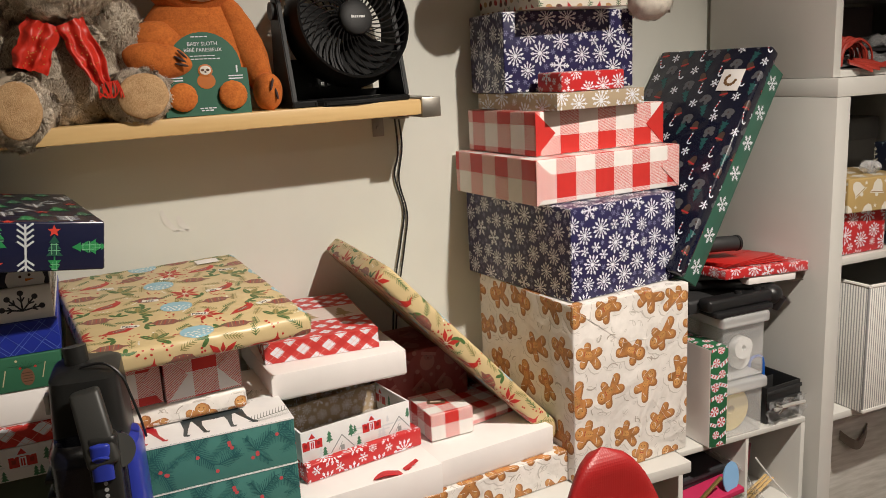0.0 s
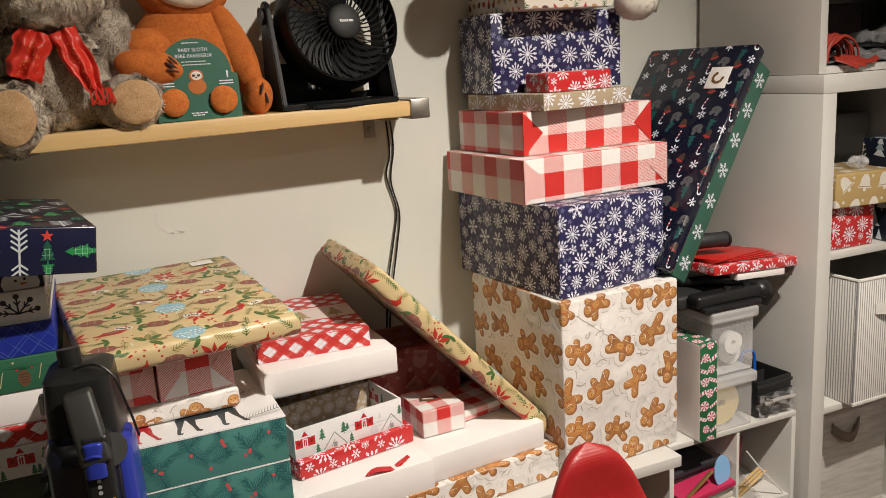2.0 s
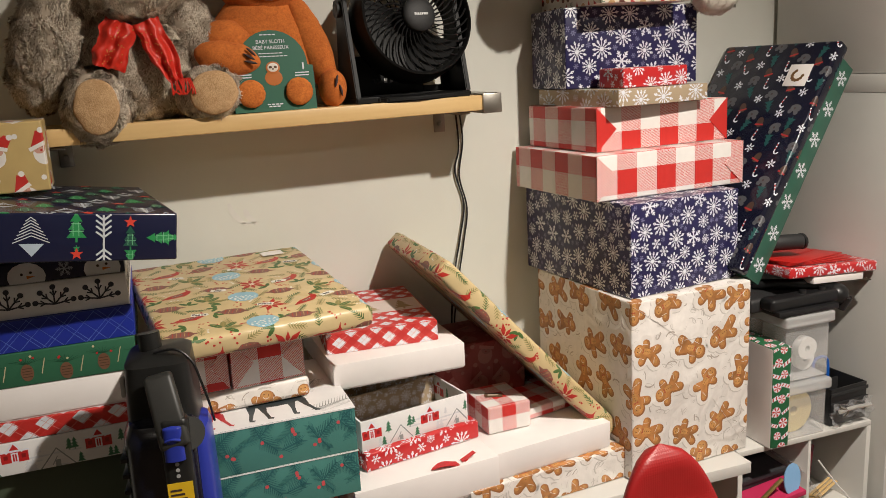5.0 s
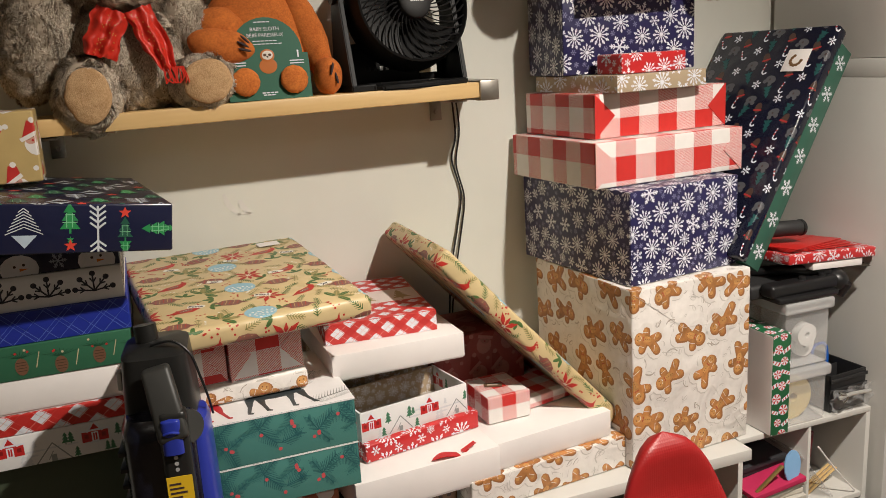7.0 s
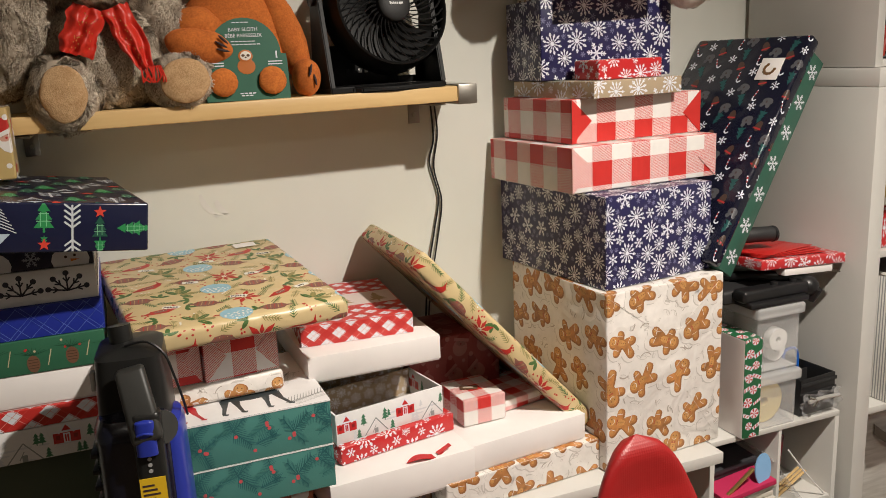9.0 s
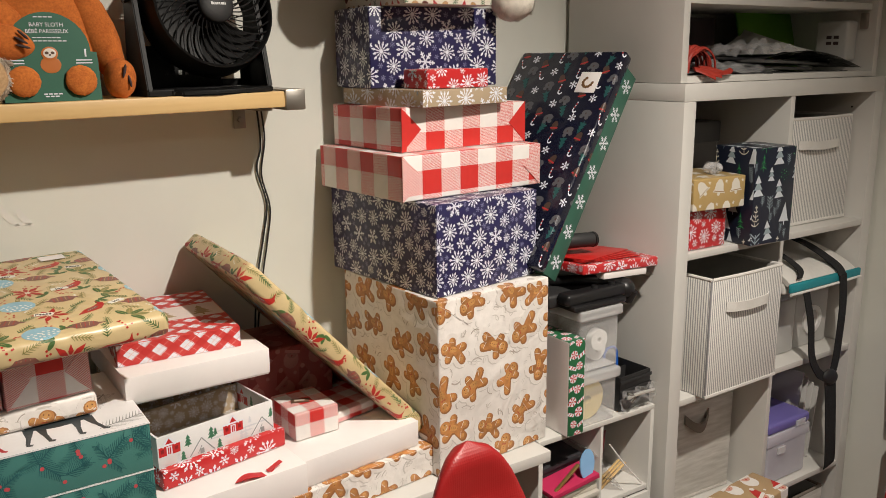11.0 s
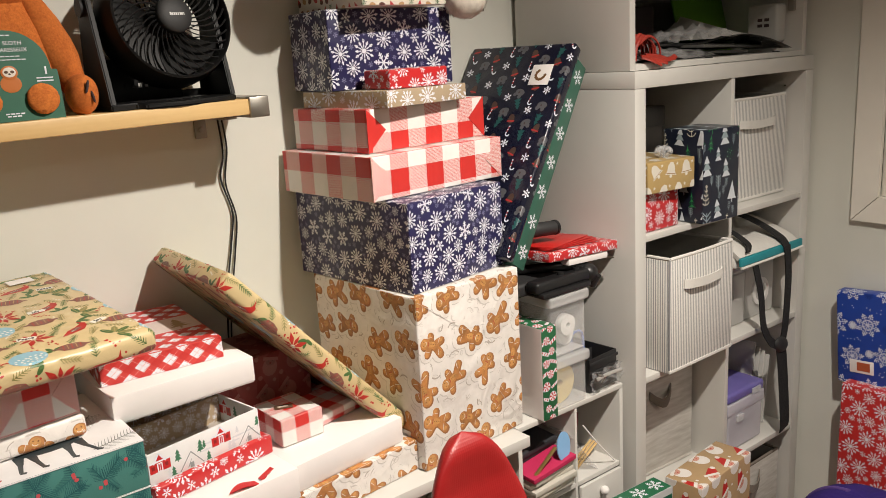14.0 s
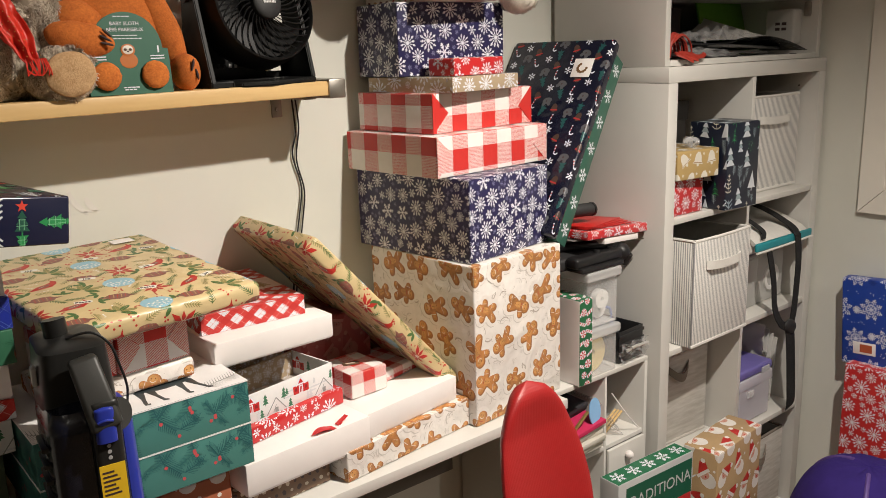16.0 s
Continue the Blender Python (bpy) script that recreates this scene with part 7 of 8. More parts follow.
def strap(points, wide, name="strap"):
    pts = [Vector(p) for p in points]

    def fn(u, v):
        t = u * (len(pts) - 1)
        i = min(int(t), len(pts) - 2)
        a, b, c, d, f = pts[max(i - 1, 0)], pts[i], pts[i + 1], pts[min(i + 2, len(pts) - 1)], t - i
        p = 0.5 * ((2 * b) + (c - a) * f + (2 * a - 5 * b + 4 * c - d) * f * f + (3 * b - a - 3 * c + d) * f ** 3)
        way = (c - a) if (c - a).length else (d - b)
        across = Vector((way.z, 0.0, -way.x))
        across = across.normalized() if across.length > 1e-4 else Vector((1, 0, 0))
        if abs(way.normalized().y) > 0.75:
            across = Vector((1, 0, 0))
        return p + across * (v - 0.5) * wide
    part(name, sheet_bm(fn, 8 * (len(pts) - 1), 2, 0.003), STRAP, bag, "black webbing strap")


strap([(-0.14, 0.17, 0.128), (-0.05, 0.05, 0.125), (0.02, -0.06, 0.112), (0.06, -0.150, 0.06), (0.065, -0.176, 0.03)], 0.032)
strap([(-0.16, -0.02, 0.105), (-0.11, -0.09, 0.10), (-0.09, -0.15, 0.065), (-0.11, -0.168, 0.045)], 0.022)
strap([(0.065, -0.178, 0.03), (0.074, -0.180, -0.05), (0.072, -0.180, -0.14), (0.062, -0.182, -0.21), (0.045, -0.184, -0.250)], 0.030)
strap([(-0.085, -0.174, 0.008), (-0.062, -0.180, -0.08), (-0.048, -0.182, -0.17), (-0.012, -0.184, -0.225), (0.035, -0.185, -0.252)], 0.024)
strap([(0.035, -0.186, -0.235), (0.050, -0.186, -0.31), (0.068, -0.185, -0.42), (0.086, -0.180, -0.50), (0.096, -0.172, -0.528)], 0.046, "pad")
part("strap_buckle", ball_bm(0.034, 0.010, 0.022, pose(0.036, -0.186, -0.245, 0, 20, 0)), BLACK2, bag, "black plastic buckle")

lidbox = thing("lidded_box", "clear plastic box with purple snap lid", "storage box", pose(0.505, -0.27, 0.3905))
LILAC = mat("lilac_plastic", (0.76, 0.74, 0.82), 0.3, var=0.03, bump=0.06, bscale=40, alpha=0.55)
part("box_body", box_bm(-0.085, 0.090, -0.10, 0.12, 0, 0.146, 0.010, 3), LILAC, lidbox)
part("body_rim", box_bm(-0.0885, 0.0935, -0.1035, 0.1235, 0.112, 0.146, 0.004, 2), LILAC, lidbox)
PURP = mat("purple_plastic", (0.20, 0.17, 0.50), 0.3, var=0.05, bump=0.03, alpha=0.8)
part("lid", box_bm(-0.087, 0.092, -0.103, 0.122, 0.147, 0.176, 0.012, 4), PURP, lidbox, "translucent purple snap lid")
part("lid_handle", tube_bm([(-0.05, 0.02, 0.178), (-0.045, 0.02, 0.200), (0.03, 0.02, 0.200), (0.035, 0.02, 0.178)], 0.008, 8), PURP, lidbox)
part("clasp", box_bm(-0.045, -0.015, -0.1075, -0.1005, 0.085, 0.105, 0.003), MILKY, lidbox, "white plastic snap clasp")
part("clasp", box_bm(0.025, 0.065, -0.1085, -0.1032, 0.150, 0.166, 0.004), MILKY, lidbox)
for k in range(4):
    ob = thing("plastic_sleeve", "clear plastic sleeve standing in the cubby", "sleeve", pose(0.585 + 0.028 * k, -0.20, 0.391, 0, 7, 0), "plastic sleeves in the cubby")
    part("sleeve_sheet", box_bm(-0.003, 0.003, -0.13, 0.13, 0, 0.27 - 0.02 * k, 0.002), CLEARBOX, ob)
lid2 = thing("plastic_tray", "large clear plastic tray standing behind the box", "tray", pose(0.575, -0.165, 0.391, 8, 0, 14))
part("tray_plate", box_bm(-0.09, 0.10, 0.0, 0.004, 0, 0.29, 0.003), CLEARBOX, lid2)
part("tray_rim", tube_bm([(-0.09, -0.004, 0.0), (-0.09, -0.004, 0.27), (-0.06, -0.004, 0.29), (0.07, -0.004, 0.29), (0.10, -0.004, 0.27), (0.10, -0.004, 0.0)], 0.005, 8), MILKY, lid2)

# ---- inside the upper cabinet ----
UZ = KH + 0.0155
for k, (x, y, w, d, yaw, c, label) in enumerate(((0.30, -0.20, 0.42, 0.26, 4, (0.03, 0.03, 0.032), "black folder lying in the cabinet"), (0.34, -0.21, 0.36, 0.24, -6, (0.035, 0.034, 0.033), "dark grey folder lying in the cabinet"), (0.46, -0.22, 0.34, 0.22, 8, (0.085, 0.083, 0.08), "loose grey papers in the cabinet"), (0.36, -0.2, 0.30, 0.2, -3, (0.02, 0.02, 0.022), "black folder on the papers"))):
    ob = thing("folder", label, "folder", pose(x, y, UZ + 0.009 * k, 0, 2, yaw), "folders in the cabinet")
    part("folder_body", box_bm(-w / 2, w / 2, -d / 2, d / 2, 0.001, 0.008, 0.002), paper(*c, 0.3, 0.3), ob)
curl = thing("curled_paper", "curled white sheet of paper on the folders", "paper", pose(0.545, -0.235, UZ + 0.044))
part("paper_sheet", sheet_bm(lambda u, v: Vector((-0.16 + 0.30 * u, -0.09 + 0.19 * v, 0.075 * max(0.0, 1 - abs(u - 0.42) / 0.42) ** 1.3 * (0.25 + 0.75 * v) - 0.02 * u + 0.004 * math.sin(u * 14))), 24, 8, 0.0006), paper(0.58, 0.57, 0.54, 0.5, 0.3), curl)
curl2 = thing("curled_paper", "grey sheet of paper bent over the folders", "paper", pose(0.52, -0.27, UZ + 0.020, 0, 4, -12))
part("paper_sheet", sheet_bm(lambda u, v: Vector((-0.16 + 0.32 * u, -0.08 + 0.16 * v, 0.03 * math.sin(math.pi * u) * (1 - 0.4 * v))), 16, 6, 0.0006), paper(0.05, 0.05, 0.05, 0.18, 0.5), curl2)
bagf = thing("plastic_bag", "crinkled clear plastic bag on the cabinet floor", "bag", pose(0.20, -0.30, UZ))
part("film", sheet_bm(lambda u, v: Vector((-0.11 + 0.26 * u, -0.06 + 0.12 * v, 0.002 + 0.035 * abs(noise.noise(Vector((u * 4, v * 4, 3)))) + 0.02 * math.sin(math.pi * u) * math.sin(math.pi * v))), 22, 14), FILM, bagf)
bagg = thing("plastic_bag", "crinkled clear plastic bag lying on black folders", "bag", pose(0.37, -0.27, UZ + 0.036))
part("film", sheet_bm(lambda u, v: Vector((-0.12 + 0.26 * u, -0.05 + 0.13 * v, 0.002 + 0.040 * abs(noise.noise(Vector((u * 5, v * 5, 9)))) + 0.025 * math.sin(math.pi * u) * math.sin(math.pi * v))), 24, 14), FILM, bagg)
greenf = thing("green_folder", "bright green folder standing at the back", "folder", pose(0.620, -0.160, UZ, -14, 0, 0))
part("folder_body", box_bm(-0.13, 0.10, -0.004, 0.004, 0.001, 0.175, 0.002), mat("green_plastic", (0.17, 0.42, 0.035), 0.4, var=0.06), greenf)
jarb = thing("clear_pouch", "clear plastic pouch with dark writing, hanging inside", "pouch", pose(0.696, -0.285, UZ + 0.025))
part("pouch_body", box_bm(-0.025, 0.022, -0.045, 0.045, 0, 0.10, 0.008, 3), CLEARBOX, jarb)
for z in (0.055, 0.040):
    for k in range(2):
        part("print_bar", box_bm(-0.0262, -0.0254, -0.022 + 0.02 * k, -0.008 + 0.02 * k, z, z + 0.008, 0), F_INK, jarb)
binx = thing("dark_bin", "dark red box at the back of the cabinet", "box", pose(0.12, -0.10, UZ))
part("box_body", box_bm(-0.085, 0.26, -0.05, 0.06, 0, 0.135, 0.004), paper(0.05, 0.025, 0.03, 0.5, 0.1), binx)
rib = thing("red_ribbon", "bundle of red ribbon hanging over the cabinet edge", "ribbon", pose(0.075, -0.372, KH + 0.017))
rnd = random.Random(77)
RIBBON = mat("red_satin", (0.33, 0.028, 0.016), 0.55, var=0.25, scale=120, bump=0.3, bscale=400)
for k in range(16):
    y, r = 0.004 + 0.0036 * k + rnd.uniform(-0.002, 0.002), rnd.uniform(0.030, 0.044)
    turn, cx = rnd.uniform(-0.25, 0.25), -0.004 + rnd.uniform(-0.006, 0.006)
    loop = [(cx + r * 1.25 * math.cos(a), y + turn * r * math.cos(a) * 0.5, 0.005 + 0.052 * max(0.0, math.sin(a)) ** 0.8 * rnd.uniform(0.85, 1.1)) for a in (j * math.pi / 6 for j in range(7))]
    part("ribbon_loop", tube_bm(loop, 0.0042, 6, flat=0.55), RIBBON, rib)
for k, tail in enumerate(([(-0.03, 0.0, 0.014), (0.0, -0.010, 0.008), (0.03, -0.014, 0.003), (0.075, -0.010, 0.006)], [(-0.01, 0.004, 0.016), (0.025, -0.004, 0.012), (0.055, -0.012, 0.004), (0.085, -0.006, 0.010)], [(-0.03, -0.004, 0.012), (-0.012, -0.016, 0.004), (0.012, -0.022, -0.006)], [(-0.02, -0.002, 0.010), (0.008, -0.016, 0.003), (0.034, -0.020, -0.003)])):
    part("ribbon_tail", tube_bm(tail, 0.0062, 8, flat=0.4), RIBBON, rib)

# ---- gifts by the window wall ----
def print_lace(s, side):
    """Large lacy snowflakes, small rosettes and dots."""
    pale, faint = paper(0.66, 0.68, 0.80), paper(0.008, 0.035, 0.25)
    for x, y, rnd, i, j in s.cells(0.088, 131, 0.5):
        p = Pen(s, x + rnd.uniform(-0.008, 0.008), y + rnd.uniform(-0.008, 0.008), 0.031 * rnd.uniform(0.9, 1.1), rnd.random())
        for k in range(8):
            c, n = math.cos(k * math.pi / 4), math.sin(k * math.pi / 4)
            p.bar(0.1 * c, 0.1 * n, 0.95 * c, 0.95 * n, 0.08, pale, 0.3)
            for r, off in ((0.42, 0.12), (0.68, 0.16), (0.86, 0.12)):
                for e in (-1, 1):
                    p.oval(r * c - e * off * n, r * n + e * off * c, 0.075, 0.075, pale, 0.5, 7)
            p.oval(c, n, 0.08, 0.08, pale, 0.55, 7)
        p.oval(0, 0, 0.15, 0.15, pale, 0.6, 9)
        q = Pen(s, x + 0.044, y + rnd.uniform(-0.01, 0.01), 0.012, rnd.random())
        for k in range(12):
            a = k * math.pi / 6
            q.bar(0, 0, math.cos(a), math.sin(a), 0.2, (pale, faint)[(i + j) % 3 == 0], 0.8 + 0.01 * k, 1.3)
        for k in range(7):
            Pen(s, x + rnd.uniform(-0.044, 0.044), y + rnd.uniform(0.034, 0.05), 0.0014).oval(0, 0, 1, 1, pale, 1.0 + 0.03 * k, 7)


BLUEPAPER = paper(0.012, 0.055, 0.36, 0.4, 0.12)
# these stand upright and turn their broad side to the room
blue_gift = gift("large flat royal blue gift with white snowflakes", pose(0.738, -0.775, 0.585, 0, -4, -90), 0.50, 0.045, 0.262, BLUEPAPER, print_lace, "flt", 0.004)
part("gift_tag", box_bm(-0.215, -0.150, -0.0245, -0.0232, 0.035, 0.072, 0.0004), CARD, blue_gift, "white gift tag printed in red and brown")
part("tag_print", box_bm(-0.195, -0.160, -0.0250, -0.0246, 0.042, 0.066, 0), paper(0.45, 0.10, 0.04), blue_gift)
gift("tall flat red gift with white snowflakes", pose(0.715, -0.795, 0.001, 0, 0, -90), 0.48, 0.080, 0.582, paper(0.55, 0.02, 0.02, 0.4, 0.1), print_flakes(INK_W, 0.022, 0.009, 137), "flt", 0.005)
gift("red hatched gift with gold foil end", pose(0.60, -0.90, 0.001, 0, 0, -90), 0.32, 0.12, 0.33, GING_WHITE, print_gingham(0.03), "flt", 0.004)
santa = gift("kraft gift with santa faces standing on floor", laid(0.094, -0.511, 0.001, 5.0, 0.25, 0.10), 0.25, 0.10, 0.470, paper(0.44, 0.30, 0.16, 0.45, 0.12), lambda s, side: print_santa(s, side, 0.080, 0.040))

trad = thing("toy_box", "green and silver boxed set with white snowflakes", "box", laid(-0.285, -0.486, 0.001, -3.0, 0.285, 0.058))
part("box_body", box_bm(-0.1375, 0.1375, -0.029, 0.029, 0, 0.515, 0.0012), paper(0.45, 0.46, 0.46, 0.35, 0.02), trad)
part("front_panel", box_bm(-0.110, 0.1340, -0.0296, -0.0291, 0.15, 0.498, 0), paper(0.015, 0.10, 0.055, 0.4, 0.0), trad, "dark green printed front")
part("red_print", box_bm(0.01, 0.1335, -0.0301, -0.0297, 0.15, 0.405, 0), paper(0.50, 0.03, 0.03, 0.4, 0.0), trad)
lettering("TRADITIONAL", 0.042, pose(0.014, -0.0303, 0.455, 90, 0, 0), paper(0.45, 0.47, 0.47), trad)
bm, slots = bmesh.new(), []
top = Sheet(bm, slots, 0, 0, 0.275, 0.058, (-0.1375, -0.029, 0.515), (1, 0, 0), (0, 1, 0))
top.poly([(0, 0.002), (0.275, 0.002), (0.275, 0.058), (0, 0.058)], paper(0.015, 0.13, 0.06))
for k in range(5):
    flake(Pen(top, 0.03 + 0.054 * k, 0.03, 0.021), INK_W, 0, 1)
part("printed_pattern", bm, slots, trad, smooth=False, kind="stuff")

# glass cup in cellophane on the window sill
cup = thing("wrapped_cup", "white patterned cup wrapped in clear cellophane", "cup", pose(X1 + 0.085, -0.662, WIN[2] + 0.005))
own = bmesh.new()
prof = [(0.042, 0.0), (0.047, 0.006), (0.048, 0.112), (0.045, 0.112), (0.044, 0.008), (0.02, 0.005)]
rr = [[own.verts.new((r * math.cos(a), r * math.sin(a), z)) for a in (k * math.tau / 30 for k in range(30))] for r, z in prof]
for a, b in zip(rr, rr[1:]):
    for k in range(30):
        own.faces.new((a[k], a[(k + 1) % 30], b[(k + 1) % 30], b[k]))
own.faces.new(rr[0][::-1])
own.faces.new(rr[-1])
part("cup_body", own, mat("printed_ceramic", (0.74, 0.70, 0.60), 0.3, var=0.12, scale=120), cup)
part("cellophane", sheet_bm(lambda u, v: Vector(((0.051 - 0.03 * v + 0.006 * math.sin(u * 40) * v) * math.cos(u * math.tau), (0.051 - 0.03 * v + 0.006 * math.sin(u * 40) * v) * math.sin(u * math.tau), 0.09 + 0.12 * v)), 40, 6), FILM, cup)
part("cup_filling", ball_bm(0.034, 0.026, 0.05, pose(0, 0, 0.125)), mat("dark_teal_wrap", (0.02, 0.09, 0.09), 0.3, var=0.2, scale=60), cup)

# ---- seats ----
MESH = mat("red_mesh_cloth", (0.32, 0.011, 0.012), 0.42, var=0.08, scale=60, bump=0.0)
n_, l_ = MESH.node_tree.nodes, MESH.node_tree.links
dots, bmp, crd = n_.new("ShaderNodeTexVoronoi"), n_.new("ShaderNodeBump"), n_.new("ShaderNodeTexCoord")
dots.inputs["Scale"].default_value, dots.inputs["Randomness"].default_value = 260, 0.0
bmp.inputs["Strength"].default_value, bmp.inputs["Distance"].default_value = 0.25, 0.0015
l_.new(crd.outputs["Object"], dots.inputs["Vector"])
l_.new(dots.outputs["Distance"], bmp.inputs["Height"])
l_.new(bmp.outputs[0], n_["Principled BSDF"].inputs["Normal"])

chair = thing("mesh_chair", "red mesh office chair with arched narrow back", "chair", pose(-0.752, -0.682, 0.016, 0, 0, 0))


def back_shape(u, v):
    t = 0.40 * (1 - v)
    half = 0.102 * max(0.0, 1 - (abs(0.21 - t) / 0.21) ** 1.9) ** 0.50 if t < 0.21 else 0.102 * (1 - 0.35 * ((t - 0.21) / 0.19) ** 2)
    a = u * math.tau
    c, n = math.cos(a), math.sin(a)
    return Vector((half * c, min(0.022, half * 0.5) * n - 0.030 * c * c * (half / 0.108) - 0.22 * max(0, t - 0.08) + 0.02, 0.955 - t))


part("backrest", sheet_bm(back_shape, 40, 34), MESH, chair)
part("seat", box_bm(-0.21, 0.21, -0.20, 0.21, 0.43, 0.49, 0.028, 4), MESH, chair)
part("back_post", tube_bm([(0, 0.02, 0.43), (0, 0.05, 0.47), (0, 0.03, 0.62)], 0.018, 10), BLACK2, chair)
part("gas_column", cyl_bm(0.026, 0.022, 0.35, 18, pose(0, 0, 0.255)), BLACK, chair)
for k in range(5):
    q = k * math.tau / 5 + 0.3
    foot = part("base_leg", tube_bm([(0, 0, 0.07), (0.15 * math.cos(q), 0.15 * math.sin(q), 0.055), (0.25 * math.cos(q), 0.25 * math.sin(q), 0.04)], [0.022, 0.018, 0.014], 8), BLACK, chair)
    part("castor", cyl_bm(0.028, 0.028, 0.03, 16, pose(0.25 * math.cos(q), 0.25 * math.sin(q), 0.0045, 90, 0, math.degrees(q))), BLACK2, foot)

pouf = thing("fabric_pouf", "deep purple fabric pouf with raised seam", "pouf", pose(0.345, -0.785, 0))
VELVET = mat("purple_cloth", (0.030, 0.016, 0.14), 0.9, var=0.15, scale=30, bump=0.3, bscale=400, crease=0.35)


VELVET.node_tree.nodes["Principled BSDF"].inputs["Specular IOR Level"].default_value = 0.2


def pouf_shape(u, v):
    a, t = u * math.tau, v * math.pi / 2
    r = 0.215 * (math.cos(t) ** 0.62 if v < 1 else 0.0)
    return Vector((r * math.cos(a) * (1 + 0.03 * math.sin(3 * a)), r * math.sin(a), 0.002 + 0.455 * math.sin(t) ** 0.8 + 0.006 * noise.noise(Vector((math.cos(a) * 3, math.sin(a) * 3, v * 4)))))


part("cushion", sheet_bm(pouf_shape, 48, 24), VELVET, pouf)
for a0 in (3.5, 5.6, 1.4):
    part("piping", tube_bm([pouf_shape(a0 / math.tau, v) for v in (0.0, 0.2, 0.4, 0.6, 0.8, 0.95)], 0.006, 8), mat("purple_piping", (0.09, 0.05, 0.22), 0.6, var=0.05) if a0 == 3.5 else bpy.data.materials["purple_piping"], pouf)

# ---- the upright vacuum in front of the desk ----
vac = thing("upright_vacuum", "black and blue upright vacuum with yellow label", "vacuum cleaner", pose(-1.419, -0.520, -0.007, 0, 0, -6))
part("floor_head", box_bm(-0.15, 0.15, -0.14, 0.12, 0.008, 0.075, 0.02, 3), BLACK, vac)
part("lower_body", tube_bm([(0, 0.02, 0.06), (0, 0.01, 0.35), (0, 0.0, 0.70), (0, 0.0, 0.80)], [0.06, 0.055, 0.06], 20), BLACK2, vac)


def shell(wx, wy, z0, z1, top, cx=0.0, cy=0.0, sq=0.5):
    """A rounded upright shell that narrows to its top."""
    def fn(u, v):
        a = u * math.tau
        k = 1 - (1 - top) * v ** 2
        if v > 0.93:
            k *= math.sqrt(max(0.0, 1 - ((v - 0.93) / 0.07) ** 2))
        c, s = math.cos(a), math.sin(a)
        return Vector((cx + wx * k * math.copysign(abs(c) ** sq, c), cy + wy * k * math.copysign(abs(s) ** sq, s), z0 + (z1 - z0) * v))
    return sheet_bm(fn, 36, 30)


DARKBLUE = mat("navy_clear_plastic", (0.006, 0.007, 0.015), 0.25, var=0.05, coat=0.2)
VBLACK = mat("satin_black_plastic", (0.014, 0.014, 0.0135), 0.36, var=0.1, scale=60, bump=0.03, bscale=500)
VBLACK.node_tree.nodes["Principled BSDF"].inputs["Specular IOR Level"].default_value = 0.3
VGREY = mat("dull_grey_plastic", (0.024, 0.024, 0.022), 0.5, var=0.1, scale=60, bump=0.05, bscale=600)
part("dust_cup", shell(0.050, 0.066, 0.72, 1.118, 0.94, -0.008, 0.004), DARKBLUE, vac, "dark navy translucent dust cup")
part("side_shell", shell(0.026, 0.054, 0.78, 1.098, 0.86, 0.030, 0.004, 0.62), BLUEP, vac, "glossy blue side shell")
part("upper_body", shell(0.046, 0.062, 1.05, 1.184, 0.88, -0.006, 0.034, 0.38), VBLACK, vac)
bm = box_bm(-0.0180, 0.0180, -0.010, 0.010, 0.0, 0.094, 0.0095, 4)
for v in bm.verts:
    v.co.x *= 1.08 - 1.2 * v.co.z
    v.co.y += 0.012 * max(0.0, (v.co.z - 0.06) / 0.032) ** 2
bm.transform(pose(0.013, -0.072, 1.084, -12, -10, 0))
part("carry_handle", bm, VGREY, vac, "dull grey-black carry handle")
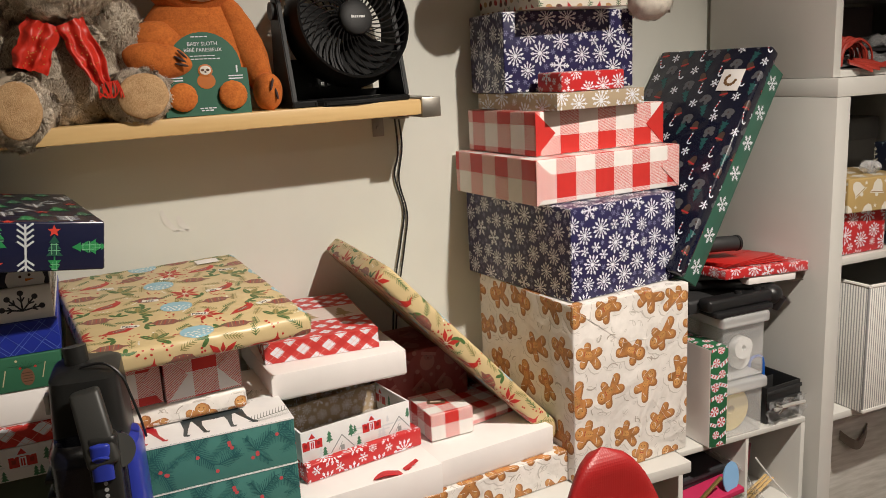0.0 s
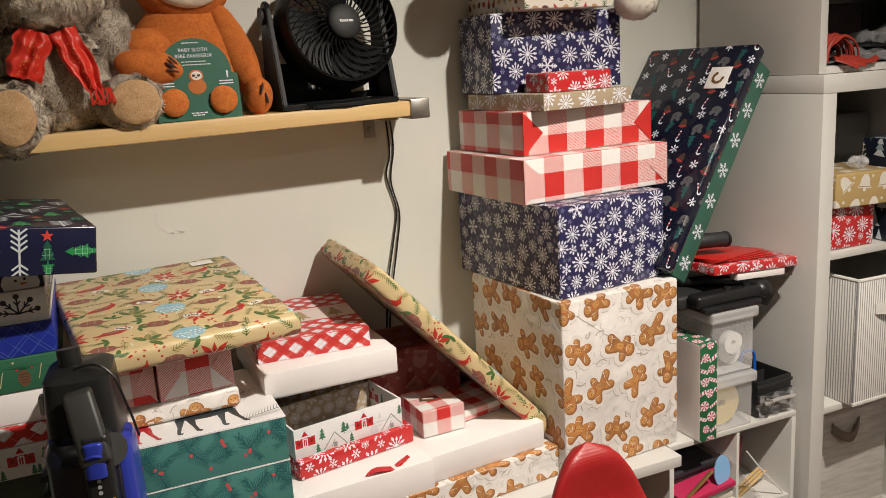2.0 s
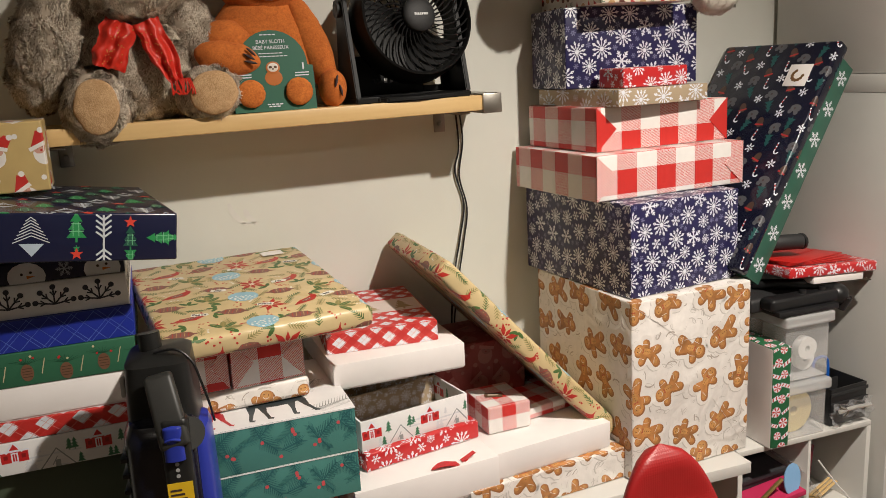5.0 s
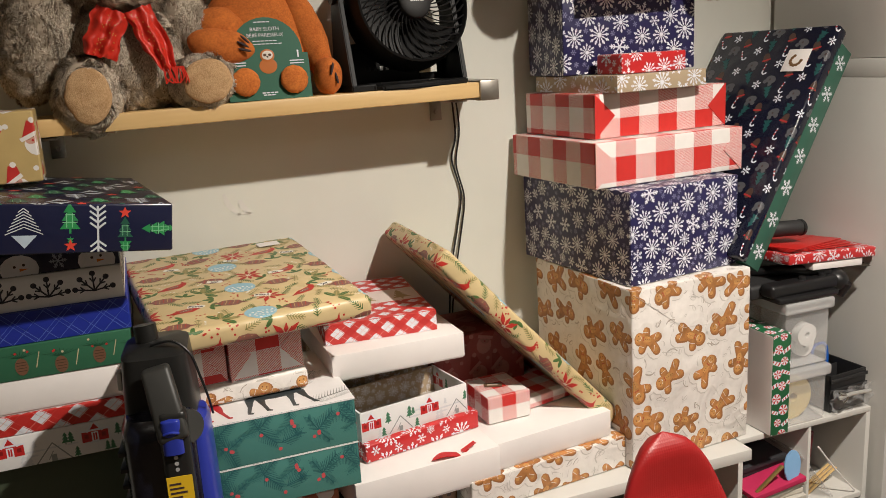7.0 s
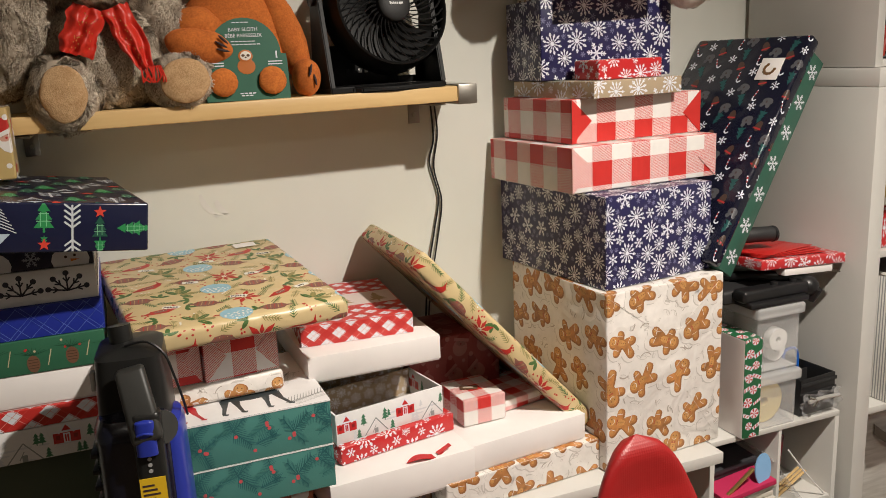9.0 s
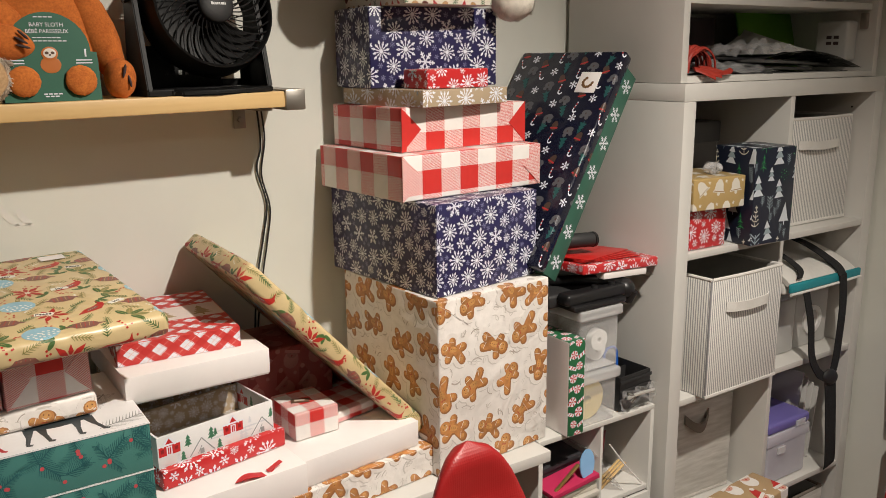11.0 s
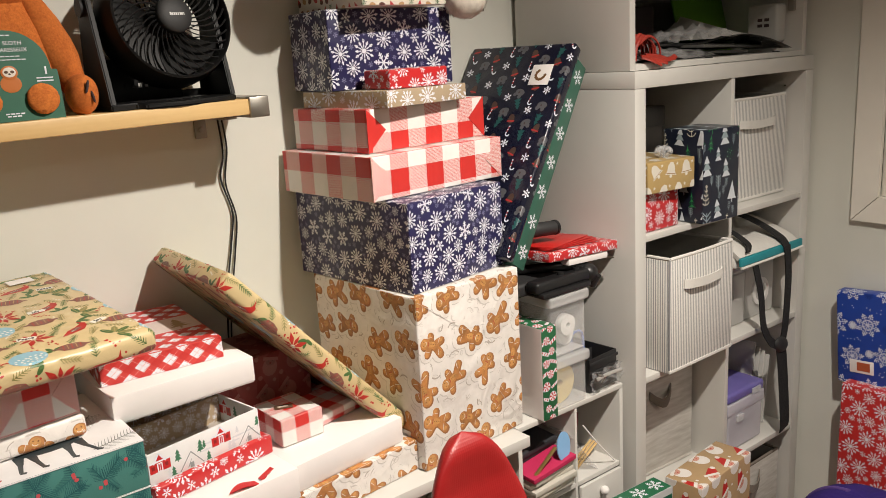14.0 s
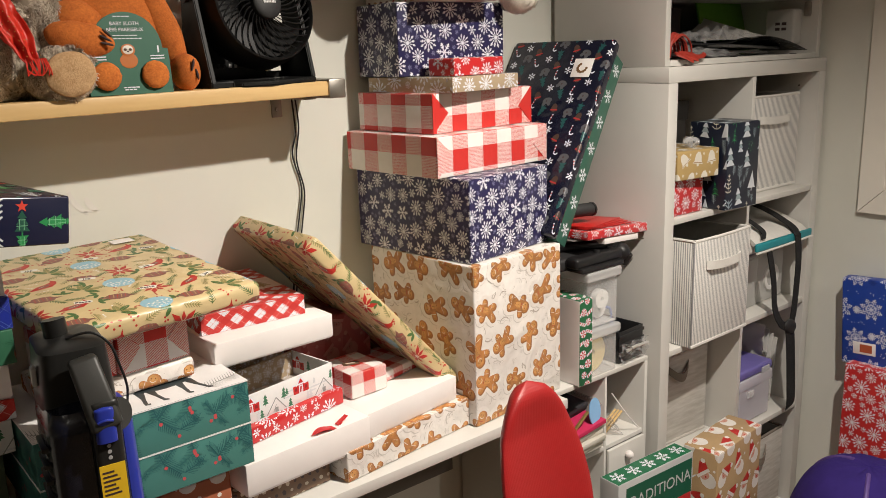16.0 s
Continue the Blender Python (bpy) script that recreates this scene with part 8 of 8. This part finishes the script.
part("handle_joint", cyl_bm(0.021, 0.021, 0.030, 28, pose(0.022, -0.048, 1.092, 78, 0, 30)), VGREY, vac, "round dark grey joint of the handle")
part("wand", tube_bm([(-0.016, 0.040, 1.160), (-0.017, 0.042, 1.188), (-0.018, 0.044, 1.203)], 0.015, 14), VBLACK, vac)
part("front_strip", box_bm(-0.006, 0.030, -0.074, -0.048, 0.80, 1.122, 0.008, 3), VBLACK, vac)
part("release_button", shell(0.0125, 0.006, 1.068, 1.114, 0.9, 0.010, -0.0745, 0.8), BLUEP, vac, "glossy blue release button")
part("cup_latch", tube_bm([(0.001, -0.0800, 1.096), (0.010, -0.0825, 1.099), (0.019, -0.0800, 1.096)], 0.0018, 8), BLUEP, vac)
part("warning_label", box_bm(-0.004, 0.027, -0.0752, -0.0744, 0.985, 1.037, 0), mat("yellow_label", (0.72, 0.46, 0.02), 0.4, var=0.04), vac, "yellow warning label")
for k in range(6):
    part("print_bar", box_bm(-0.001, 0.013 + 0.003 * (k % 3), -0.0756, -0.0753, 1.026 - 0.006 * k, 1.0285 - 0.006 * k, 0), F_INK, vac)
for k in range(3):
    part("print_mark", cyl_bm(0.0026, 0.0026, 0.0006, 10, pose(0.011, -0.0745, 1.062 - 0.008 * k, 90, 0, 0)), mat("grey_print", (0.35, 0.35, 0.36), 0.5, var=0) if k == 0 else bpy.data.materials["grey_print"], vac)
for k in range(10):
    part("vent_rib", box_bm(-0.0612, -0.052, -0.040, 0.01, 0.86 + 0.022 * k, 0.866 + 0.022 * k, 0.001), VBLACK, vac)
part("cord_clip", box_bm(-0.056, -0.050, 0.004, 0.020, 1.13, 1.155, 0.003), mat("grey_clip", (0.45, 0.44, 0.42), 0.4, var=0.03), vac)
part("cord", tube_bm([(-0.010, 0.01, 1.184), (0.018, 0.0, 1.189), (0.038, -0.006, 1.172), (0.047, -0.008, 1.142), (0.054, -0.004, 1.108), (0.056, 0.02, 1.075)], 0.0017, 7), BLACK, vac, "thin black cord")
